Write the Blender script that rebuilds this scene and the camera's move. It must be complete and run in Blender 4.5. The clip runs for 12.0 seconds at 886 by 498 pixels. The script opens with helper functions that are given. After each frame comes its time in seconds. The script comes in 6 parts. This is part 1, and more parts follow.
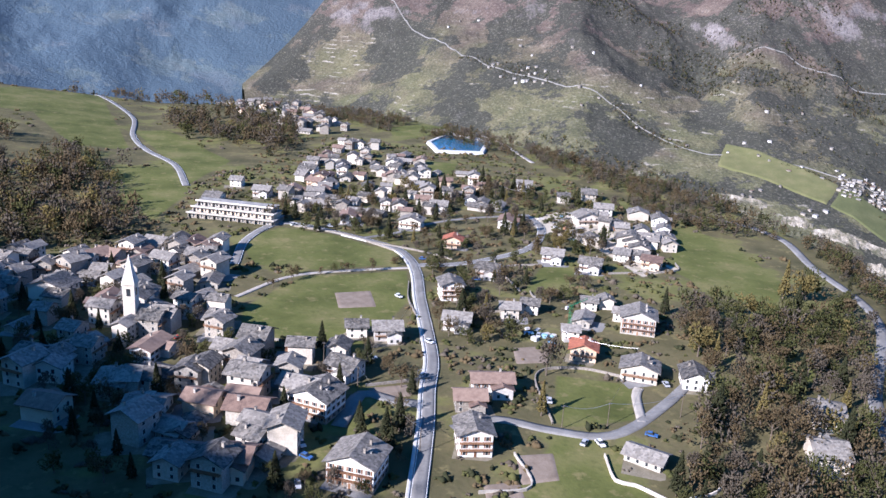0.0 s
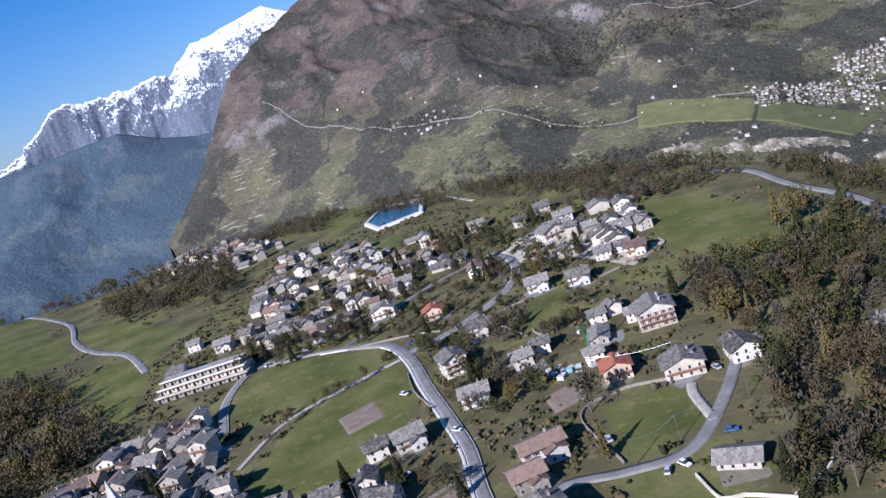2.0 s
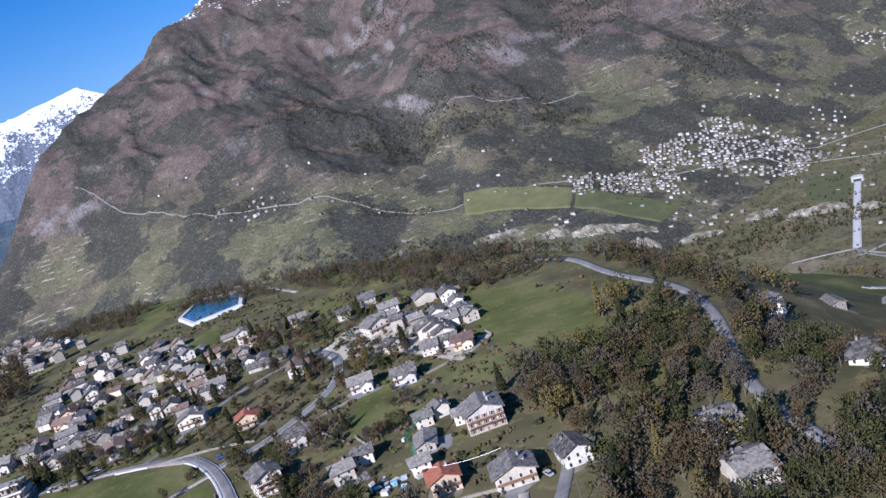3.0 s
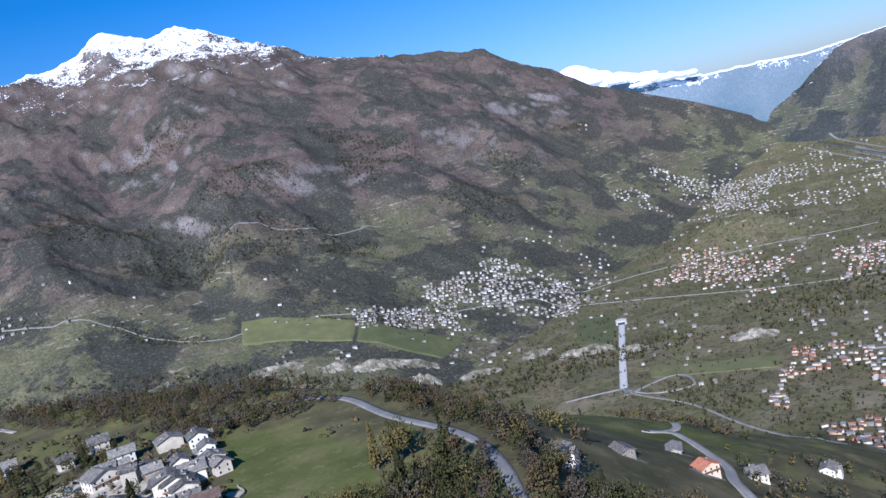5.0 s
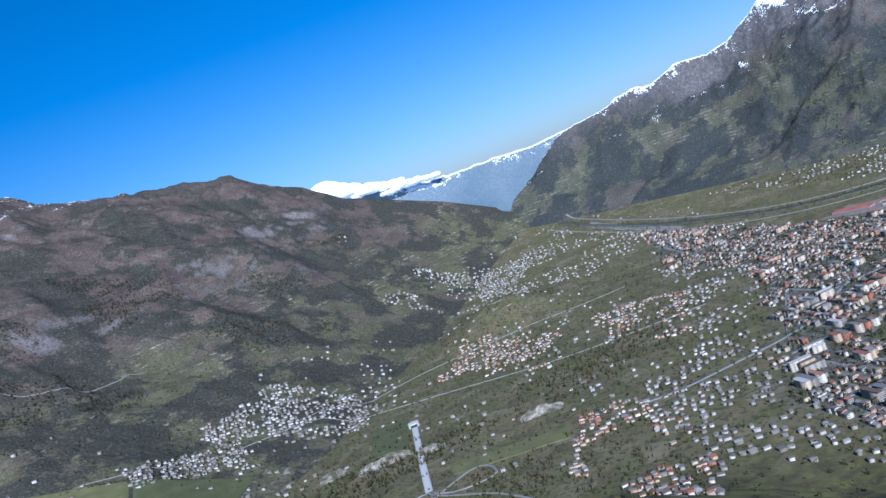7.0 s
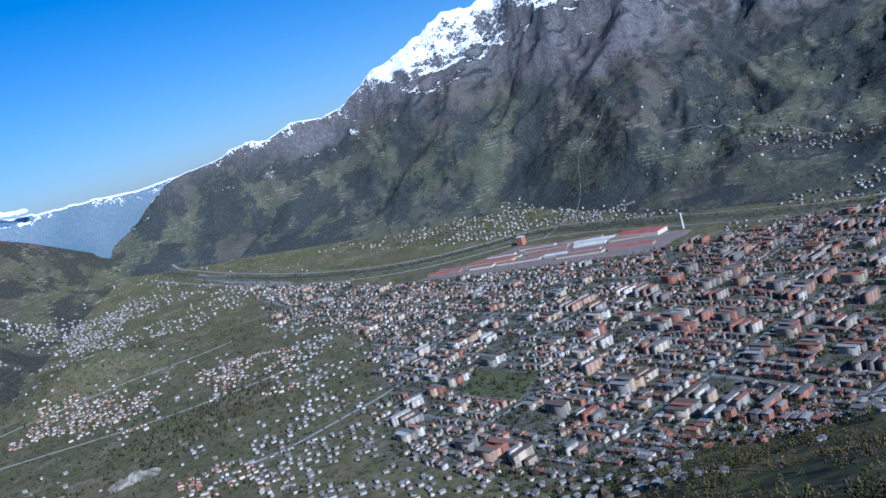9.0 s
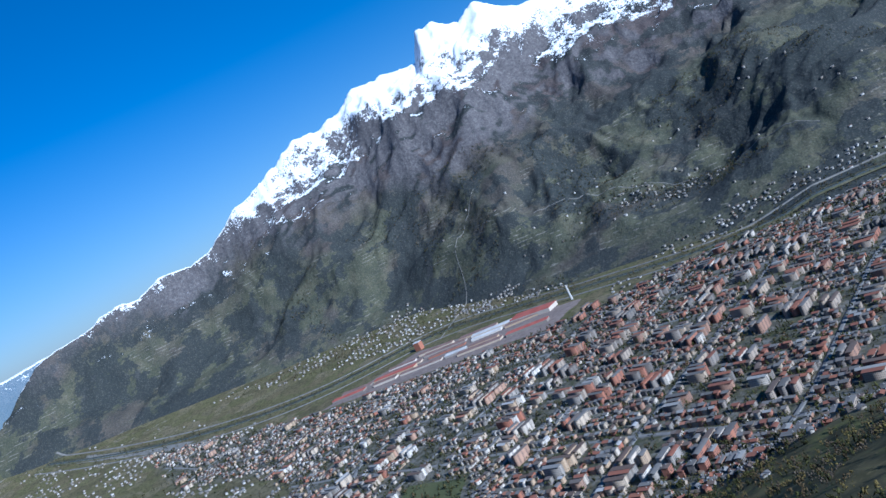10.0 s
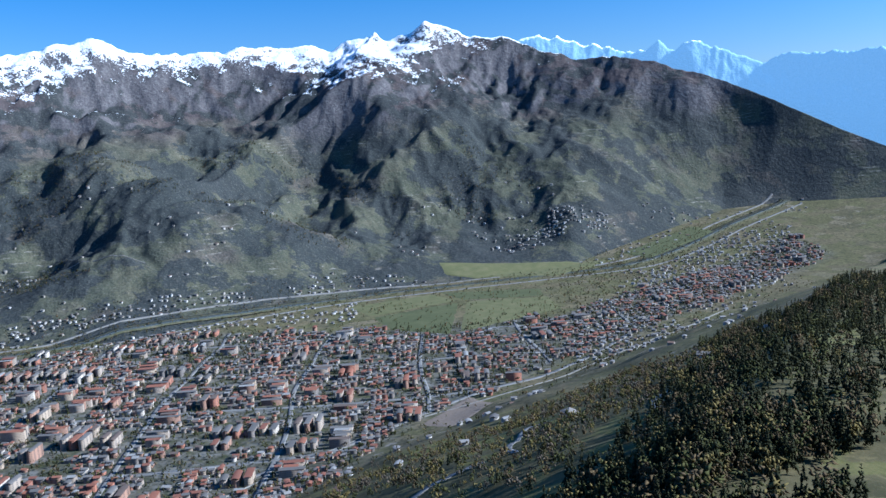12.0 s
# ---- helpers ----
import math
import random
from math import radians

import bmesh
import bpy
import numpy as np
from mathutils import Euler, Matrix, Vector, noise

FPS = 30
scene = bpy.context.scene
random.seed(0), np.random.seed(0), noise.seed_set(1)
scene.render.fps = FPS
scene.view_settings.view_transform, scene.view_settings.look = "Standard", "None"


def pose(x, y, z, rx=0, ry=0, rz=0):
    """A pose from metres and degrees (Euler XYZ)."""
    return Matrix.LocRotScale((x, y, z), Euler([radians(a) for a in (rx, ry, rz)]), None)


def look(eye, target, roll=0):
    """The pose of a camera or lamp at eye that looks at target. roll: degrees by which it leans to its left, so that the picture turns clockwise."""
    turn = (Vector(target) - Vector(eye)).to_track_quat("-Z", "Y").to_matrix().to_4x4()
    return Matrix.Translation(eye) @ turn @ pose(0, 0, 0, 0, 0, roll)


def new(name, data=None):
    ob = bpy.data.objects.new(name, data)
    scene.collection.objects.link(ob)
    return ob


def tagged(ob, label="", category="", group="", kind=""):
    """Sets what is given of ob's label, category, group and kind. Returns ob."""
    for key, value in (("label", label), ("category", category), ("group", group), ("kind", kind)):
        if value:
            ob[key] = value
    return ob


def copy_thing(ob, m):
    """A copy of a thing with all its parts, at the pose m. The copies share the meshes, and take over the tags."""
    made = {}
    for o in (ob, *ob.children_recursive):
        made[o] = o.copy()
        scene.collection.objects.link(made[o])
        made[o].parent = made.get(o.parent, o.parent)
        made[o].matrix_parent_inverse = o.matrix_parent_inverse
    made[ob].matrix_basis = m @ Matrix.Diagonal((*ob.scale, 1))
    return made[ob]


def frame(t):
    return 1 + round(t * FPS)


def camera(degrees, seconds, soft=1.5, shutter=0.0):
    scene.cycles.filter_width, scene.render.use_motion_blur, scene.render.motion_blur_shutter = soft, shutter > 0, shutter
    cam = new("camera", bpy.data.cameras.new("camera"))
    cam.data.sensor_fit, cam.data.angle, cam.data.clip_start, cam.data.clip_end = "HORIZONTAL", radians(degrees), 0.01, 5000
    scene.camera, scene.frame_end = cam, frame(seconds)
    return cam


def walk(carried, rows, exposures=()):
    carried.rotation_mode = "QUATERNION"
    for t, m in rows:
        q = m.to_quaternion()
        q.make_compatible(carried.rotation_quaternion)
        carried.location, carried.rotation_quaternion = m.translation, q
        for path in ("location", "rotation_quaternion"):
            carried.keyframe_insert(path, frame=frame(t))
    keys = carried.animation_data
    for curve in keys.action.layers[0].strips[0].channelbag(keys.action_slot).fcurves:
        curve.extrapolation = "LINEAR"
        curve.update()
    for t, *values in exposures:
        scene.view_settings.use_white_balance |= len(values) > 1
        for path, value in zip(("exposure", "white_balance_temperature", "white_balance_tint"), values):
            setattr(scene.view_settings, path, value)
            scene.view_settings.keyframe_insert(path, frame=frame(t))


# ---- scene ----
# An alpine valley seen from a small aircraft: a village on a terrace, a town on the valley floor, snow-capped ranges round it.

# ---------- camera ----------
cam = camera(56.0, 12.0, soft=1.5)
PATH = [
    (0, 0.1, -0.0, 131.3, 73.37, -3.06, -12.09),
    (0.5, -0.6, 5.6, 129.8, 72.32, -2.34, -13.90),
    (1, -0.1, 12.7, 129.3, 72.95, -4.95, -15.41),
    (1.5, 2.4, 20.7, 129.3, 75.30, 6.37, -16.89),
    (2, 6.8, 30.2, 128.4, 76.22, 19.47, -20.66),
    (2.5, 13.9, 40.0, 127.1, 77.47, 21.90, -25.88),
    (3, 22.1, 50.5, 125.4, 78.22, 17.93, -32.68),
    (3.5, 31.5, 60.7, 123.6, 79.74, 10.88, -37.21),
    (5.5, 64.8, 99.0, 109.8, 84.43, 16.12, -50.82),
    (6, 71.8, 107.4, 106.8, 85.46, 18.18, -54.45),
    (6.5, 79.2, 115.5, 104.0, 86.13, 20.21, -59.05),
    (8.5, 119.1, 140.4, 96.6, 82.92, 17.26, -85.08),
    (9, 133.5, 146.3, 95.9, 81.31, 15.37, -92.04),
    (9.5, 148.3, 151.4, 94.9, 81.76, 15.99, -97.78),
    (10, 162.8, 155.5, 93.2, 85.44, 26.38, -101.85),
    (10.5, 177.1, 158.6, 91.4, 88.17, 35.24, -109.32),
    (11, 191.1, 161.2, 89.8, 85.74, 33.27, -122.87),
    (11.5, 204.7, 163.3, 88.2, 82.74, 20.07, -136.54),
    (12, 218.2, 165.2, 86.7, 82.29, 3.48, -146.46),
]
walk(cam, [(r[0], pose(*r[1:])) for r in PATH],
     [(0, 1.48, 5350, 21), (0.5, 1.24, 5350, 21), (1.5, 1.0, 5300, 20), (3, 0.89, 5180, 20), (5.5, 0.82, 5000, 14), (9.5, 0.50, 4590, 9), (10.5, 0.64, 4720, 8), (12, 1.1, 4800, 8)])

# ---------- sky and sun ----------
SUN_AZ, SUN_EL = 240.0, 29.5
world = bpy.data.worlds.new("sky")
scene.world = world
world.use_nodes = True
wn = world.node_tree
sky = wn.nodes.new("ShaderNodeTexSky")
sky.sky_type = "NISHITA"
sky.sun_disc = False
sky.sun_elevation, sky.sun_rotation = radians(SUN_EL), radians(SUN_AZ)
sky.altitude, sky.air_density, sky.dust_density, sky.ozone_density = 1200, 1.0, 2.3, 4.0
deep = wn.nodes.new("ShaderNodeVectorMath")
deep.operation = "MULTIPLY"
whither = wn.nodes.new("ShaderNodeTexCoord")
height = wn.nodes.new("ShaderNodeSeparateXYZ")
wn.links.new(whither.outputs["Generated"], height.inputs[0])
clear = wn.nodes.new("ShaderNodeValToRGB")
clear.color_ramp.elements[0].position, clear.color_ramp.elements[0].color = 0.0, (1.45, 1.3, 1.25, 1)
clear.color_ramp.elements[1].position, clear.color_ramp.elements[1].color = 0.24, (0.30, 0.93, 1.27, 1)
wn.links.new(height.outputs[2], clear.inputs[0])
wn.links.new(clear.outputs[0], deep.inputs[1])
wn.links.new(sky.outputs[0], deep.inputs[0])
wn.links.new(deep.outputs[0], wn.nodes["Background"].inputs[0])
wn.nodes["Background"].inputs[1].default_value = 0.05
sun_data = bpy.data.lights.new("sun", "SUN")
sun_data.energy, sun_data.angle, sun_data.color = 4.7, radians(0.6), (1.0, 0.885, 0.74)
sun = new("sun", sun_data)
sun_way = Vector((math.sin(radians(SUN_AZ)) * math.cos(radians(SUN_EL)), math.cos(radians(SUN_AZ)) * math.cos(radians(SUN_EL)), math.sin(radians(SUN_EL))))
sun.matrix_world = look(sun_way * 900, (0, 0, 0))

# ---------- terrain heights ----------
HUB = np.array([150.0, 200.0])
EYE_Z, FLOOR = 105.0, -406.0


def smooth(a, b, x):
    t = np.clip((x - a) / (b - a), 0, 1)
    return t * t * (3 - 2 * t)


def cell(ix, iy, seed):
    h = (ix.astype(np.int64) * 374761393 + iy.astype(np.int64) * 668265263 + seed * 974634777) & 0x7FFFFFFF
    h = ((h ^ (h >> 13)) * 1274126177) & 0x7FFFFFFF
    return ((h ^ (h >> 16)) & 0xFFFF) / 65535.0


def grain(x, y, seed=0):
    """Smooth value noise, 0 to 1."""
    x, y = np.asarray(x, float), np.asarray(y, float)
    ix, iy = np.floor(x), np.floor(y)
    fx, fy = x - ix, y - iy
    fx, fy = fx * fx * (3 - 2 * fx), fy * fy * (3 - 2 * fy)
    a, b = cell(ix, iy, seed), cell(ix + 1, iy, seed)
    c, d = cell(ix, iy + 1, seed), cell(ix + 1, iy + 1, seed)
    return (a * (1 - fx) + b * fx) * (1 - fy) + (c * (1 - fx) + d * fx) * fy


def fbm(x, y, octaves=4, seed=0):
    out, amp, total = 0.0, 1.0, 0.0
    for k in range(octaves):
        out = out + amp * grain(x * 2**k + 17.3 * k, y * 2**k - 9.1 * k, seed + k)
        total, amp = total + amp, amp * 0.5
    return out / total


def ridged(x, y, octaves=5, seed=0):
    out, amp, total = 0.0, 1.0, 0.0
    for k in range(octaves):
        out = out + amp * (1 - np.abs(2 * grain(x * 2**k + 5.7 * k, y * 2**k + 3.3 * k, seed + k) - 1))
        total, amp = total + amp, amp * 0.52
    return out / total


EDGE_Y = [-1500, -800, -130, 100, 250, 325, 420, 528, 685, 829, 958, 1050, 1150]
EDGE_X = [430, 350, 290, 235, 225, 285, 319, 314, 265, 215, 145, -60, -500]


def floor_z(r):
    """The valley floor; past 3 km it is drawn together towards the horizon."""
    k = np.clip((np.minimum(r, 4680) - 3000) / 1700, 0, 0.982)
    true = np.where(r > 3000, 3000 - 2500 * np.log(1 - k), r)
    return np.where(r > 3000, EYE_Z + (FLOOR - EYE_Z) * r / np.maximum(true, 1), FLOOR)


def ground_z(x, y):
    x, y = np.asarray(x, float), np.asarray(y, float)
    r = np.hypot(x - HUB[0], y - HUB[1])
    out_e = x - np.interp(y, EDGE_Y, EDGE_X)
    out_n = (y - 1010) * 0.9
    out = np.maximum(out_e, out_n) + 14 * (fbm(x / 90, y / 90, 3, 3) - 0.5)
    south = smooth(250, -200, y)
    top = -42 * south - 0.13 * np.clip(-250 - y, 0, 2500)
    rise = np.clip(-(x + 110), 0, 900)
    top = top + 0.10 * rise * smooth(300, 600, y) * (1 - smooth(1000, 1600, y))
    ridge = (x + 217) * 0.809 + (y - 216) * 0.588
    top = top + 146 * smooth(45, -60, ridge) * smooth(-420, -150, y) * smooth(-520, -380, x) * (1 - smooth(300, 420, y))
    top = top + 3.0 * (fbm(x / 120, y / 120, 3, 5) - 0.5) * smooth(0, 60, np.abs(out))
    south = smooth(200, -50, y)
    fall = np.where(out > 0, (0.47 * out * (1 - south) + south * (0.47 * np.minimum(out, 60) + 0.42 * np.maximum(out - 60, 0))) * smooth(0, 50, out), 0)
    hill = top - fall + 26 * (fbm(x / 160, y / 160, 4, 8) - 0.5) * smooth(40, 300, out)
    base = floor_z(r) + 5 * (fbm(x / 300, y / 300, 3, 9) - 0.5) * smooth(4400, 2500, r)
    base = base + 95 * np.exp(-(((x - 2760) / 230) ** 2 + ((y - 1340) / 200) ** 2))
    k = 18.0
    return k * np.logaddexp(hill / k, base / k)


class Range:
    """A mountain side: a foot, a crest and a skyline by azimuth (degrees clockwise from +y) as seen from the hub."""

    def __init__(self, name, sky, foot, crest, eye, rough, bow, seed, spurs, sharp=14.0, plain=0.15):
        self.name, self.sky, self.foot, self.crest = name, sky, foot, crest
        self.eye, self.rough, self.bow, self.seed, self.spurs, self.calm = eye, rough, bow, seed, spurs, 5.0
        self.sharp, self.plain = sharp, plain

    def at(self, az, s):
        """Radius and height at an azimuth, s from 0 (foot) over 1 (crest)."""
        sky_az, sky_el = np.array(self.sky).T
        foot_az, foot_r = np.array(self.foot).T
        el = np.interp(az, sky_az, sky_el)
        rf = np.interp(az, foot_az, foot_r)
        rc = np.interp(az, *np.array(self.crest).T) if isinstance(self.crest, list) else self.crest + 0 * rf
        r = rf + (rc - rf) * s
        a = np.radians(az)
        x, y = HUB[0] + r * np.sin(a), HUB[1] + r * np.cos(a)
        z0 = ground_z(HUB[0] + rf * np.sin(a), HUB[1] + rf * np.cos(a)) - 12
        z1 = self.eye + rc * np.tan(np.radians(el))
        t = np.clip(s, 0, 1)
        shape = self.bow * t + (1 - self.bow) * t * t
        calm = sum(np.interp(az + k, sky_az, sky_el) for k in np.linspace(-self.calm, self.calm, 9)) / 9
        z = z0 + (self.eye + rc * np.tan(np.radians(calm)) - z0) * shape
        z = z + (z1 - self.eye - rc * np.tan(np.radians(calm))) * smooth(0.8, 1.0, t)
        taper = smooth(sky_az[0], sky_az[0] + 4, az) * (1 - smooth(sky_az[-1] - 16, sky_az[-1] - 6, az))
        bend, lean = fbm(x / 900, y / 900, 3, self.seed + 60) - 0.5, fbm(x / 900, y / 900, 3, self.seed + 65) - 0.5
        warp, twist = fbm(x / 260, y / 260, 3, self.seed + 70) - 0.5, fbm(x / 260, y / 260, 3, self.seed + 75) - 0.5
        spur = grain(az / self.spurs + 1.6 * bend + 0.3 * warp, s * 1.1 + 1.4 * lean, self.seed) - 0.5
        ridge = ridged(x / 620 + 1.1 * bend + 0.2 * warp, y / 620 + 1.1 * lean + 0.2 * twist, 5, self.seed + 30) - 0.6
        lumps = fbm(x / 330 + 0.6 * bend, y / 330 + 0.6 * lean, 5, self.seed + 20) - 0.5
        lift = np.clip((z1 - z0) / 900, 0.0, 1.4) * taper
        hump = smooth(self.plain * 0.3, self.plain + 0.35, t) * (1 - smooth(0.86, 1.0, t))
        z = z + self.rough * (0.9 * spur + 0.9 * ridge + 0.45 * lumps) * hump * lift + 22 * lumps * smooth(0, 0.15, t) * (1 - smooth(0.8, 1, t)) * taper
        crags = ridged(x / 170 + 0.8 * warp, y / 170 + 0.8 * twist, 5, self.seed + 40) - 0.62
        z = z + self.rough * 0.26 * crags * lift * smooth(0.45, 0.85, t)
        z = z + self.sharp * (ridged(x / 85 + warp, y / 85 + twist, 4, self.seed + 50) - 0.6) * lift * smooth(0.5, 0.95, t)
        return x, y, z - 900 * np.clip(s - 1, 0, 1)


SKY_MASSIF = [(-4, -6), (-2.2, -4.5), (-0.6, -3.1), (0.8, -1.4), (2.6, 0.9), (4.8, 3.4), (6.7, 4.6), (10.4, 6.0), (12.9, 7.0), (14.8, 8.6),
              (18.3, 9.7), (22, 10.6), (25, 11), (27, 12.4), (29.8, 11.5), (32, 12), (34.5, 10.9), (37.5, 9.9), (40, 8.4), (43.4, 7.6),
              (47, 7.0), (52, 6.2), (54, 4.9), (56.5, 3.5), (58.5, 2.2), (61, 1.1), (65, -0.6), (68.3, -2.3), (70, -3.2)]
SKY_SNOW = [(-24, 1.2), (-16, 1.5), (-10.4, 2.1), (-9.2, 2.3), (-7.5, 3.2), (-6, 4.4), (-4, 4.3), (-0.3, 4.1), (1.5, 4.2), (3.6, 5.6),
            (6.8, 6.1), (8.9, 6.5), (10.5, 5.6), (14, 4)]
SKY_WEST = [(-40, 2.5), (-26, 2.4), (-14, 1.6), (-8.4, 1.6), (-6.3, 1.7), (-3.2, 1.8), (-0.8, 0.6), (1.5, -0.1), (4, -0.4), (8, -1)]
SKY_FAR = [(52, 1.5), (57.2, 3.2), (58.6, 2.6), (62.9, 1.4), (66.6, 1.1), (69.5, 1.1), (72, 0.9), (74, 1.1), (77, 1.2), (80, 1)]
SKY_SOUTH = [(67, -3.2), (69, -2.3), (71.4, -1), (73.9, 1), (75.3, 1.4), (77.1, 1.5), (79.6, 2.2), (81, 2), (82.6, 2.5), (84.8, 2.3),
             (86.6, 2.9), (88.6, 4.3), (90.4, 5.1), (92.3, 6.2), (94.4, 6.7), (96.4, 6.8), (97.9, 7.2), (98.9, 8), (101.8, 8.1), (104.2, 8),
             (105.1, 9.7), (106.2, 9.8), (108, 9.2), (109.4, 9.7), (112, 8.1), (114.6, 7.7), (116.9, 7), (118.7, 6.1), (121.5, 6.4), (124.3, 7),
             (126.3, 6.2), (130, 5.9), (133, 6.3), (137, 6.3), (138.7, 5.9), (141, 6.7), (143, 6.4), (145.2, 7.2), (147.5, 6.5), (150, 6.1),
             (152.7, 5.1), (155, 4.4), (158.6, 4.1), (162, 3.1), (165, 1.9), (168, 0.4), (171, -1.2), (174, -2.6), (178, -4)]
SKY_END = [(148, 5.3), (153.5, 6), (156.4, 5.2), (158.2, 4.5), (160.4, 5.1), (161.3, 4.7), (162.4, 5.1), (165, 4), (166.6, 3.2), (168.3, 3.7),
           (170.5, 3.6), (172.7, 3.7), (174.2, 3.4), (180, 3), (190, 3.5), (200, 2)]
SKY_HOME = [(182, -3), (195, 2), (215, 5), (240, 6), (280, 4), (300, 2), (322, -2)]
MASSIF = Range("massif", SKY_MASSIF, [(-4, 2300), (8, 1750), (20, 1350), (40, 1450), (52, 2000), (62, 3000), (70, 4300)], [(-4, 2900), (8, 3500), (24, 4450), (62, 4500), (70, 4560)], 112, 150, 0.45, 11, 9.0, 14.0, 0.3)
SNOW = Range("snow", SKY_SNOW, [(-24, 4250), (14, 4250)], 4720, 128, 230, 0.7, 21, 2.5, 90.0)
WEST = Range("west", SKY_WEST, [(-40, 1800), (-10, 2900), (4, 3100)], 4250, 128, 70, 0.8, 31, 5.0, 5.0)
FAR = Range("far", SKY_FAR, [(52, 4420), (80, 4420)], 4730, 105, 150, 0.7, 41, 2.0, 50.0)
SOUTH = Range("south", SKY_SOUTH, [(67, 4350), (70, 4250), (87, 3700), (97, 3500), (106, 2850), (124, 2350), (138, 2650), (154, 3000), (160, 3500), (164, 3850), (168, 3960), (178, 4000)], [(67, 4600), (150, 4560), (160, 4400), (168, 4300), (178, 4250)], 96, 210, 0.42, 51, 7.0, 24.0, 0.06)
END = Range("end", SKY_END, [(148, 4420), (200, 4420)], 4740, 90, 150, 0.8, 61, 3.0, 70.0)
HOME = Range("home", SKY_HOME, [(182, 900), (230, 650), (300, 700), (322, 1200)], 3300, 100, 120, 0.7, 71, 8.0)


def range_z(x, y):
    """The height of the ranges' sides over a place (-9999 where there is none)."""
    az = np.degrees(np.arctan2(x - HUB[0], y - HUB[1]))
    r = np.hypot(x - HUB[0], y - HUB[1])
    best = np.full(np.shape(x), -9999.0)
    for m in (MASSIF, SOUTH, WEST):
        lo, hi = m.sky[0][0], m.sky[-1][0]
        foot_az, foot_r = np.array(m.foot).T
        rf = np.interp(az, foot_az, foot_r)
        rc = np.interp(az, *np.array(m.crest).T) if isinstance(m.crest, list) else m.crest
        s = (r - rf) / (rc - rf)
        on = (az > lo) & (az < hi) & (s > 0) & (s < 1)
        if on.any():
            best[on] = np.maximum(best[on], m.at(az[on], s[on])[2])
    return best


def land_z(x, y):
    x, y = np.asarray(x, float), np.asarray(y, float)
    return np.maximum(ground_z(x, y), range_z(x, y))


# ---------- materials ----------
def fresh(name, rough=0.9, metal=0.0, spec=0.3):
    m = bpy.data.materials.new(name)
    m.use_nodes = True
    b = m.node_tree.nodes["Principled BSDF"]
    b.inputs["Roughness"].default_value, b.inputs["Metallic"].default_value = rough, metal
    b.inputs["Specular IOR Level"].default_value = spec
    return m, m.node_tree, b


def put(tree, kind, inputs=None, **props):
    n = tree.nodes.new(kind)
    for k, v in props.items():
        setattr_safe(n, k, v)
    for k, v in (inputs or {}).items():
        if hasattr(v, "is_linked") or isinstance(v, bpy.types.NodeSocket):
            tree.links.new(v, n.inputs[k])
        else:
            n.inputs[k].default_value = v
    return n


def setattr_safe(n, k, v):
    if k == "operation":
        n.operation = v
    elif k == "data_type":
        n.data_type = v
    elif k == "blend_type":
        n.blend_type = v
    elif k == "feature":
        n.feature = v


def noise_of(tree, vec, scale, detail=4.0, rough=0.55):
    return put(tree, "ShaderNodeTexNoise", {"Vector": vec, "Scale": scale, "Detail": detail, "Roughness": rough}).outputs["Fac"]


def ramp(tree, fac, stops):
    n = tree.nodes.new("ShaderNodeValToRGB")
    tree.links.new(fac, n.inputs[0])
    el = n.color_ramp.elements
    while len(el) < len(stops):
        el.new(0.5)
    for e, (p, c) in zip(el, stops):
        e.position, e.color = p, (*c, 1)
    return n.outputs[0]


def step_of(tree, value, lo, hi):
    n = tree.nodes.new("ShaderNodeMapRange")
    n.interpolation_type = "SMOOTHSTEP"
    tree.links.new(value, n.inputs[0])
    n.inputs[1].default_value, n.inputs[2].default_value = lo, hi
    return n.outputs[0]


def mix(tree, fac, a, b):
    n = tree.nodes.new("ShaderNodeMix")
    n.data_type = "RGBA"
    for v, k in ((fac, 0), (a, 6), (b, 7)):
        if isinstance(v, bpy.types.NodeSocket):
            tree.links.new(v, n.inputs[k])
        else:
            n.inputs[k].default_value = (*v, 1) if isinstance(v, tuple) else v
    return n.outputs[2]


def calc(tree, op, a, b=0.0):
    n = tree.nodes.new("ShaderNodeMath")
    n.operation = op
    for v, k in ((a, 0), (b, 1)):
        if isinstance(v, bpy.types.NodeSocket):
            tree.links.new(v, n.inputs[k])
        else:
            n.inputs[k].default_value = v
    return n.outputs[0]


def bump(tree, bsdf, height, strength, distance):
    n = put(tree, "ShaderNodeBump", {"Height": height, "Strength": strength, "Distance": distance})
    tree.links.new(n.outputs[0], bsdf.inputs["Normal"])


def place_of(tree):
    g = tree.nodes.new("ShaderNodeNewGeometry")
    s = tree.nodes.new("ShaderNodeSeparateXYZ")
    tree.links.new(g.outputs["Position"], s.inputs[0])
    n = tree.nodes.new("ShaderNodeSeparateXYZ")
    tree.links.new(g.outputs["Normal"], n.inputs[0])
    return g.outputs["Position"], s.outputs, n.outputs


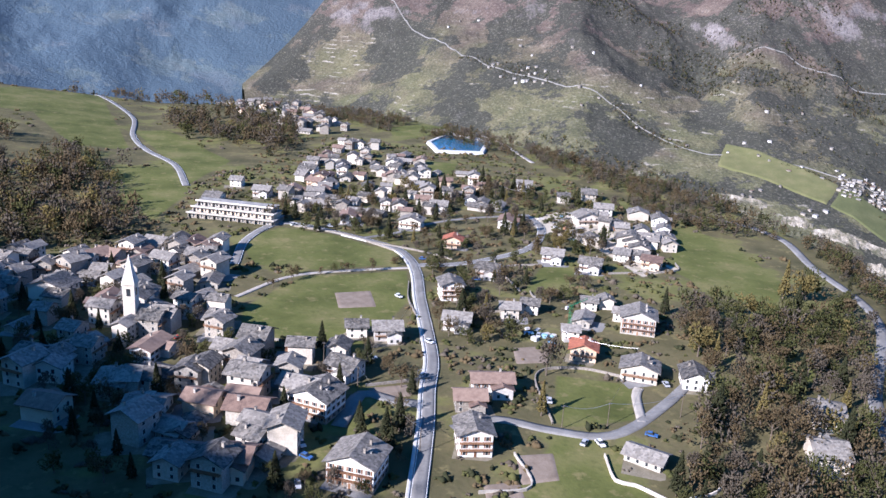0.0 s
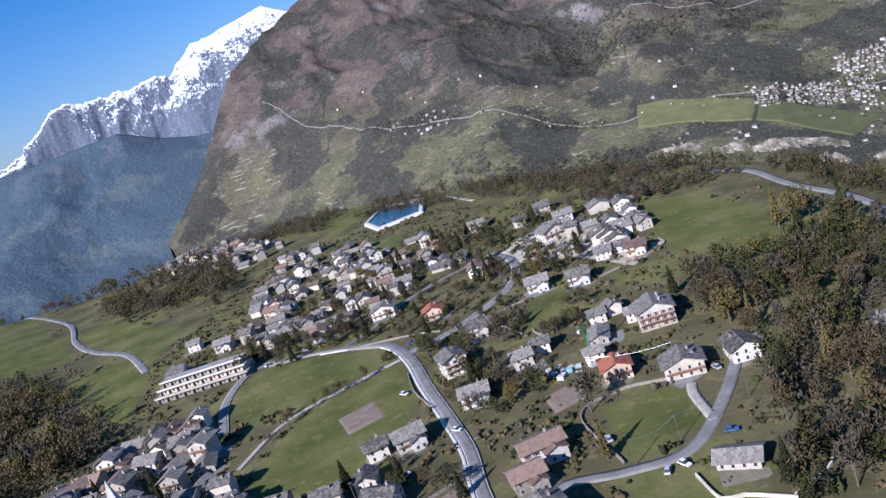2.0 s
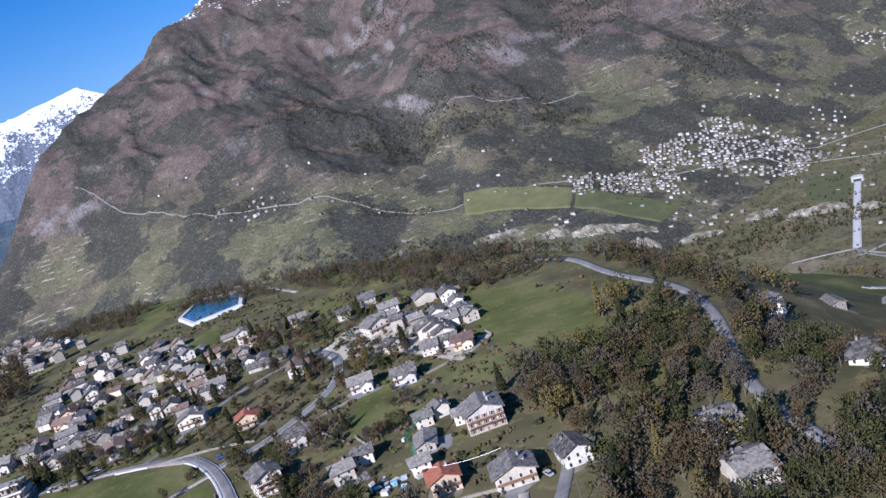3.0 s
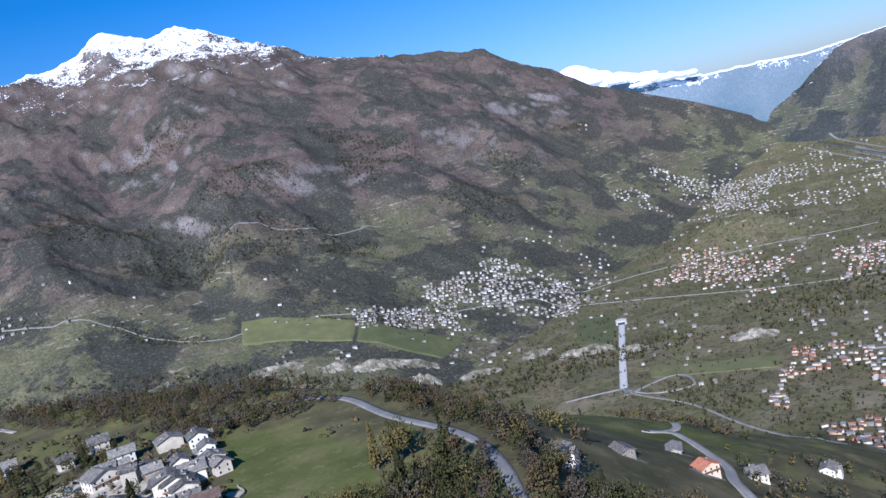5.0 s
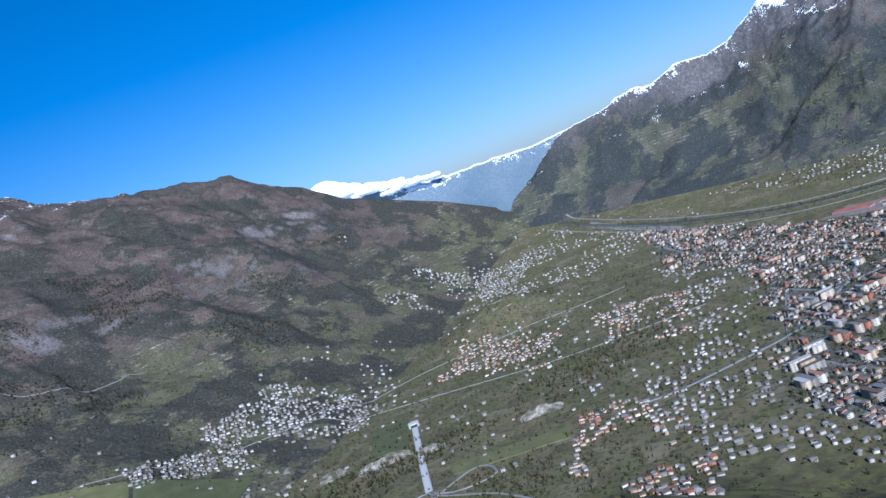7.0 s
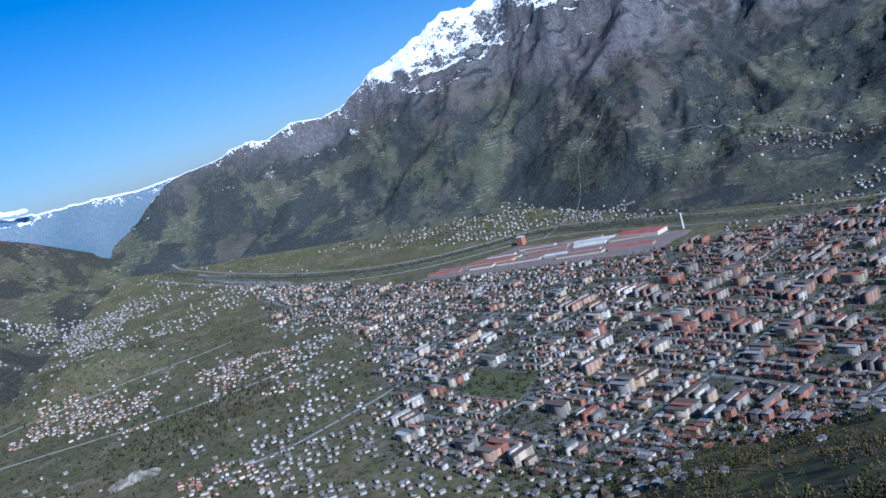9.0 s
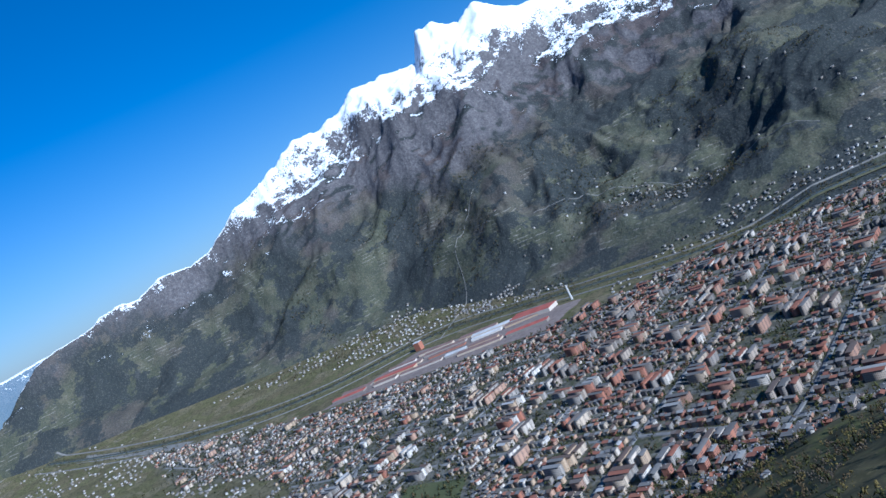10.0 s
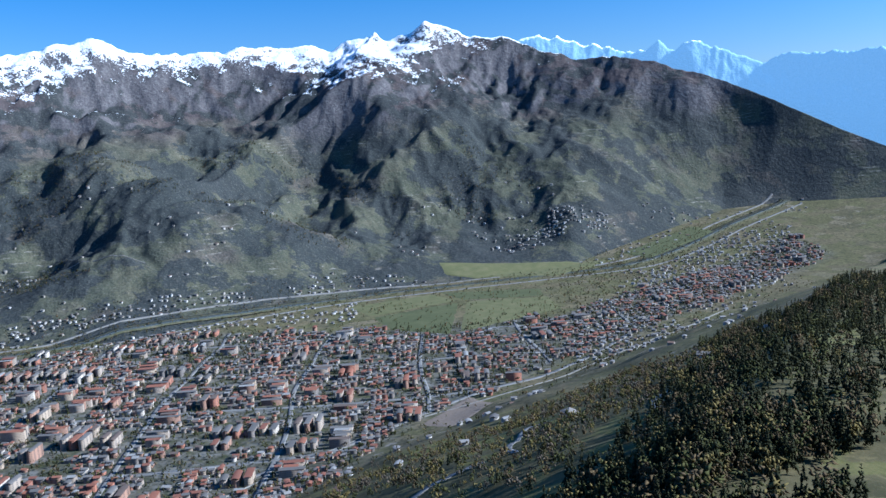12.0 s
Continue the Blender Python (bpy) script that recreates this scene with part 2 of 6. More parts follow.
def mottled(name, stops, scale, rough=0.9, relief=0.0, fine=None, spec=0.3, metal=0.0, own=0.0):
    """A surface whose colour wanders at two scales; own: how far each object differs in brightness."""
    m, t, b = fresh(name, rough, metal, spec)
    pos, _, _ = place_of(t)
    n1, n2 = noise_of(t, pos, scale, 5), noise_of(t, pos, fine or scale * 9, 3)
    f = calc(t, "ADD", calc(t, "MULTIPLY", n1, 0.65), calc(t, "MULTIPLY", n2, 0.35))
    if own:
        r = t.nodes.new("ShaderNodeObjectInfo").outputs["Random"]
        f = calc(t, "ADD", f, calc(t, "MULTIPLY", calc(t, "SUBTRACT", r, 0.5), own))
    t.links.new(ramp(t, f, stops), b.inputs["Base Color"])
    if relief:
        bump(t, b, n2, 0.6, relief)
    return m


def ground_material():
    m, t, b = fresh("grassland", 0.95, spec=0.1)
    pos, xyz, nor = place_of(t)
    big, mid, fine = noise_of(t, pos, 0.006, 4), noise_of(t, pos, 0.035, 5), noise_of(t, pos, 0.5, 4)
    green = ramp(t, mid, [(0.3, (0.062, 0.070, 0.020)), (0.5, (0.098, 0.106, 0.032)), (0.68, (0.150, 0.138, 0.056))])
    brush = ramp(t, mid, [(0.3, (0.058, 0.055, 0.027)), (0.55, (0.112, 0.097, 0.050)), (0.7, (0.175, 0.145, 0.082))])
    vor = put(t, "ShaderNodeTexVoronoi", {"Vector": pos, "Scale": 0.017})
    field = ramp(t, calc(t, "FRACT", calc(t, "MULTIPLY", put(t, "ShaderNodeSeparateColor", {0: vor.outputs["Color"]}).outputs[0], 3.7)),
                 [(0.0, (0.112, 0.110, 0.052)), (0.3, (0.146, 0.144, 0.068)), (0.5, (0.195, 0.158, 0.098)), (0.7, (0.090, 0.084, 0.050)), (0.85, (0.25, 0.21, 0.145)), (1.0, (0.130, 0.130, 0.060))])
    away = put(t, "ShaderNodeVectorMath", {0: pos, 1: (150, 200, -200)})
    away.operation = "DISTANCE"
    low = step_of(t, away.outputs["Value"], 950, 1250)
    mown = put(t, "ShaderNodeAttribute")
    mown.attribute_name = "mown"
    sand = put(t, "ShaderNodeAttribute")
    sand.attribute_name = "sand"
    col = mix(t, step_of(t, calc(t, "ADD", mid, calc(t, "MULTIPLY", big, 0.5)), 0.76, 0.86), brush, green)
    col = mix(t, step_of(t, calc(t, "ADD", mown.outputs["Fac"], calc(t, "MULTIPLY", calc(t, "SUBTRACT", mid, 0.5), 0.5)), 0.3, 0.6), col, green)
    col = mix(t, step_of(t, calc(t, "ADD", sand.outputs["Fac"], calc(t, "MULTIPLY", calc(t, "SUBTRACT", mid, 0.5), 0.8)), 0.3, 0.6), col, (0.42, 0.37, 0.30))
    col = mix(t, low, col, mix(t, 0.5, field, brush))
    wall, strip = terraces(t, pos, xyz[2], mid)
    col = mix(t, calc(t, "MULTIPLY", wall, calc(t, "MULTIPLY", low, step_of(t, nor[2], 0.995, 0.985))), col, (0.30, 0.27, 0.22))
    built = put(t, "ShaderNodeAttribute")
    built.attribute_name = "built"
    paved = ramp(t, noise_of(t, pos, 0.03, 5, 0.65), [(0.38, (0.055, 0.062, 0.035)), (0.48, (0.10, 0.095, 0.08)), (0.6, (0.17, 0.165, 0.155))])
    col = mix(t, calc(t, "MULTIPLY", built.outputs["Fac"], 0.9), col, paved)
    steep = step_of(t, nor[2], 0.93, 0.86)
    col = mix(t, steep, col, brush)
    col = mix(t, calc(t, "MULTIPLY", step_of(t, fine, 0.45, 0.75), 0.35), col, (0.05, 0.06, 0.02))
    tufts = noise_of(t, pos, 0.16, 5, 0.65)
    col = mix(t, calc(t, "MULTIPLY", step_of(t, tufts, 0.55, 0.66), 0.55), col, (0.19, 0.16, 0.075))
    speck = noise_of(t, pos, 0.10, 3, 0.6)
    col = mix(t, calc(t, "MULTIPLY", low, calc(t, "MULTIPLY", step_of(t, speck, 0.48, 0.40), 0.6)), col, (0.035, 0.038, 0.024))
    t.links.new(col, b.inputs["Base Color"])
    bump(t, b, fine, 0.4, 0.5)
    return m


def terraces(t, pos, z, wander):
    """Old field terraces along the contours: a pale dry-stone wall at the back of each strip, each strip of its own crop."""
    level = calc(t, "DIVIDE", calc(t, "ADD", z, calc(t, "MULTIPLY", wander, 26.0)), 15.0)
    wall = step_of(t, calc(t, "FRACT", level), 0.72, 0.86)
    strip = t.nodes.new("ShaderNodeTexWhiteNoise")
    strip.noise_dimensions = "1D"
    t.links.new(calc(t, "FLOOR", level), strip.inputs["W"])
    broken = step_of(t, noise_of(t, pos, 0.021, 3, 0.6), 0.50, 0.60)
    kept = step_of(t, noise_of(t, pos, 0.0033, 3), 0.46, 0.58)
    return calc(t, "MULTIPLY", calc(t, "MULTIPLY", wall, broken), kept), calc(t, "MULTIPLY", strip.outputs["Value"], kept)


def mountain_material(name, snow, bare, forest, tint, hue=0.25, stone_gain=1.0, dots=0.75, lush=1.0, drift=0.0, haze_glow=0.0, terraced=0.0, ragged=420):
    """Meadow and wood at the foot, brown grass and scree above, rock where steep, snow over a ragged line."""
    m, t, b = fresh(name, 0.95, spec=0.1)
    pos, xyz, nor = place_of(t)
    big, mid, fine = noise_of(t, pos, 0.0022, 6), noise_of(t, pos, 0.011, 7, 0.62), noise_of(t, pos, 0.06, 5, 0.65)
    speck = noise_of(t, pos, 0.14, 3, 0.6)
    patch = noise_of(t, pos, 0.0048, 6, 0.62)
    grass = ramp(t, mid, [(p, tuple(lush * c for c in rgb)) for p, rgb in ((0.3, (0.046, 0.050, 0.023)), (0.48, (0.074, 0.076, 0.035)), (0.62, (0.110, 0.103, 0.052)), (0.75, (0.16, 0.140, 0.088)))])
    brown = ramp(t, mid, [(0.3, (0.056, 0.041, 0.036)), (0.5, (0.088, 0.065, 0.054)), (0.66, (0.125, 0.096, 0.077)), (0.8, (0.175, 0.145, 0.12))])
    wood = ramp(t, fine, [(0.3, (0.015, 0.019, 0.015)), (0.55, (0.027, 0.032, 0.023)), (0.8, (0.052, 0.050, 0.034))])
    stone = ramp(t, fine, [(p, tuple(stone_gain * c for c in rgb)) for p, rgb in ((0.25, (0.09, 0.080, 0.080)), (0.5, (0.17, 0.152, 0.148)), (0.75, (0.30, 0.28, 0.265)))])
    high = calc(t, "ADD", xyz[2], calc(t, "MULTIPLY", calc(t, "SUBTRACT", big, 0.5), 650))
    col = mix(t, step_of(t, high, bare - 160, bare + 180), grass, brown)
    col = mix(t, calc(t, "MULTIPLY", step_of(t, noise_of(t, pos, 0.0031, 4), 0.52, 0.64), 0.6), col, brown)
    if terraced:
        wall, strip = terraces(t, pos, xyz[2], mid)
        low = calc(t, "MULTIPLY", step_of(t, high, bare + 260, bare - 40), terraced)
        col = mix(t, calc(t, "MULTIPLY", calc(t, "MULTIPLY", strip, low), 0.55), col, (0.105, 0.108, 0.046))
        col = mix(t, calc(t, "MULTIPLY", wall, low), col, (0.33, 0.30, 0.25))
    woods = step_of(t, calc(t, "ADD", patch, calc(t, "MULTIPLY", calc(t, "SUBTRACT", calc(t, "ADD", mid, fine), 1.0), 0.22)), 0.53 - forest, 0.575 - forest)
    col = mix(t, calc(t, "MULTIPLY", calc(t, "MULTIPLY", woods, step_of(t, high, bare + 1050, bare + 500)), 0.92), col, wood)
    col = mix(t, calc(t, "MULTIPLY", step_of(t, calc(t, "ADD", nor[2], calc(t, "MULTIPLY", fine, 0.3)), 0.84, 0.72), step_of(t, high, bare - 40, bare + 160)), col, stone)
    scree = step_of(t, calc(t, "ADD", noise_of(t, pos, 0.009, 5, 0.7), calc(t, "MULTIPLY", fine, 0.2)), 0.70, 0.78)
    col = mix(t, calc(t, "MULTIPLY", scree, 0.16), col, stone)
    col = mix(t, calc(t, "MULTIPLY", step_of(t, speck, 0.54, 0.64), dots), col, mix(t, 0.5, col, (0.26, 0.235, 0.20)))
    col = mix(t, calc(t, "MULTIPLY", step_of(t, speck, 0.48, 0.38), dots), col, (0.030, 0.032, 0.026))
    # Blend towards tint; its blues put haze into the far ranges' colour.
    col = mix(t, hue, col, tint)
    if haze_glow:
        # Emission in the tint colour adds painted haze brightness to the farthest ranges.
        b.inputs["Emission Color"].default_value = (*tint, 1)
        b.inputs["Emission Strength"].default_value = haze_glow
    line = calc(t, "ADD", xyz[2], calc(t, "MULTIPLY", calc(t, "SUBTRACT", calc(t, "ADD", mid, calc(t, "ADD", fine, speck)), 1.5), ragged))
    line = calc(t, "ADD", line, calc(t, "MULTIPLY", calc(t, "SUBTRACT", nor[2], 0.70), 620))
    line = calc(t, "ADD", line, calc(t, "MULTIPLY", calc(t, "MINIMUM", calc(t, "MAXIMUM", calc(t, "ADD", xyz[1], 592.0), 0.0), 1600.0), drift))
    line = calc(t, "ADD", line, calc(t, "MULTIPLY", calc(t, "MINIMUM", calc(t, "ADD", xyz[1], 3300.0), 0.0), 0.3))
    col = mix(t, step_of(t, line, snow - 20, snow + 40), col, (0.86, 0.88, 0.92))
    t.links.new(col, b.inputs["Base Color"])
    bump(t, b, calc(t, "ADD", fine, calc(t, "MULTIPLY", speck, 0.3)), 0.5, 12)
    return m


GRASS = ground_material()
WALL_WHITE = mottled("white_render", [(0.3, (0.36, 0.335, 0.305)), (0.5, (0.55, 0.525, 0.49)), (0.7, (0.72, 0.70, 0.66))], 0.25, 0.9, own=0.4)
WALL_WARM = mottled("ochre_render", [(0.3, (0.42, 0.32, 0.22)), (0.5, (0.58, 0.46, 0.34)), (0.7, (0.66, 0.55, 0.42))], 0.25, 0.9, own=0.3)
WALL_CREAM = mottled("cream_render", [(0.3, (0.36, 0.32, 0.26)), (0.5, (0.52, 0.47, 0.40)), (0.7, (0.64, 0.59, 0.51))], 0.25, 0.9, own=0.4)
WALL_STONE = mottled("rubble_stone", [(0.3, (0.16, 0.14, 0.12)), (0.5, (0.30, 0.27, 0.23)), (0.7, (0.42, 0.39, 0.34))], 1.6, 0.95, 0.05, own=0.3)
def slab_material(name, dark, light, warm):
    """Rough stone slabs, each of its own grey, with lichen and weathering; every roof has its own tone."""
    m, t, b = fresh(name, 0.8, spec=0.3)
    pos, _, _ = place_of(t)
    vor = put(t, "ShaderNodeTexVoronoi", {"Vector": pos, "Scale": 1.25})
    each = put(t, "ShaderNodeSeparateColor", {0: vor.outputs["Color"]}).outputs[0]
    own = t.nodes.new("ShaderNodeObjectInfo").outputs["Random"]
    f = calc(t, "ADD", calc(t, "MULTIPLY", each, 0.45), calc(t, "MULTIPLY", noise_of(t, pos, 0.35, 4), 0.55))
    f = calc(t, "ADD", f, calc(t, "MULTIPLY", calc(t, "SUBTRACT", own, 0.5), 0.5))
    col = ramp(t, f, [(0.15, dark), (0.85, light)])
    col = mix(t, calc(t, "MULTIPLY", step_of(t, noise_of(t, pos, 0.8, 3), 0.5, 0.7), 0.6), col, warm)
    t.links.new(col, b.inputs["Base Color"])
    bump(t, b, each, 0.6, 0.12)
    return m


ROOF_SLATE = slab_material("rough_slab_roof", (0.042, 0.040, 0.038), (0.26, 0.238, 0.212), (0.14, 0.12, 0.095))
ROOF_BROWN = mottled("brown_tile_roof", [(0.3, (0.09, 0.06, 0.05)), (0.5, (0.17, 0.115, 0.09)), (0.7, (0.24, 0.17, 0.13))], 0.6, 0.85, 0.04, 3.0, own=0.35)
ROOF_RED = mottled("red_tile_roof", [(0.3, (0.22, 0.075, 0.045)), (0.5, (0.38, 0.14, 0.08)), (0.7, (0.48, 0.22, 0.13))], 0.6, 0.85, 0.04, 3.0, own=0.3)
WOOD = mottled("larch_boards", [(0.3, (0.10, 0.05, 0.028)), (0.5, (0.19, 0.10, 0.055)), (0.7, (0.28, 0.16, 0.09))], 0.8, 0.7, own=0.3)
GLASS_DARK = mottled("window_glass", [(0.3, (0.02, 0.025, 0.03)), (0.7, (0.05, 0.055, 0.06))], 0.6, 0.12, spec=0.6)
ASPHALT = mottled("asphalt", [(0.3, (0.12, 0.115, 0.11)), (0.5, (0.18, 0.174, 0.166)), (0.7, (0.25, 0.24, 0.225))], 0.12, 0.9, 0.01)


# ---------- meshes ----------
def grid_mesh(name, x, y, z, material):
    """A sheet from arrays of rows and columns."""
    n, k = x.shape
    me = bpy.data.meshes.new(name)
    me.vertices.add(n * k)
    me.vertices.foreach_set("co", np.stack([x, y, z], -1).astype(np.float32).ravel())
    i = (np.arange(n - 1)[:, None] * k + np.arange(k - 1)[None]).ravel()
    quads = np.stack([i, i + 1, i + k + 1, i + k], -1).astype(np.int32)
    me.loops.add(quads.size)
    me.loops.foreach_set("vertex_index", quads.ravel())
    me.polygons.add(len(quads))
    me.polygons.foreach_set("loop_start", np.arange(0, quads.size, 4, dtype=np.int32))
    me.polygons.foreach_set("use_smooth", np.ones(len(quads), bool))
    me.update(calc_edges=True)
    me.validate()
    me.materials.append(material)
    return me


MEADOWS = [
    [(-9, 449), (13, 472), (44, 456), (71, 418), (65, 401), (27, 394), (-3, 404)], [(-7, 342), (21, 384), (72, 390), (67, 351), (38, 296), (17, 306), (-7, 311)],
    [(144, 393), (165, 397), (148, 362), (122, 355)], [(262, 475), (278, 436), (266, 364), (234, 318), (219, 358), (214, 385)],
    [(108, 267), (133, 257), (123, 232), (94, 230)], [(92, 225), (106, 223), (110, 186), (72, 191)]]
MEADOWS_FAR = [
    [(-273, 991), (-175, 1024), (-104, 724), (-147, 720), (-208, 856), (-237, 852)], [(-111, 812), (-82, 822), (-21, 674), (-48, 581), (-63, 659)],
    [(203, 271), (222, 274), (204, 250), (190, 247)], [(136, 871), (215, 924), (184, 840), (128, 782)], [(132, 684), (164, 674), (149, 627), (126, 637)],
    [(-104, 635), (-67, 659), (-45, 564), (-60, 491), (-81, 518)], [(396, 354), (520, 455), (560, 372), (403, 257), (343, 255), (317, 274)], [(560, 330), (640, 520), (520, 600), (440, 470)]]
SAND = [(168, 497), (200, 512), (213, 482), (209, 415), (219, 387), (193, 375), (188, 439), (168, 463)]


CITY = [(3684, 1000), (3122, 449), (2920, 290), (2480, -300), (2340, -610), (2309, -905), (2033, -1302), (1646, -1441), (1173, -1811), (1095, -2243), (868, -3146), (695, -2911), (899, -1905), (982, -1406),
        (1051, -926), (960, -634), (930, -290), (1100, -150), (1120, -20), (1240, 160), (1455, 330), (1866, 341), (2492, 452), (3000, 800)]


def inside(poly, x, y):
    """How far each place lies inside a polygon, in metres (negative: outside)."""
    p = np.array(poly, float)
    q = np.roll(p, -1, 0)
    x, y = np.asarray(x, float), np.asarray(y, float)
    best, odd = np.full(x.shape, 1e9), np.zeros(x.shape, bool)
    for (ax, ay), (bx, by) in zip(p, q):
        t = np.clip(((x - ax) * (bx - ax) + (y - ay) * (by - ay)) / ((bx - ax) ** 2 + (by - ay) ** 2), 0, 1)
        best = np.minimum(best, np.hypot(x - ax - t * (bx - ax), y - ay - t * (by - ay)))
        odd ^= ((ay > y) != (by > y)) & (x < (bx - ax) * (y - ay) / (by - ay + 1e-9) + ax)
    return np.where(odd, best, -best)


def give(me, name, values):
    a = me.attributes.new(name, "FLOAT", "POINT")
    a.data.foreach_set("value", np.asarray(values, np.float32).ravel())


def ground_sheet():
    rings = [0.0]
    while rings[-1] < 4780:
        rings.append(rings[-1] + max(5.0, 0.013 * rings[-1]))
    az = np.radians(np.concatenate([np.arange(-40, 185, 0.35), np.arange(185, 320.1, 1.5)]))
    a, r = np.meshgrid(az, np.array(rings), indexing="ij")
    x, y = HUB[0] + r * np.sin(a), HUB[1] + r * np.cos(a)
    me = grid_mesh("ground", x, y, ground_z(x, y), GRASS)
    mown = np.full(x.shape, -1e9)
    for poly in MEADOWS + MEADOWS_FAR:
        mown = np.maximum(mown, inside(poly, x, y))
    give(me, "mown", np.clip(0.5 + mown / 6, 0, 1))
    give(me, "built", smooth(-40, 40, inside(CITY, x, y)))
    give(me, "sand", np.clip(0.5 + inside(SAND, x, y) / 6, 0, 1))
    return me


tagged(new("ground", ground_sheet()), "green meadows and brown scrub on a terraced valley side", "ground", kind="structure")


def mountain(m, name, label, material, rows=120, fine=0.14):
    az = np.arange(m.sky[0][0], m.sky[-1][0] + 0.001, fine)
    s = np.concatenate([np.linspace(0, 1, rows), [1.04, 1.1]])
    a, ss = np.meshgrid(az, s, indexing="ij")
    x, y, z = m.at(a, ss)
    tagged(new(name, grid_mesh(name, x, y, z, material)), label, "mountain", kind="structure")


mountain(MASSIF, "mountain_massif", "broad brown mountain with woods, terraces and a dusting of snow",
         mountain_material("massif_slopes", 960, -60, 0.06, (0.17, 0.14, 0.14), 0.10, 0.9, 0.5, 1.15, terraced=0.9, ragged=560), 200)
# The dark blue tint puts some haze into the slope colour.
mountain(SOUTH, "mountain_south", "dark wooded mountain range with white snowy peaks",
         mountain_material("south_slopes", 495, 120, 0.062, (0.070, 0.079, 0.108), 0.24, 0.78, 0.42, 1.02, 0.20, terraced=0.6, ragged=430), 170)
# Blue tint, mixed in by half, paints haze onto these two ranges.
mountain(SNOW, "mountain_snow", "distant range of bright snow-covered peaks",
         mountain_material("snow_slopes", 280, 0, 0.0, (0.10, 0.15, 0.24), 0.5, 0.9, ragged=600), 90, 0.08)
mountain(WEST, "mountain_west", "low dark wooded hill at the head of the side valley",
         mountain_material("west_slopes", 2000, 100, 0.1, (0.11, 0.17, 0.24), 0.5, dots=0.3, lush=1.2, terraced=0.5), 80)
# Haze on the two farthest ranges is painted: blue tint plus emission.
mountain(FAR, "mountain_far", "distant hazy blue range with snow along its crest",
         mountain_material("far_slopes", 170, 0, 0.0, (0.12, 0.19, 0.26), 0.6, haze_glow=0.08), 40, 0.08)
mountain(END, "mountain_end", "distant jagged range with snow, painted pale blue with haze",
         mountain_material("end_slopes", 330, 0, 0.0, (0.24, 0.40, 0.55), 0.7, haze_glow=0.4), 60, 0.08)
mountain(HOME, "mountain_home", "wooded mountainside behind the village",
         mountain_material("home_slopes", 2000, 100, 0.1, (0.08, 0.09, 0.06)), 50, 0.6)

# ---------- building blocks ----------
class Shape:
    """Gathers corners and faces for one mesh."""

    def __init__(self):
        self.v, self.f, self.m = [], [], []

    def add(self, verts, faces, mat=0):
        k = len(self.v)
        self.v += [tuple(p) for p in verts]
        self.f += [tuple(k + i for i in f) for f in faces]
        self.m += [mat] * len(faces)
        return self

    def box(self, x, y, z, sx, sy, sz, mat=0, turn=0.0):
        """A box whose base centre is x, y, z."""
        c, s = math.cos(turn), math.sin(turn)
        pts = []
        for k in (0, 1):
            for a, b in ((-1, -1), (1, -1), (1, 1), (-1, 1)):
                px, py = a * sx / 2, b * sy / 2
                pts.append((x + c * px - s * py, y + s * px + c * py, z + k * sz))
        return self.add(pts, [(0, 3, 2, 1), (4, 5, 6, 7), (0, 1, 5, 4), (1, 2, 6, 5), (2, 3, 7, 6), (3, 0, 4, 7)], mat)

    def hull(self, ring_a, ring_b, mat=0):
        n = len(ring_a)
        return self.add(list(ring_a) + list(ring_b), [tuple(reversed(range(n))), tuple(range(n, 2 * n))]
                        + [(i, (i + 1) % n, n + (i + 1) % n, n + i) for i in range(n)], mat)

    def tube(self, x, y, z, r0, r1, h, n=8, mat=0):
        ring = [(math.cos(2 * math.pi * i / n), math.sin(2 * math.pi * i / n)) for i in range(n)]
        return self.hull([(x + r0 * a, y + r0 * b, z) for a, b in ring], [(x + r1 * a, y + r1 * b, z + h) for a, b in ring], mat)

    def mesh(self, name, *materials):
        me = bpy.data.meshes.new(name)
        me.from_pydata(self.v, [], self.f)
        for mat in materials:
            me.materials.append(mat)
        me.polygons.foreach_set("material_index", np.array(self.m, np.int32))
        me.update()
        return me


def part(name, data, parent, label="", m=None):
    ob = new(name, data)
    ob.parent = parent
    if m is not None:
        ob.matrix_basis = m
    if label:
        tagged(ob, label)
    return ob


def thing(name, label, category, m=None, group=""):
    ob = new(name)
    ob.empty_display_size = 0.1
    if m is not None:
        ob.matrix_basis = m
    return tagged(ob, label, category, group)


def ground_at(x, y):
    return float(ground_z(np.array([float(x)]), np.array([float(y)]))[0])


# ---------- houses ----------
FRAME_WHITE = mottled("painted_frame", [(0.3, (0.5, 0.47, 0.42)), (0.7, (0.7, 0.68, 0.63))], 0.5, 0.6)
WINDOW = Shape().box(0, 0.01, -0.08, 1.35, 0.06, 1.66, 0).box(0, -0.02, 0, 1.05, 0.08, 1.5, 1).mesh("window", FRAME_WHITE, GLASS_DARK)
SHUTTERED = (Shape().box(0, 0.01, -0.08, 1.2, 0.06, 1.66, 0).box(0, -0.02, 0, 1.0, 0.08, 1.5, 1)
             .box(-0.95, -0.02, -0.05, 0.55, 0.07, 1.6, 2).box(0.95, -0.02, -0.05, 0.55, 0.07, 1.6, 2).mesh("shuttered_window", FRAME_WHITE, GLASS_DARK, WOOD))
DOOR = Shape().box(0, 0.0, 0, 1.3, 0.08, 2.3, 0).box(0, -0.04, 0, 1.0, 0.08, 2.1, 1).mesh("door", FRAME_WHITE, WOOD)


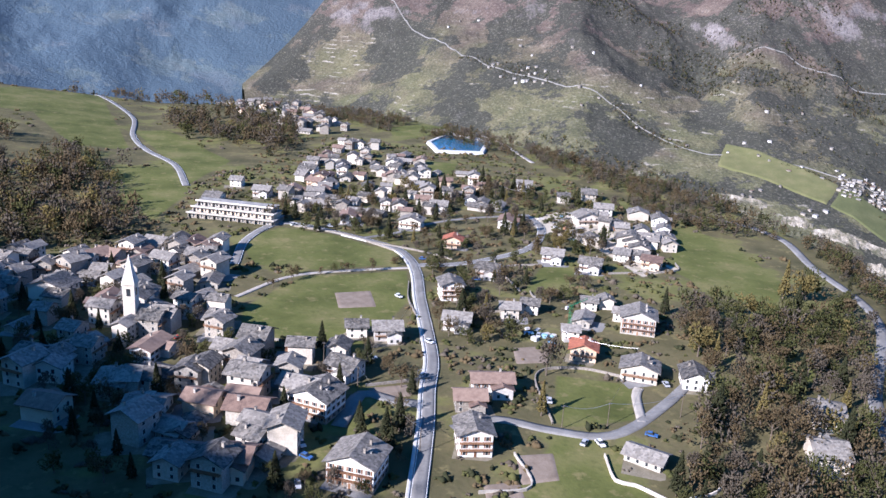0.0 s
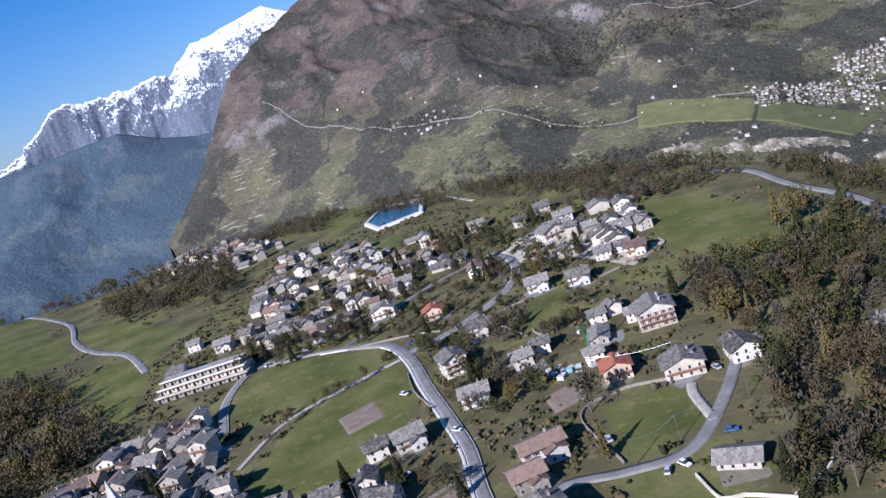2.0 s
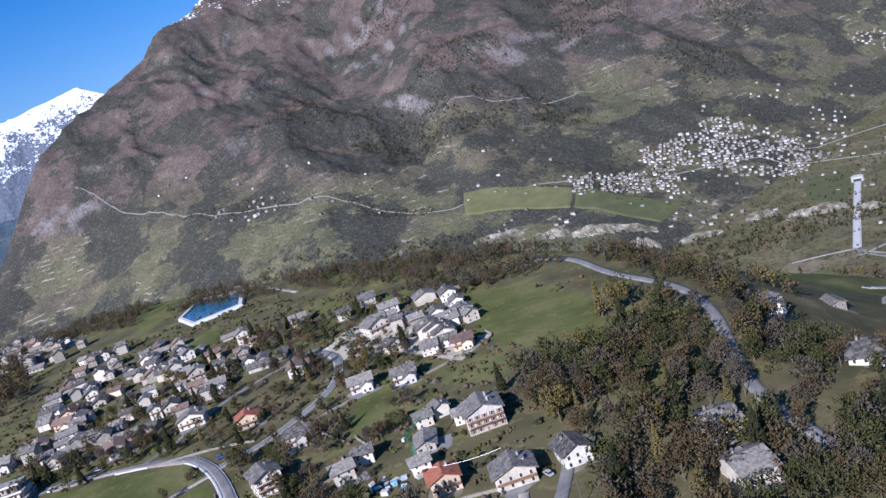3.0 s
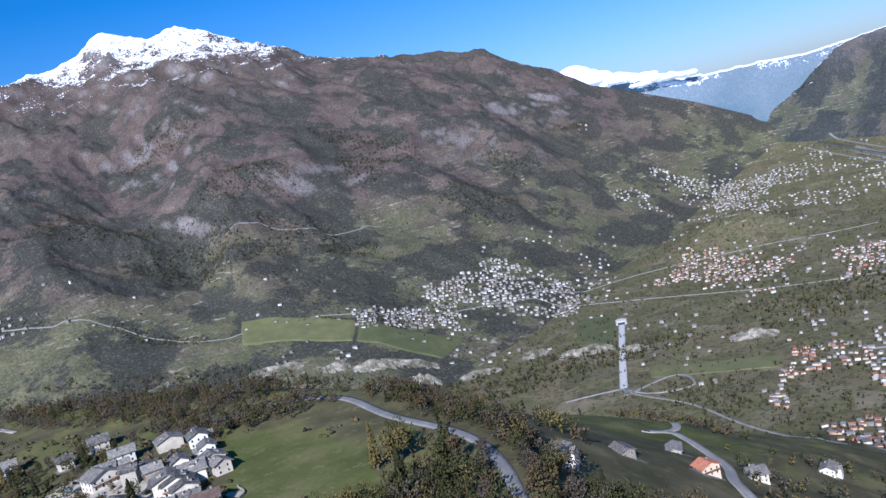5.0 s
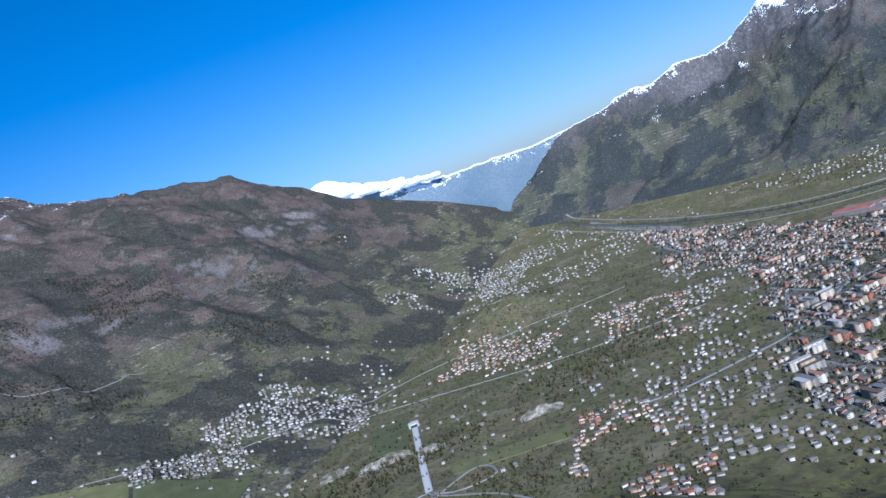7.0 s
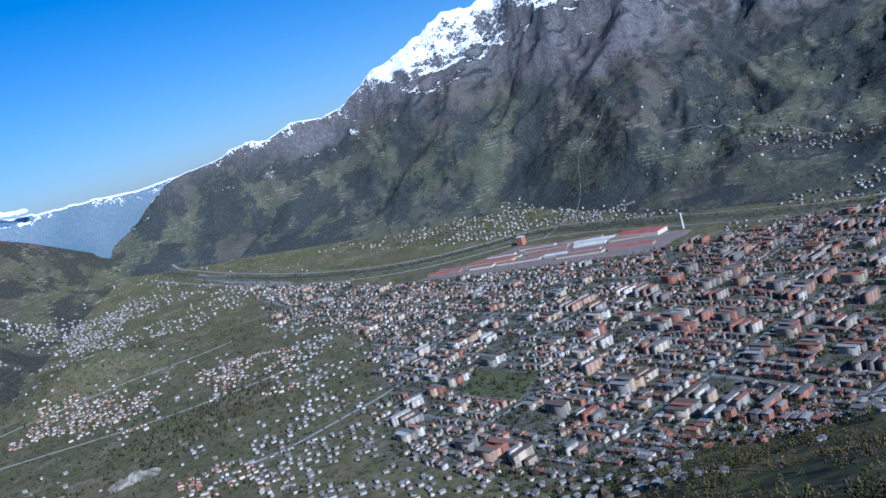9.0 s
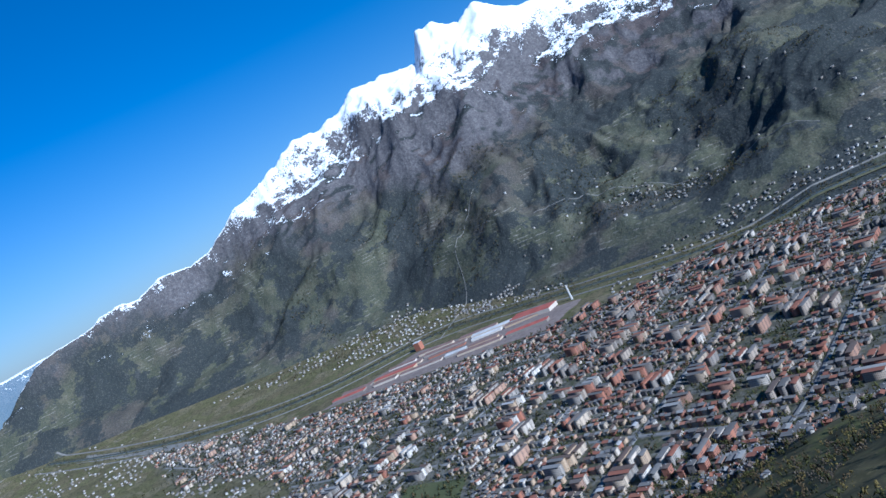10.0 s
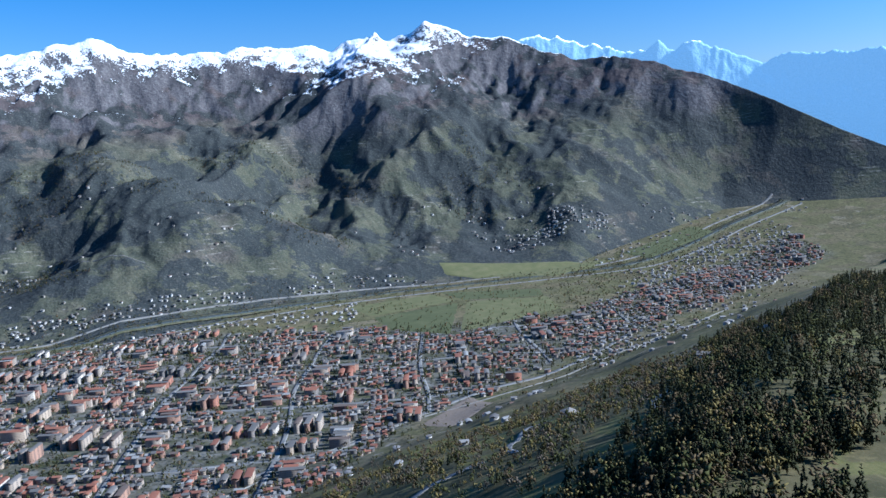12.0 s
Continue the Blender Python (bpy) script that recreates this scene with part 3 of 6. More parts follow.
def gable_roof(w, d, h, pitch, over, thick, along_y):
    """Two slabs that meet over the ridge."""
    span, run = (w, d) if along_y else (d, w)
    half, length = span / 2 + over, run / 2 + over
    rise = math.tan(pitch)
    top = h + span / 2 * rise
    s = Shape()
    for side in (-1, 1):
        eave = (side * half, top - half * rise)
        pts = [(0.0, top), eave, (eave[0], eave[1] + thick), (0.0, top + thick)]
        if along_y:
            s.hull([(p, -length, z) for p, z in pts], [(p, length, z) for p, z in pts])
        else:
            s.hull([(-length, p, z) for p, z in pts], [(length, p, z) for p, z in pts])
    return s, top


def house(name, label, w, d, storeys, roof, wall, along_y=True, balcony=0, full=True, pitch=21, lower=None, window=WINDOW, chimneys=1, sink=4.0, wing=0.0, dormer=False):
    """A house with its gable walls, roof, chimney, balconies, door and windows, standing at the origin."""
    h = 2.8 * storeys + 0.6
    top_thing = thing(name, label, "house")
    s, top = gable_roof(w, d, h, radians(pitch), 1.25, 0.34, along_y)
    body = Shape()
    if along_y:
        ends = [[(-w / 2, y, -sink), (w / 2, y, -sink), (w / 2, y, h), (0, y, top - 0.05), (-w / 2, y, h)] for y in (-d / 2, d / 2)]
    else:
        ends = [[(x, d / 2, -sink), (x, -d / 2, -sink), (x, -d / 2, h), (x, 0, top - 0.05), (x, d / 2, h)] for x in (-w / 2, w / 2)]
    body.hull(*ends)
    part("wall", body.mesh("wall", wall), top_thing)
    if lower:
        part("plinth", Shape().box(0, 0, -sink, w + 0.16, d + 0.16, sink + 2.5).mesh("plinth", lower), top_thing, "rubble stone ground floor")
    part("roof", s.mesh("roof", roof), top_thing)
    if wing:
        ww, wd, wh = w * 0.5, d * wing, h - 1.6
        cx, cy = w * 0.22, -d / 2 - wd / 2 + 0.4
        ws, wt = gable_roof(ww, wd, wh, radians(pitch), 0.7, 0.3, True)
        shell = Shape().hull(*[[(-ww / 2, y, -sink), (ww / 2, y, -sink), (ww / 2, y, wh), (0, y, wt - 0.05), (-ww / 2, y, wh)] for y in (-wd / 2, wd / 2)])
        shell.box(-ww * 0.22, -wd / 2 - 0.02, 0.9, 1.2, 0.08, 1.4, 1).box(ww * 0.22, -wd / 2 - 0.02, 0.9, 1.2, 0.08, 1.4, 1)
        ext = part("wing", shell.mesh("wing", wall, GLASS_DARK), top_thing, m=pose(cx, cy, 0))
        part("wing_roof", ws.mesh("wing_roof", roof), ext)
    if dormer:
        q = d * 0.24 if not along_y else 0
        p = w * 0.24 if along_y else 0
        box = Shape().box(p, -q, h + 0.2, 2.2, 2.4, 2.0).box(p, -q - 1.22, h + 0.9, 1.2, 0.08, 0.9, 1).box(p, -q, h + 2.2, 2.8, 3.0, 0.2, 2)
        part("dormer", box.mesh("dormer", wall, GLASS_DARK, roof), top_thing)
    for k in range(chimneys):
        cx, cy = (w * 0.2, d * (0.22 - 0.4 * k)) if along_y else (w * (0.22 - 0.4 * k), d * 0.2)
        part("chimney", Shape().box(cx, cy, top - 2.0, 0.8, 0.8, 2.7).box(cx, cy, top + 0.85, 1.1, 1.1, 0.14, 1).box(cx, cy, top + 0.7, 0.5, 0.5, 0.2).mesh("chimney", WALL_STONE, ROOF_SLATE), top_thing)
    deep = 0.1 if lower else 0.0
    faces = [((0, -d / 2, 0), w, 0), ((-w / 2, 0, -90), d, 1), ((w / 2, 0, 90), d, 2), ((0, d / 2, 180), w, 3)]
    for (fx, fy, turn), run, k in faces[: 4 if full else 2]:
        count = max(2, int(run / 3.4))
        if not full:
            rows = Shape()
            for floor in range(storeys):
                for i in range(count):
                    rows.box((i + 0.5 - count / 2) * run / count, 0.01, 0.82 + 2.8 * floor, 1.3, 0.06, 1.6, 0).box((i + 0.5 - count / 2) * run / count, -0.02, 0.9 + 2.8 * floor, 1.05, 0.08, 1.45, 1)
            a = radians(turn)
            tagged(part("window_row", rows.mesh("window_row", FRAME_WHITE, GLASS_DARK), top_thing, m=pose(fx + 0.03 * math.sin(a), fy - 0.03 * math.cos(a), 0, 0, 0, turn)), kind="stuff")
            continue
        for floor in range(storeys):
            for i in range(count):
                u = (i + 0.5 - count / 2) * run / count
                out = 0.03 + (deep if floor == 0 else 0)
                a = radians(turn)
                x, y = fx + u * math.cos(a) + out * math.sin(a), fy + u * math.sin(a) - out * math.cos(a)
                if floor == 0 and i == count // 2 and k == 0:
                    part("door", DOOR, top_thing, m=pose(x, y, 0, 0, 0, turn))
                    continue
                part("window", window, top_thing, m=pose(x, y, 0.9 + 2.8 * floor, 0, 0, turn))
    for floor in range(balcony):
        z = 2.8 * (storeys - floor - 1) + 0.15
        b = part("balcony", Shape().box(0, -d / 2 - 0.65, z, w * 0.96, 1.3, 0.18).mesh("balcony", WOOD), top_thing, "dark wooden balcony")
        rail = Shape().box(0, -d / 2 - 1.25, z + 1.05, w * 0.96, 0.1, 0.1).box(0, -d / 2 - 1.25, z + 0.3, w * 0.96, 0.06, 0.08)
        for i in range(int(w / 0.8)):
            rail.box(-w * 0.48 + 0.05 + i * (w * 0.96 - 0.1) / max(1, int(w / 0.8) - 1), -d / 2 - 1.25, z + 0.18, 0.14, 0.05, 0.9)
        part("railing", rail.mesh("railing", WOOD), b)
    return top_thing


AWAY = pose(0, 0, -3000)
KINDS = [
    house("chalet", "large stone-roofed chalet with wooden balconies on all floors", 17, 15, 3, ROOF_SLATE, WALL_WHITE, True, 2, True, 22, WALL_STONE, SHUTTERED, 2, dormer=True),
    house("apartment_house", "tall white house with a grey stone-slab roof and balconies", 12.5, 13, 3, ROOF_SLATE, WALL_WHITE, True, 2, True, 20, None, SHUTTERED),
    house("farmhouse", "low white house with a brown tiled roof", 17, 10, 2, ROOF_BROWN, WALL_WHITE, False, 0, True, 20, None, SHUTTERED, wing=0.45),
    house("white_house", "white two-storey house with a grey slab roof", 13, 11, 2, ROOF_SLATE, WALL_WHITE, False, 1, True, 24, None, WINDOW, wing=0.35),
    house("small_house", "small pale house with a grey stone roof", 9.5, 9, 2, ROOF_SLATE, WALL_CREAM, False, 0, False, 25),
    house("stone_house", "old rubble-stone village house with a slab roof", 10, 9, 3, ROOF_SLATE, WALL_STONE, True, 1, False, 25),
    house("ochre_house", "ochre-rendered house with a brown tiled roof", 12, 10, 2, ROOF_BROWN, WALL_WARM, False, 1, False, 22, wing=0.3),
    house("barn", "grey stone barn with a wide slab roof", 14, 9, 1, ROOF_SLATE, WALL_STONE, False, 0, False, 22, chimneys=0),
    house("red_house", "red-roofed house with warm rendered walls", 12, 10, 2, ROOF_RED, WALL_WARM, True, 1, False, 22),
    house("villa", "broad cream villa with a shallow grey roof", 16, 12, 2, ROOF_SLATE, WALL_CREAM, True, 1, False, 20, dormer=True),
    house("tall_house", "tall narrow old house with a slab roof and pale plaster", 9, 10.5, 3, ROOF_SLATE, WALL_CREAM, True, 1, False, 24),
    house("brown_roofed_house", "stone house with a weathered brown roof and small annexe", 12, 9.5, 2, ROOF_BROWN, WALL_STONE, False, 0, False, 23, wing=0.4)
]
for k in KINDS:
    k.matrix_basis = AWAY
HOMES = []


def settle(kind, x, y, turn, size=1.0, label="", group="village houses"):
    ob = copy_thing(KINDS[kind], Matrix.Translation((x, y, ground_at(x, y) - 0.1)) @ pose(0, 0, 0, 0, 0, turn) @ Matrix.Diagonal((size, size, size * 1.02, 1)))
    tagged(ob, label, group=group)
    HOMES.append((x, y, 8.5 * size))
    return ob


# x, y, turn, kind
ROADSIDE = [(27, 209, -28, 0), (64, 221, -6, 1), (80, 258, -8, 2), (69, 246, -8, 11), (50, 307, -4, 3), (38, 310, -4, 4), (86, 352, -3, 1), (81, 316, -20, 3),
            (107, 327, -14, 4), (30, 274, -40, 3), (18, 247, -35, 0), (124, 282, -24, 8), (158, 306, -25, 0), (139, 263, -28, 9), (157, 255, 70, 3), (116, 208, -45, 7), (137, 316, 60, 7), (112, 381, -30, 3)]
UPPER = [(154, 404, -25, 3), (169, 387, -30, 3), (205, 390, -35, 6), (211, 424, -30, 9), (106, 435, -20, 8), (90, 477, -25, 9), (53, 488, 80, 2), (115, 516, -20, 3), (150, 479, 65, 2),
         (193, 579, -20, 3), (209, 539, -15, 4), (232, 549, 70, 9), (148, 531, 65, 7), (157, 522, 65, 7), (3, 552, -20, 3), (-14, 582, -20, 4), (-27, 532, 70, 9), (189, 223, 65, 9), (174, 201, 70, 9)]
OLD_TOWN = [(-95, 390, -10, 5), (-79, 397, 70, 10), (-34, 364, -30, 5), (-29, 339, 60, 10), (-16, 320, -30, 4), (-10, 292, -25, 3), (-39, 297, 65, 2), (-46, 270, 70, 9), (-23, 270, -20, 5),
            (-51, 434, -30, 3), (-29, 396, -25, 5), (-20, 428, -20, 10), (-69, 287, -25, 5), (-68, 311, 60, 5), (-3, 270, 60, 5), (10, 270, -15, 5), (-5, 253, -20, 6), (-17, 256, 70, 7),
            (-22, 237, 65, 7), (2, 221, 60, 7), (29, 290, 70, 4)]
SLOPE_HOMES = [(310, 300, 20, 3), (418, 296, -30, 8), (475, 299, 40, 9), (447, 330, 30, 7), (570, 297, 10, 3), (377, 315, 60, 7), (249, 212, 30, 9), (505, -428, 20, 9), (451, -615, 10, 3), (421, -738, 40, 9)]
for row in ROADSIDE + UPPER + OLD_TOWN + SLOPE_HOMES:
    settle(row[3], *row[:3], 0.83)
ROADS = {
    "main": [(38, 178), (42, 195), (52, 233), (58, 260), (64, 283), (68, 314), (72, 351), (77, 387), (77, 415), (70, 435), (45, 461), (15, 481), (-6, 449), (-12, 404)],
    "up": [(79, 399), (108, 404), (148, 428), (170, 470), (170, 504)],
    "track": [(76, 395), (38, 391), (13, 382), (-10, 356)],
    "low": [(56, 248), (45, 252), (34, 258), (24, 236)],
    "east": [(60, 232), (76, 237), (91, 229), (107, 223), (120, 227), (139, 241), (158, 258)],
    "left": [(-48, 581), (-62, 655), (-89, 717), (-109, 786), (-128, 909), (-200, 1061), (-312, 1203)],
    "pond": [(180, 851), (200, 857), (231, 810), (233, 679)],
    "drive": [(125, 230), (131, 248), (135, 254)],
    "mid": [(55, 450), (77, 462), (102, 484), (130, 497), (170, 504)],
    "slope": [(600, 420), (560, 395), (520, 394), (542, 387), (517, 357), (471, 314), (421, 283), (372, 240)],
    "shelf": [(540, -215), (528, -237), (518, -263), (501, -286)],
    "hairpin": [(478, -290), (499, -317), (530, -385), (550, -436), (532, -440)],
    "wood_lane": [(395, -330), (409, -358), (423, -415), (412, -440)],
    "bend": [(250, 520), (288, 500), (309, 480), (317, 440), (300, 385), (288, 329), (267, 290), (217, 232), (196, 190)],
}
ROAD_WIDTH = {"main": 5.0, "up": 5.2, "track": 2.4, "low": 5.0, "east": 4.2, "left": 5.0, "pond": 4, "drive": 3.4, "mid": 2.6, "bend": 5.0, "slope": 6.0, "shelf": 5.0, "hairpin": 5.0, "wood_lane": 4.5}


def curve_of(points, step=4.0):
    """A smooth line through points, in even steps."""
    p = np.array(points, float)
    p = np.vstack([2 * p[0] - p[1], p, 2 * p[-1] - p[-2]])
    out = []
    for i in range(1, len(p) - 2):
        n = max(2, int(np.linalg.norm(p[i + 1] - p[i]) / step))
        for t in np.arange(n) / n:
            out.append(0.5 * (2 * p[i] + (p[i + 1] - p[i - 1]) * t + (2 * p[i - 1] - 5 * p[i] + 4 * p[i + 1] - p[i + 2]) * t * t + (3 * p[i] - p[i - 1] - 3 * p[i + 1] + p[i + 2]) * t**3))
    return np.array(out + [p[-2]])


ROAD_LINES = {k: curve_of(v) for k, v in ROADS.items()}
LINE_POINTS = np.vstack(list(ROAD_LINES.values()))


def free_spot(x, y, gap, road_gap):
    if any((x - hx) ** 2 + (y - hy) ** 2 < (gap + hr) ** 2 for hx, hy, hr in HOMES):
        return False
    return np.hypot(LINE_POINTS[:, 0] - x, LINE_POINTS[:, 1] - y).min() > road_gap


def crowd(poly, count, kinds, turn, gap, size, seed, tries=60):
    """Houses at random over a quarter, none on a road or on another."""
    rng = random.Random(seed)
    xs, ys = [p[0] for p in poly], [p[1] for p in poly]
    made = 0
    for _ in range(count * tries):
        if made >= count:
            break
        x, y = rng.uniform(min(xs), max(xs)), rng.uniform(min(ys), max(ys))
        if inside(poly, np.array([x]), np.array([y]))[0] < 2 or not free_spot(x, y, gap, 9):
            continue
        settle(rng.choice(kinds), x, y, turn + rng.choice((0, 90, 180, 270)) + rng.gauss(0, 9), rng.uniform(*size))
        made += 1


crowd([(-125, 415), (-88, 430), (-17, 434), (-9, 336), (20, 292), (16, 215), (-25, 200), (-75, 262), (-110, 330)], 84, [5, 5, 10, 10, 11, 7, 4, 6, 9], -25, -2.2, (0.7, 1.05), 3)
crowd([(8, 530), (35, 643), (74, 776), (119, 722), (174, 588), (150, 515), (82, 495), (35, 500)], 88, [3, 5, 4, 7, 11, 6, 10, 5, 7, 4], -20, 0.3, (0.6, 0.92), 4)
crowd([(-90, 1120), (17, 1090), (100, 846), (55, 800), (0, 900)], 75, [5, 5, 4, 11, 6, 5, 7], -20, 1, (0.65, 0.95), 5)
crowd([(156, 430), (222, 510), (265, 492), (225, 395), (180, 392)], 20, [3, 3, 4, 9, 9, 5], -25, -0.5, (0.65, 0.9), 6)
crowd([(95, 365), (140, 350), (190, 360), (150, 290), (100, 290)], 5, [4, 7], -20, 2, (0.6, 0.8), 7)

# ---------- roads ----------
def ribbon(line, width, lift, material, name, thick=0.7, land=ground_z, sag=0.0):
    """A road bed draped over the land, with its edges turned down."""
    d = np.gradient(line, axis=0)
    n = np.stack([-d[:, 1], d[:, 0]], 1) / np.linalg.norm(d, axis=1)[:, None]
    cols = []
    zc = land(line[:, 0], line[:, 1]) + lift
    for k, drop in ((-0.5, thick), (-0.5, 0), (-0.17, 0), (0.17, 0), (0.5, 0), (0.5, thick)):
        p = line + n * width * k
        z = np.maximum(land(p[:, 0], p[:, 1]) + lift, zc - 0.25) if not sag else zc
        cols.append(np.column_stack([p, z - drop]))
    g = np.stack(cols, 1)
    return grid_mesh(name, g[..., 0], g[..., 1], g[..., 2], material)


GRAVEL = mottled("gravel", [(0.3, (0.24, 0.22, 0.19)), (0.5, (0.33, 0.30, 0.26)), (0.7, (0.42, 0.38, 0.33))], 0.3, 0.95, 0.02)
PAINT = mottled("road_paint", [(0.3, (0.6, 0.6, 0.58)), (0.7, (0.8, 0.8, 0.78))], 1.0, 0.7)
CONCRETE = mottled("concrete", [(0.3, (0.36, 0.35, 0.33)), (0.5, (0.46, 0.45, 0.43)), (0.7, (0.55, 0.54, 0.52))], 0.3, 0.9, 0.01)
for i, (key, line) in enumerate(ROAD_LINES.items()):
    dirt = key in ("track", "pond", "drive", "slope")
    tagged(new(f"road_{i + 1}", ribbon(line, ROAD_WIDTH[key], 0.35, GRAVEL if dirt else ASPHALT, "road")),
           "pale gravel lane" if dirt else "grey asphalt village road", "road", kind="structure")
    if key in ("main", "left", "up"):
        w = ROAD_WIDTH[key]
        d = np.gradient(line, axis=0)
        n = np.stack([-d[:, 1], d[:, 0]], 1) / np.linalg.norm(d, axis=1)[:, None]
        for side in (-1, 1):
            tagged(new(f"trim_{i + 1}", ribbon(line + n * side * (w / 2 - 0.35), 0.16, 0.356, PAINT, "edge_line", 0.004)), "white painted edge line", "marking", kind="structure")
        if key == "main":
            tagged(new("pavement", ribbon(line[:70] + n[:70] * (w / 2 + 0.6), 1.2, 0.5, CONCRETE, "pavement", 0.6)), "raised concrete pavement beside the road", "pavement", kind="structure")


def discard(ob):
    """Takes a pattern away once its copies stand."""
    for o in (*ob.children_recursive, ob):
        bpy.data.objects.remove(o)


for k in KINDS:
    discard(k)


# ---------- church, long terrace block, reservoir ----------
def church(x, y, turn):
    t = thing("church", "village church with a white bell tower and pale spire", "church", pose(x, y, ground_at(x, y) - 0.2, 0, 0, turn))
    part("tower", Shape().box(0, 0, -3, 4.6, 4.6, 22).box(0, 0, 13, 4.9, 4.9, 0.3).box(0, 0, 19, 5.2, 5.2, 0.5).mesh("tower", WALL_CREAM), t, "tall cream rendered bell tower")
    s = Shape().add([(-2.5, -2.5, 19.5), (2.5, -2.5, 19.5), (2.5, 2.5, 19.5), (-2.5, 2.5, 19.5), (0, 0, 31)], [(0, 1, 4), (1, 2, 4), (2, 3, 4), (3, 0, 4), (3, 2, 1, 0)])
    part("spire", s.mesh("spire", WALL_WHITE), t, "pale pointed stone spire")
    for a in (0, 90, 180, 270):
        b = radians(a)
        # No hole here: a dark glass plate stands in for the shade inside.
        part("bell_opening", Shape().box(0, 0, 0, 1.6, 0.1, 3.0).mesh("bell_opening", GLASS_DARK), t, m=pose(2.33 * math.sin(b), -2.33 * math.cos(b), 14.4, 0, 0, a))
    nave = Shape().hull([(-7, 4.5, -3), (-7, -4.5, -3), (-7, -4.5, 7), (-7, 0, 9.55), (-7, 4.5, 7)], [(7, 4.5, -3), (7, -4.5, -3), (7, -4.5, 7), (7, 0, 9.55), (7, 4.5, 7)])
    m = pose(9.0, 2.6, 0)
    part("nave", nave.mesh("nave", WALL_STONE), t, m=m)
    roof, _ = gable_roof(14, 9, 7, radians(30), 0.6, 0.35, False)
    part("roof", roof.mesh("roof", ROOF_SLATE), t, m=m)
    for i in range(3):
        part("window", WINDOW, t, m=m @ pose(-4.5 + 4.5 * i, -4.53, 3.2))


church(-49, 324, -12)


WORN_SLAB = mottled("stained_concrete", [(0.3, (0.15, 0.14, 0.13)), (0.5, (0.25, 0.24, 0.225)), (0.7, (0.36, 0.345, 0.325))], 0.35, 0.9, 0.02, 2.5)


def terrace_block(x, y, turn, run, storeys):
    """A long block of flats whose storeys step back, with white slabs and balconies."""
    t = thing("terraced_flats", "long stepped block of flats with stained concrete balconies", "apartment block", pose(x, y, ground_at(x, y) - 0.3, 0, 0, turn), "village houses")
    for k in range(storeys):
        deep = 15 - 3.2 * k
        part("storey", Shape().box(0, 1.6 * k, 3 * k - (3 if k == 0 else 0), run - 3 * k, deep, 3.0 + (3 if k == 0 else 0)).mesh("storey", WALL_WARM if k % 2 else WALL_STONE), t)
        part("slab", Shape().box(0, 1.6 * k - 0.6, 3 * k + 2.85, run - 3 * k + 1, deep + 1.8, 0.28).mesh("slab", WORN_SLAB), t, "stained concrete slab")
        n = int(run / 5)
        for i in range(n):
            u = (i + 0.5 - n / 2) * (run - 3 * k - 2) / n
            part("window", WINDOW, t, m=pose(u, 1.6 * k - deep / 2 - 0.04, 3 * k + 0.7))
        part("parapet", Shape().box(0, 1.6 * k - deep / 2 - 1.4, 3 * k + 3.13, run - 3 * k + 1, 0.12, 0.8).mesh("parapet", WALL_CREAM), t)
        for i in range(n + 1):
            part("divider", Shape().box((i - n / 2) * (run - 3 * k - 2) / n, 1.6 * k - deep / 2 - 0.7, 3 * k + 0.1, 0.25, 1.3, 2.75).mesh("divider", WALL_STONE), t)


terrace_block(-13, 492, -24, 54, 3)
HOMES.append((-14, 497, 24))

WATER, wt, wb = fresh("reservoir_water", 0.08, spec=0.5)
wpos, _, _ = place_of(wt)
wt.links.new(ramp(wt, noise_of(wt, wpos, 0.03, 3), [(0.3, (0.02, 0.09, 0.17)), (0.7, (0.035, 0.14, 0.24))]), wb.inputs["Base Color"])
bump(wt, wb, noise_of(wt, wpos, 0.8, 3), 0.15, 0.05)
POND = [(160, 770), (192, 822), (217, 778), (196, 721), (159, 726)]


def reservoir():
    t = thing("reservoir", "blue irrigation reservoir with pale concrete banks", "reservoir", pose(185, 764, ground_at(185, 764)))
    p = np.array(POND, float) - (185, 764)
    inner, outer = p * 0.93, p * 1.12
    bank = Shape()
    n = len(p)
    rings = [[(*q, -2) for q in p * 1.2], [(*q, 2.6) for q in outer], [(*q, 2.6) for q in p], [(*q, 0.2) for q in inner]]
    v = [c for r in rings for c in r]
    bank.add(v, [(k * n + i, k * n + (i + 1) % n, (k + 1) * n + (i + 1) % n, (k + 1) * n + i) for k in range(3) for i in range(n)])
    part("bank", bank.mesh("bank", CONCRETE), t, "pale concrete bank")
    part("water", Shape().add([(*q, 1.4) for q in p * 0.97], [tuple(reversed(range(n)))]).mesh("water", WATER), t, "still blue water")


reservoir()

# ---------- trees ----------
def leaf_material(name, dark, light):
    m, t, b = fresh(name, 0.9, spec=0.1)
    g = t.nodes.new("ShaderNodeNewGeometry")
    f = calc(t, "ADD", calc(t, "MULTIPLY", g.outputs["Random Per Island"], 0.38), calc(t, "MULTIPLY", noise_of(t, g.outputs["Position"], 0.13, 2), 0.75))
    col = ramp(t, f, [(0.15, dark), (0.95, light)])
    t.links.new(col, b.inputs["Base Color"])
    through_leaf = put(t, "ShaderNodeBsdfTranslucent", {"Color": col})
    both = put(t, "ShaderNodeMixShader", {0: 0.3, 1: b.outputs[0], 2: through_leaf.outputs[0]})
    t.links.new(both.outputs[0], t.nodes["Material Output"].inputs[0])
    return m


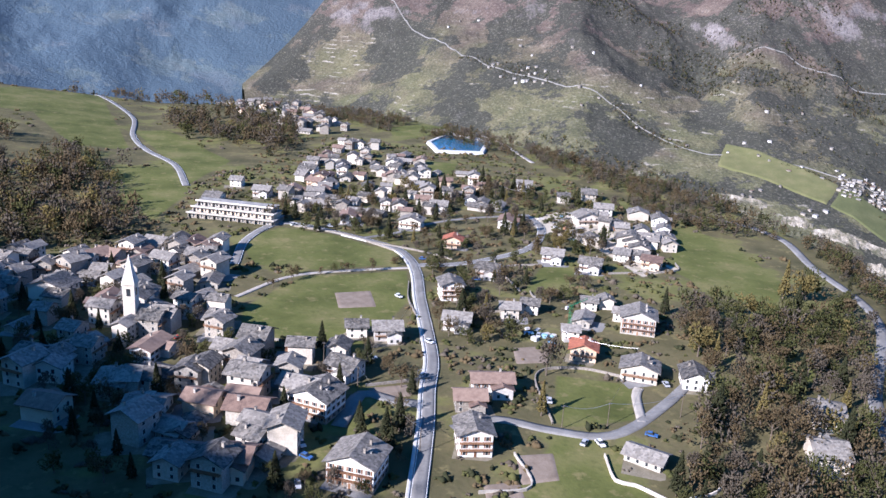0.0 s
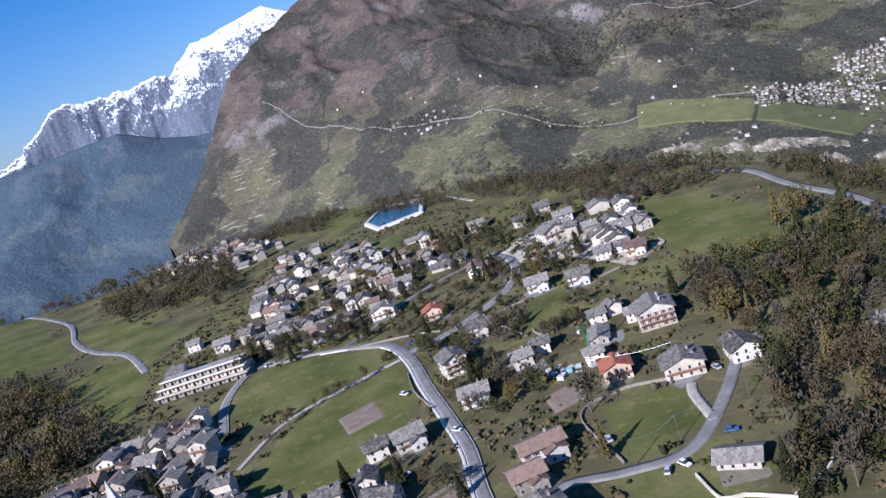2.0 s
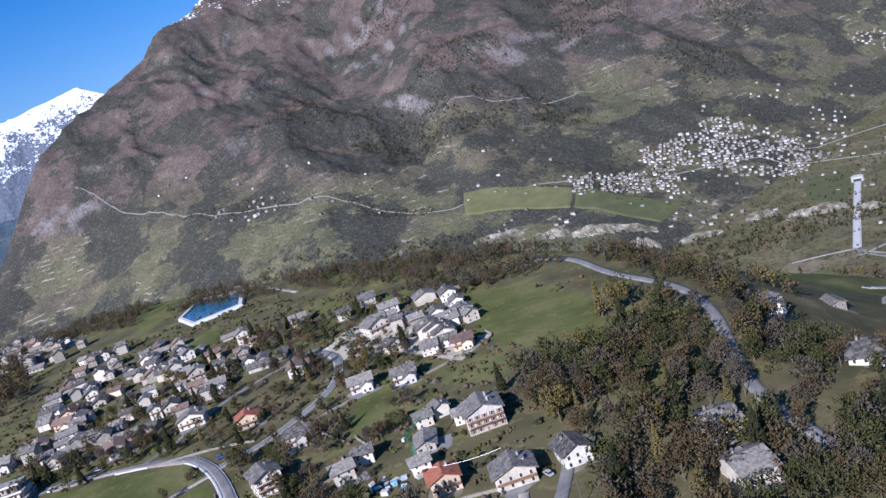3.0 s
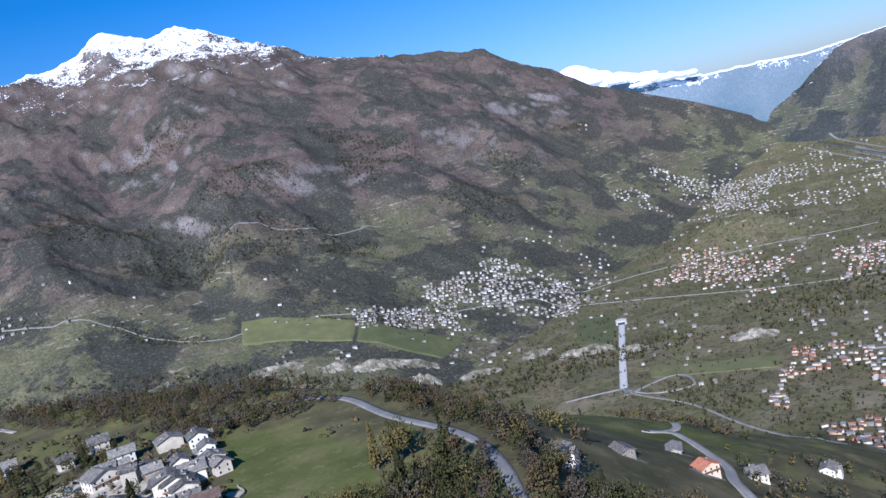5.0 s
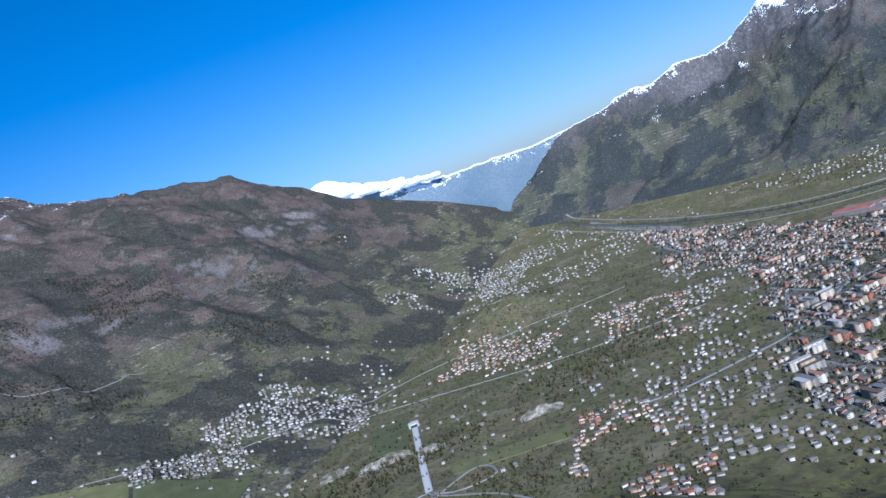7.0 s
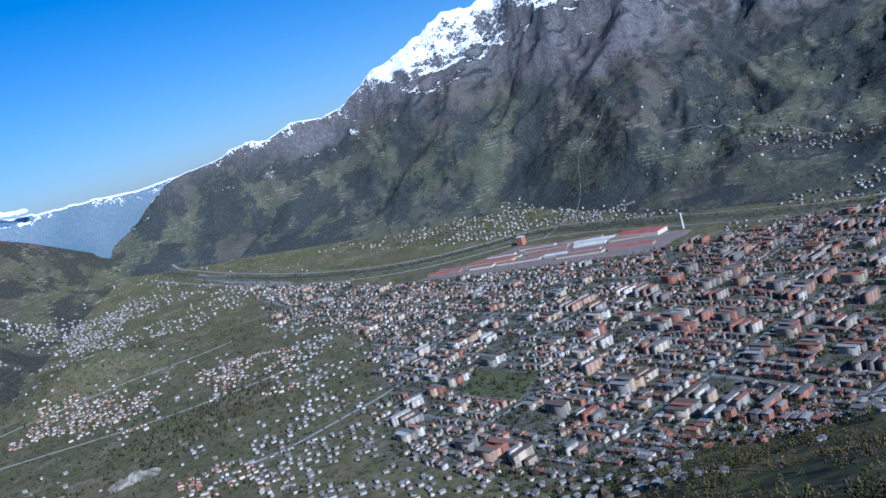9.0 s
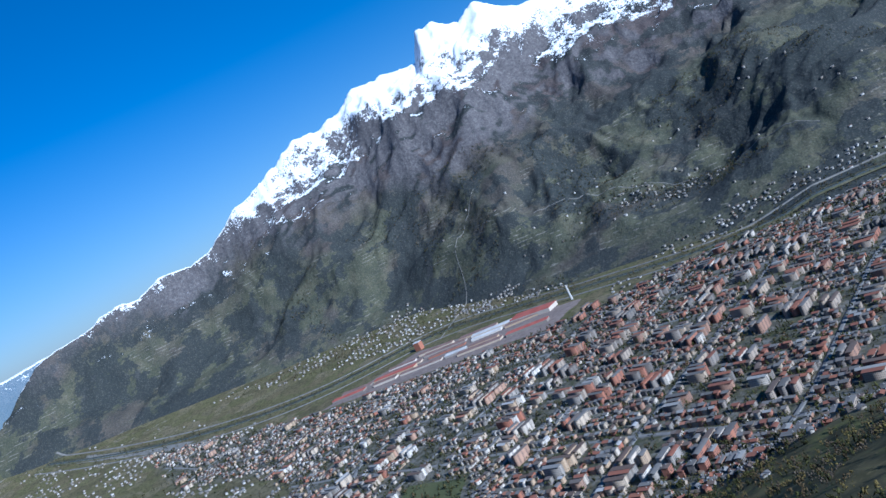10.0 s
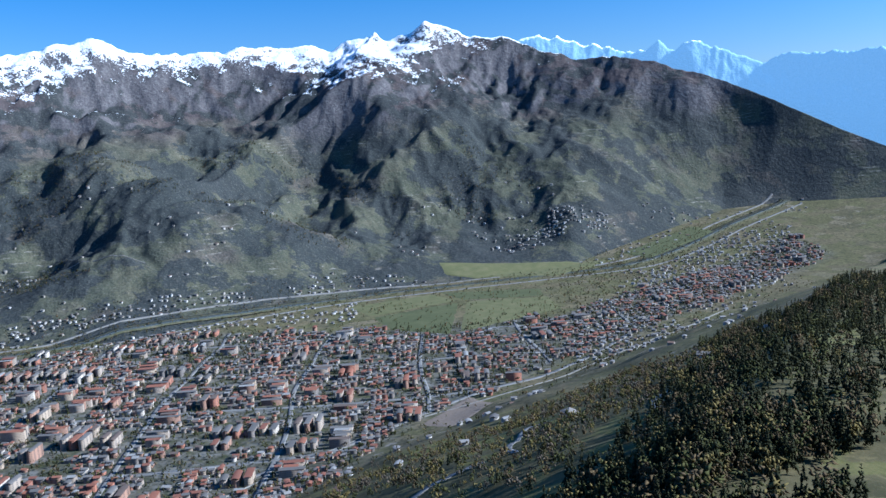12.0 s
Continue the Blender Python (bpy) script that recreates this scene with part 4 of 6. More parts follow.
LEAF = {
    "brown": leaf_material("russet_twigs", (0.066, 0.050, 0.028), (0.185, 0.138, 0.074)),
    "gold": leaf_material("golden_leaves", (0.105, 0.090, 0.030), (0.245, 0.195, 0.075)),
    "green": leaf_material("green_leaves", (0.044, 0.050, 0.018), (0.120, 0.120, 0.045)),
    "conifer": leaf_material("dark_needles", (0.020, 0.025, 0.014), (0.066, 0.068, 0.032)),
    "grey": leaf_material("bare_grey_twigs", (0.066, 0.055, 0.042), (0.175, 0.146, 0.110)),
}
BARK = mottled("bark", [(0.3, (0.06, 0.045, 0.035)), (0.7, (0.16, 0.13, 0.10))], 2.0, 0.95)
OCTA_V = np.array([(1, 0, 0), (-1, 0, 0), (0, 1, 0), (0, -1, 0), (0, 0, 1), (0, 0, -1)], float)
OCTA_F = np.array([(0, 2, 4), (2, 1, 4), (1, 3, 4), (3, 0, 4), (2, 0, 5), (1, 2, 5), (3, 1, 5), (0, 3, 5)])


SHARD_V = np.array([(0.42, 0, -0.55), (-0.24, 0.4, -0.55), (-0.24, -0.4, -0.55), (0, 0, 1.15)], float)
SHARD_F = np.array([(0, 1, 3), (1, 2, 3), (2, 0, 3), (0, 2, 1)])


def shards(centres, sizes, rng):
    """Slim twig tufts that point every way, mostly up and outwards, as arrays of corners and faces."""
    n = len(centres)
    c = np.asarray(centres, float)
    way = c - c.mean(0) * (1, 1, 0.75)
    way = way / (np.linalg.norm(way, axis=1)[:, None] + 1e-6) + rng.normal(0, 0.55, (n, 3)) + (0, 0, 0.35)
    way = way / (np.linalg.norm(way, axis=1)[:, None] + 1e-6)
    aside = np.cross(way, rng.normal(0, 1, (n, 3)))
    aside = aside / (np.linalg.norm(aside, axis=1)[:, None] + 1e-6)
    third = np.cross(way, aside)
    v = SHARD_V[None] * rng.uniform(0.65, 1.35, (n, 4, 1)) * np.asarray(sizes)[:, None, None]
    v = v[..., :1] * aside[:, None] + v[..., 1:2] * third[:, None] + v[..., 2:] * way[:, None] + c[:, None]
    return v.reshape(-1, 3), (SHARD_F[None] + 4 * np.arange(n)[:, None, None]).reshape(-1, 3)


def clumps(centres, sizes, rng, flat=0.7):
    """Ragged little tufts as arrays of corners and faces."""
    n = len(centres)
    v = OCTA_V[None] * rng.uniform(0.5, 1.4, (n, 6, 1)) * np.asarray(sizes)[:, None, None]
    v = v * np.array([1, 1, flat])
    a = rng.uniform(0, 6.3, n)
    c, s = np.cos(a)[:, None], np.sin(a)[:, None]
    tilt = rng.uniform(-0.6, 0.6, (n, 1))
    x, y, z = v[..., 0], v[..., 1], v[..., 2]
    z = z + tilt * x
    v = np.stack([c * x - s * y, s * x + c * y, z], -1) + np.asarray(centres)[:, None]
    f = OCTA_F[None] + 6 * np.arange(n)[:, None, None]
    return v.reshape(-1, 3), f.reshape(-1, 3)


def tri_mesh(name, v, f, material, index=None):
    me = bpy.data.meshes.new(name)
    me.vertices.add(len(v))
    me.vertices.foreach_set("co", np.asarray(v, np.float32).ravel())
    f = np.asarray(f, np.int32)
    me.loops.add(f.size)
    me.loops.foreach_set("vertex_index", f.ravel())
    me.polygons.add(len(f))
    me.polygons.foreach_set("loop_start", np.arange(0, f.size, f.shape[1], dtype=np.int32))
    for m in material if isinstance(material, (list, tuple)) else [material]:
        me.materials.append(m)
    if index is not None:
        me.polygons.foreach_set("material_index", np.asarray(index, np.int32))
    me.update(calc_edges=True)
    return me


def crown_points(kind, n, height, spread, rng):
    """Tuft centres and sizes for a crown over a trunk."""
    if kind == "conifer":
        h = rng.uniform(0.08, 1.0, n) ** 0.8
        r = (1 - h) * spread * rng.uniform(0.55, 1.05, n) + 0.1
        size = 0.35 + 0.75 * (1 - h)
    else:
        lobes = rng.normal(0, 1, (7, 3)) * (spread * 0.42, spread * 0.42, height * 0.17)
        pick = lobes[rng.integers(0, 7, n)]
        off = rng.normal(0, 1, (n, 3))
        off *= (rng.uniform(0.4, 1, (n, 1)) ** 0.5) / np.linalg.norm(off, axis=1)[:, None] * (spread * 0.5, spread * 0.5, height * 0.22)
        p = pick + off
        p[:, 2] = np.clip(p[:, 2] + height * 0.62, height * 0.2, height)
        return p, rng.uniform(0.24, 0.66, n) * (spread / 4.0)
    a = rng.uniform(0, 6.3, n)
    return np.column_stack([r * np.cos(a), r * np.sin(a), h * height]), size * spread / 3.0


def tree_pattern(kind, name, label, height, spread, tufts, seed, leaves):
    rng = np.random.default_rng(seed)
    t = thing(name, label, "tree")
    trunk = Shape().tube(0, 0, -1.5, 0.028 * height, 0.012 * height, height * (0.95 if kind == "conifer" else 0.62), 7)
    for k in range(0 if kind == "conifer" else 7):
        a, z = rng.uniform(0, 6.3), height * rng.uniform(0.25, 0.5)
        end = (spread * 0.7 * math.cos(a), spread * 0.7 * math.sin(a), z + height * rng.uniform(0.2, 0.4))
        w = 0.009 * height
        trunk.hull([(w, 0, z), (-w, w, z), (-w, -w, z)], [(end[0] + w * 0.3, end[1], end[2]), (end[0], end[1] + w * 0.3, end[2]), (end[0], end[1], end[2] + 0.1)])
    part("trunk", trunk.mesh("trunk", BARK), t)
    p, size = crown_points(kind, int(tufts * 1.6), height, spread, rng)
    part("crown", tri_mesh("crown", *shards(p, size * 1.1, rng), LEAF[leaves]), t)
    return t


TREES = {
    "brown": [tree_pattern("leafy", "broadleaf_tree", "autumn-brown broadleaf tree with thin foliage", 11, 4.0, 230, 1, "brown"), tree_pattern("leafy", "broadleaf_tree", "russet broadleaf tree with patchy leaves", 9, 3.6, 210, 2, "brown")],
    "grey": [tree_pattern("leafy", "bare_tree", "nearly bare tree with grey twigs", 10, 3.8, 200, 3, "grey")],
    "green": [tree_pattern("leafy", "leafy_tree", "olive-green leafy tree with uneven crown", 10, 4.0, 230, 4, "green")],
    "gold": [tree_pattern("leafy", "yellow_tree", "tree in golden-yellow leaf", 11, 4.0, 330, 5, "gold"), tree_pattern("conifer", "larch", "tall slender larch in golden needles", 15, 2.6, 220, 6, "gold")],
    "conifer": [tree_pattern("conifer", "spruce", "dark green spruce with pointed top", 15, 3.2, 260, 7, "conifer")],
}
GROWN = []


def plant(kind, x, y, size, rng):
    m = Matrix.Translation((x, y, ground_at(x, y) - 0.2)) @ pose(0, 0, 0, 0, 0, rng.uniform(0, 360)) @ Matrix.Diagonal((size, size, size * rng.uniform(0.9, 1.15), 1))
    tagged(copy_thing(rng.choice(TREES[kind]), m), group="trees")
    GROWN.append((x, y))


def grove(poly, count, mixture, gap, size, seed, road_gap=4.5):
    rng = random.Random(seed)
    xs, ys = [p[0] for p in poly], [p[1] for p in poly]
    made = 0
    for _ in range(count * 30):
        if made >= count:
            break
        x, y = rng.uniform(min(xs), max(xs)), rng.uniform(min(ys), max(ys))
        if inside(poly, np.array([x]), np.array([y]))[0] < 0 or not free_spot(x, y, 1.0, road_gap):
            continue
        if any((x - a) ** 2 + (y - b) ** 2 < gap * gap for a, b in GROWN) or any(inside(q, np.array([x]), np.array([y]))[0] > -1 for q in MEADOWS):
            continue
        plant(rng.choice(mixture), x, y, rng.uniform(*size), rng)
        made += 1


MIXED = ["brown"] * 7 + ["grey"] * 4 + ["green"] * 7 + ["gold"] * 2 + ["conifer"] * 2
plant("gold", 256, 333, 1.5, random.Random(1)), plant("green", 262, 338, 1.5, random.Random(2)), plant("gold", 251, 340, 1.3, random.Random(3))
plant("green", 100, 300, 1.2, random.Random(4)), plant("grey", 104, 268, 1.4, random.Random(5)), plant("gold", 92, 238, 0.8, random.Random(6))
grove([(175, 330), (235, 312), (262, 320), (285, 280), (240, 190), (168, 160), (112, 178), (122, 205), (150, 232), (170, 278)], 120, MIXED, 6.0, (0.8, 1.4), 11)
grove([(85, 290), (160, 360), (240, 520), (150, 600), (40, 560), (-10, 480), (40, 380), (60, 330)], 225, MIXED, 4.2, (0.5, 1.05), 12, 5)
grove([(-10, 300), (40, 300), (60, 240), (20, 190), (-60, 220), (-110, 350), (-60, 430)], 110, ["brown", "green", "grey", "conifer"], 4.0, (0.5, 0.9), 13, 5)
grove([(-5, 360), (14, 388), (70, 400), (60, 384), (20, 372)], 8, ["brown", "green"], 4.0, (0.4, 0.7), 14, 2)
for k in TREES.values():
    for ob in k:
        discard(ob)


def wood(name, label, spots, mixture, height, tufts, seed):
    """A wood too thick to count: every tree has a stem and a ragged crown, all in one mesh."""
    rng = np.random.default_rng(seed)
    kinds = sorted(set(mixture))
    mats = [LEAF[k] for k in kinds]
    vs, fs, ms, at = [], [], [], 0
    z = land_z(spots[:, 0], spots[:, 1])
    for (x, y), z0 in zip(spots, z):
        k = mixture[rng.integers(len(mixture))]
        h = rng.uniform(*height)
        far = tufts <= 12
        p, size = crown_points("conifer" if k == "conifer" else "leafy", tufts + 1 if far else int(tufts * 1.7), h, h * (0.2 if k == "conifer" else 0.36), rng)
        p = np.vstack([p, (0, 0, h * 0.2)])
        size = np.append(size * (2.7 if far else 1.85) * (30 / tufts) ** 0.4, h * 0.06)
        v, f = shards(p + (x, y, z0 - 0.4), size, rng)
        vs.append(v), fs.append(f + at), ms.append(np.full(len(f), kinds.index(k)))
        at += len(v)
    tagged(new(name, tri_mesh(name, np.vstack(vs), np.vstack(fs), mats, np.concatenate(ms))), label, "trees", kind="stuff")


def strewn(poly, count, seed, clear=True, gap=3.0, groups=0.0):
    """Places at random over a quarter; groups: how strongly they gather with clearings between."""
    rng = np.random.default_rng(seed)
    p = np.array(poly, float)
    q = rng.uniform(p.min(0), p.max(0), (count * 8, 2))
    q = q[inside(poly, q[:, 0], q[:, 1]) > 0]
    if groups:
        q = q[fbm(q[:, 0] / 34, q[:, 1] / 34, 3, seed) > groups]
    if clear:
        for hx, hy, hr in HOMES:
            q = q[np.hypot(q[:, 0] - hx, q[:, 1] - hy) > hr + 1]
        near = np.abs(q[:, None] - LINE_POINTS[None]).max(-1).min(1)
        q = q[near > 4.5]
        for m in MEADOWS + MEADOWS_FAR:
            q = q[inside(m, q[:, 0], q[:, 1]) < 0]
        if len(GROWN):
            q = q[np.hypot(*(q[:, None] - np.array(GROWN)[None]).transpose(2, 0, 1)).min(1) > gap]
    return q[:count]


BROWNISH = ["brown"] * 8 + ["grey"] * 5 + ["green"] * 3 + ["conifer"] * 2
DARK = ["conifer"] * 5 + ["green"] * 3 + ["brown"] * 3 + ["gold"]
wood("terrace_edge_wood", "brown and golden wood along the terrace edge",
     np.vstack([strewn([(240, 470), (320, 430), (340, 540), (280, 690), (225, 830), (155, 930), (60, 990), (30, 950), (170, 800), (228, 690), (262, 560)], 900, 21),
                strewn([(285, 280), (330, 330), (345, 430), (318, 430), (300, 370), (280, 330)], 170, 22)]), BROWNISH, (6, 11), 34, 23)
wood("meadow_edge_wood", "thick brown and grey wood east of the houses", strewn([(175, 330), (235, 312), (275, 330), (300, 300), (250, 180), (168, 150), (108, 172), (122, 205), (150, 232), (170, 278)], 170, 95, groups=0.48), MIXED + ["gold"] * 2, (8, 16), 60, 96)
wood("hill_wood", "brown wood on the hill above the village",
     np.vstack([strewn([(-250, 760), (-112, 690), (-78, 600), (-80, 475), (-130, 420), (-300, 440)], 300, 24, groups=0.5), strewn([(-150, 430), (-100, 436), (-64, 446), (-62, 520), (-80, 640), (-150, 640)], 170, 37, groups=0.42), strewn([(-104, 934), (38, 916), (36, 780), (25, 670), (-58, 707)], 260, 25, groups=0.44),
                strewn([(-330, 1250), (-100, 1150), (60, 1010), (0, 960), (-150, 1000), (-300, 1100)], 260, 26)]), BROWNISH + ["gold"], (8, 19), 44, 27)
wood("west_wood", "dark mixed wood on the shaded slope", strewn([(-78, 140), (-85, 250), (-150, 390), (-420, 420), (-420, -150), (-160, -150)], 700, 28), DARK, (8, 16), 24, 29)
wood("slope_wood", "dark conifer and brown wood on the steep slope",
     np.vstack([strewn([(210, 150), (262, 190), (330, 160), (430, 90), (480, 0), (420, -100), (330, 20), (260, 60)], 800, 30), strewn([(569, -989), (354, -1034), (256, -174), (284, -151), (301, -120)], 420, 39, groups=0.36),
                strewn([(300, 40), (380, -120), (330, -200), (250, -190), (290, -110), (330, -40), (250, -120)], 900, 31), strewn([(380, -120), (430, -500), (420, -1300), (250, -1300), (200, -300), (300, -200)], 1500, 32)]), DARK + ["conifer"] * 14, (9, 18), 26, 33)
wood("lower_slope_wood", "golden and brown scrub on the lower slope",
     np.vstack([strewn([(300, 250), (340, 330), (420, 420), (560, 330), (800, 200), (900, -300), (650, -900), (430, -1000), (430, -300), (480, 0), (400, 120)], 2900, 34, groups=0.42), strewn([(640, -311), (504, -313), (490, -473), (496, -861), (431, -840), (413, -471), (400, -275), (411, -183)], 420, 40, groups=0.45),
                strewn([(330, 560), (560, 620), (700, 450), (560, 330), (420, 420)], 260, 35)]), BROWNISH + ["gold"] * 6 + ["green"] * 4, (4.5, 10), 11, 36)


# ---------- the town on the valley floor ----------
def town_material(name, stops, windows):
    """Each building takes its own shade; far facades show rows of windows."""
    m, t, b = fresh(name, 0.9, spec=0.2)
    g = t.nodes.new("ShaderNodeNewGeometry")
    o = t.nodes.new("ShaderNodeObjectInfo")
    pos, xyz, nor = place_of(t)
    f = calc(t, "FRACT", calc(t, "ADD", g.outputs["Random Per Island"], o.outputs["Random"]))
    n = t.nodes.new("ShaderNodeValToRGB")
    t.links.new(f, n.inputs[0])
    n.color_ramp.interpolation = "CONSTANT"
    el = n.color_ramp.elements
    while len(el) < len(stops):
        el.new(0.5)
    for e, (p, c) in zip(el, stops):
        e.position, e.color = p, (*c, 1)
    grime = noise_of(t, pos, 0.15, 4)
    col = mix(t, calc(t, "MULTIPLY", step_of(t, grime, 0.4, 0.8), 0.45), n.outputs[0], mix(t, 0.5, n.outputs[0], (0.1, 0.09, 0.08)))
    if windows:
        row = calc(t, "FRACT", calc(t, "DIVIDE", xyz[2], 3.0))
        run = calc(t, "FRACT", calc(t, "DIVIDE", calc(t, "ADD", xyz[0], xyz[1]), 3.4))
        hole = calc(t, "MULTIPLY", calc(t, "MULTIPLY", calc(t, "GREATER_THAN", row, 0.38), calc(t, "LESS_THAN", row, 0.86)), calc(t, "LESS_THAN", run, 0.42))
        col = mix(t, calc(t, "MULTIPLY", hole, 0.8), col, (0.06, 0.06, 0.065))
    t.links.new(col, b.inputs["Base Color"])
    return m


FACADES = [(0.0, (0.54, 0.475, 0.40)), (0.2, (0.46, 0.345, 0.235)), (0.34, (0.62, 0.575, 0.52)), (0.46, (0.43, 0.275, 0.195)), (0.60, (0.33, 0.30, 0.27)), (0.72, (0.52, 0.43, 0.33)), (0.87, (0.25, 0.225, 0.20)), (0.94, (0.36, 0.15, 0.095))]
ROOFTOPS = [(0.0, (0.16, 0.153, 0.147)), (0.28, (0.12, 0.086, 0.07)), (0.5, (0.22, 0.215, 0.21)), (0.62, (0.24, 0.10, 0.066)), (0.76, (0.14, 0.118, 0.105)), (0.9, (0.32, 0.15, 0.095)), (0.95, (0.40, 0.39, 0.38))]
BRICKS = [(0.0, (0.35, 0.29, 0.235)), (0.2, (0.32, 0.195, 0.14)), (0.4, (0.25, 0.22, 0.195)), (0.55, (0.33, 0.15, 0.10)), (0.68, (0.40, 0.32, 0.24)), (0.82, (0.19, 0.17, 0.155)), (0.92, (0.50, 0.45, 0.39))]
BRICK_ROOFS = [(0.0, (0.125, 0.118, 0.112)), (0.25, (0.20, 0.085, 0.058)), (0.42, (0.125, 0.095, 0.08)), (0.6, (0.25, 0.105, 0.066)), (0.74, (0.16, 0.15, 0.142)), (0.93, (0.28, 0.27, 0.255))]
BRICK_WALL, BRICK_ROOF, BRICK_PLAIN = town_material("brick_quarter_walls", BRICKS, True), town_material("brick_quarter_roofs", BRICK_ROOFS, False), town_material("brick_quarter_plain", BRICKS, False)
TOWN_WALL, TOWN_ROOF = town_material("town_render", FACADES, True), town_material("town_roofs", ROOFTOPS, False)
PLAIN_WALL = town_material("town_render_plain", FACADES, False)
WEST_WALL = town_material("hamlet_render", [(0.0, (0.40, 0.375, 0.34)), (0.35, (0.29, 0.26, 0.22)), (0.6, (0.20, 0.18, 0.155)), (0.84, (0.54, 0.52, 0.49))], False)
WEST_ROOF = town_material("hamlet_roofs", [(0.0, (0.20, 0.19, 0.185)), (0.35, (0.13, 0.122, 0.118)), (0.6, (0.27, 0.26, 0.25)), (0.85, (0.16, 0.105, 0.08))], False)


def joined_buildings(name, label, rows, walls, roofs):
    """Many far buildings in one mesh; rows of x, y, z, width, depth, height, turn, roof rise."""
    r = np.asarray(rows, float)
    n = len(r)
    x, y, z, w, d, h, a, up = r.T
    sx, sy = np.array([-1, 1, 1, -1]), np.array([-1, -1, 1, 1])
    v = np.zeros((n, 16, 3))
    for k, (grow, zz) in enumerate(((0, z - 6), (0, z + h))):
        v[:, 4 * k:4 * k + 4, 0], v[:, 4 * k:4 * k + 4, 1], v[:, 4 * k:4 * k + 4, 2] = sx * w[:, None] / 2, sy * d[:, None] / 2, zz[:, None]
    over = 0.7
    v[:, 8:12, 0], v[:, 8:12, 1], v[:, 8:12, 2] = sx * (w[:, None] / 2 + over), sy * (d[:, None] / 2 + over), (z + h - 0.1)[:, None]
    v[:, 12:14, 0] = np.array([-1, 1]) * (w[:, None] / 2 + over)
    v[:, 12:14, 2] = (z + h + up)[:, None]
    v[:, 14:16, 0] = np.array([-1, 1]) * w[:, None] / 2
    v[:, 14:16, 2] = (z + h + up - 0.2)[:, None]
    c, s = np.cos(a)[:, None], np.sin(a)[:, None]
    px, py = v[..., 0].copy(), v[..., 1].copy()
    v[..., 0], v[..., 1] = x[:, None] + c * px - s * py, y[:, None] + s * px + c * py
    quads = np.array([(0, 1, 5, 4), (1, 2, 6, 5), (2, 3, 7, 6), (3, 0, 4, 7), (8, 9, 13, 12), (10, 11, 12, 13), (4, 7, 14, 14), (6, 5, 15, 15)])
    me = bpy.data.meshes.new(name)
    base = 16 * np.arange(n)
    loops = np.concatenate([(quads[:6][None] + base[:, None, None]).reshape(-1), (np.array([(4, 7, 14), (6, 5, 15)])[None] + base[:, None, None]).reshape(-1)])
    starts = np.concatenate([np.arange(0, 24 * n, 4), 24 * n + np.arange(0, 6 * n, 3)])
    index = np.concatenate([np.tile([0, 0, 0, 0, 1, 1], n), np.zeros(2 * n)]).astype(np.int32)
    me.vertices.add(16 * n)
    me.vertices.foreach_set("co", v.astype(np.float32).ravel())
    me.loops.add(len(loops))
    me.loops.foreach_set("vertex_index", loops.astype(np.int32))
    me.polygons.add(len(starts))
    me.polygons.foreach_set("loop_start", starts.astype(np.int32))
    me.polygons.foreach_set("material_index", index)
    me.materials.append(walls), me.materials.append(roofs)
    me.update(calc_edges=True)
    me.validate()
    tagged(new(name, me), label, "buildings", kind="stuff")


STADIUM = [(1672, 205), (1790, 150), (1653, 40), (1529, 92)]
PARK = [(1853, -1709), (1705, -1978), (1413, -2154), (1219, -1908), (1344, -1519), (1534, -1514)]
BROWN_FIELD = [(1032, -932), (1046, -1118), (954, -1066), (940, -898)]
SHEDS = [(2990, 315), (2385, -425), (2555, -610), (3140, -105)]
RIVER = curve_of([(4150, 1500), (3516, 736), (3272, 278), (3180, -269), (2694, -648), (2336, -920), (2158, -1368), (1920, -1850), (1526, -2335), (1260, -2703), (1130, -3300), (1000, -3700)], 30)
AXIS = math.radians(217)


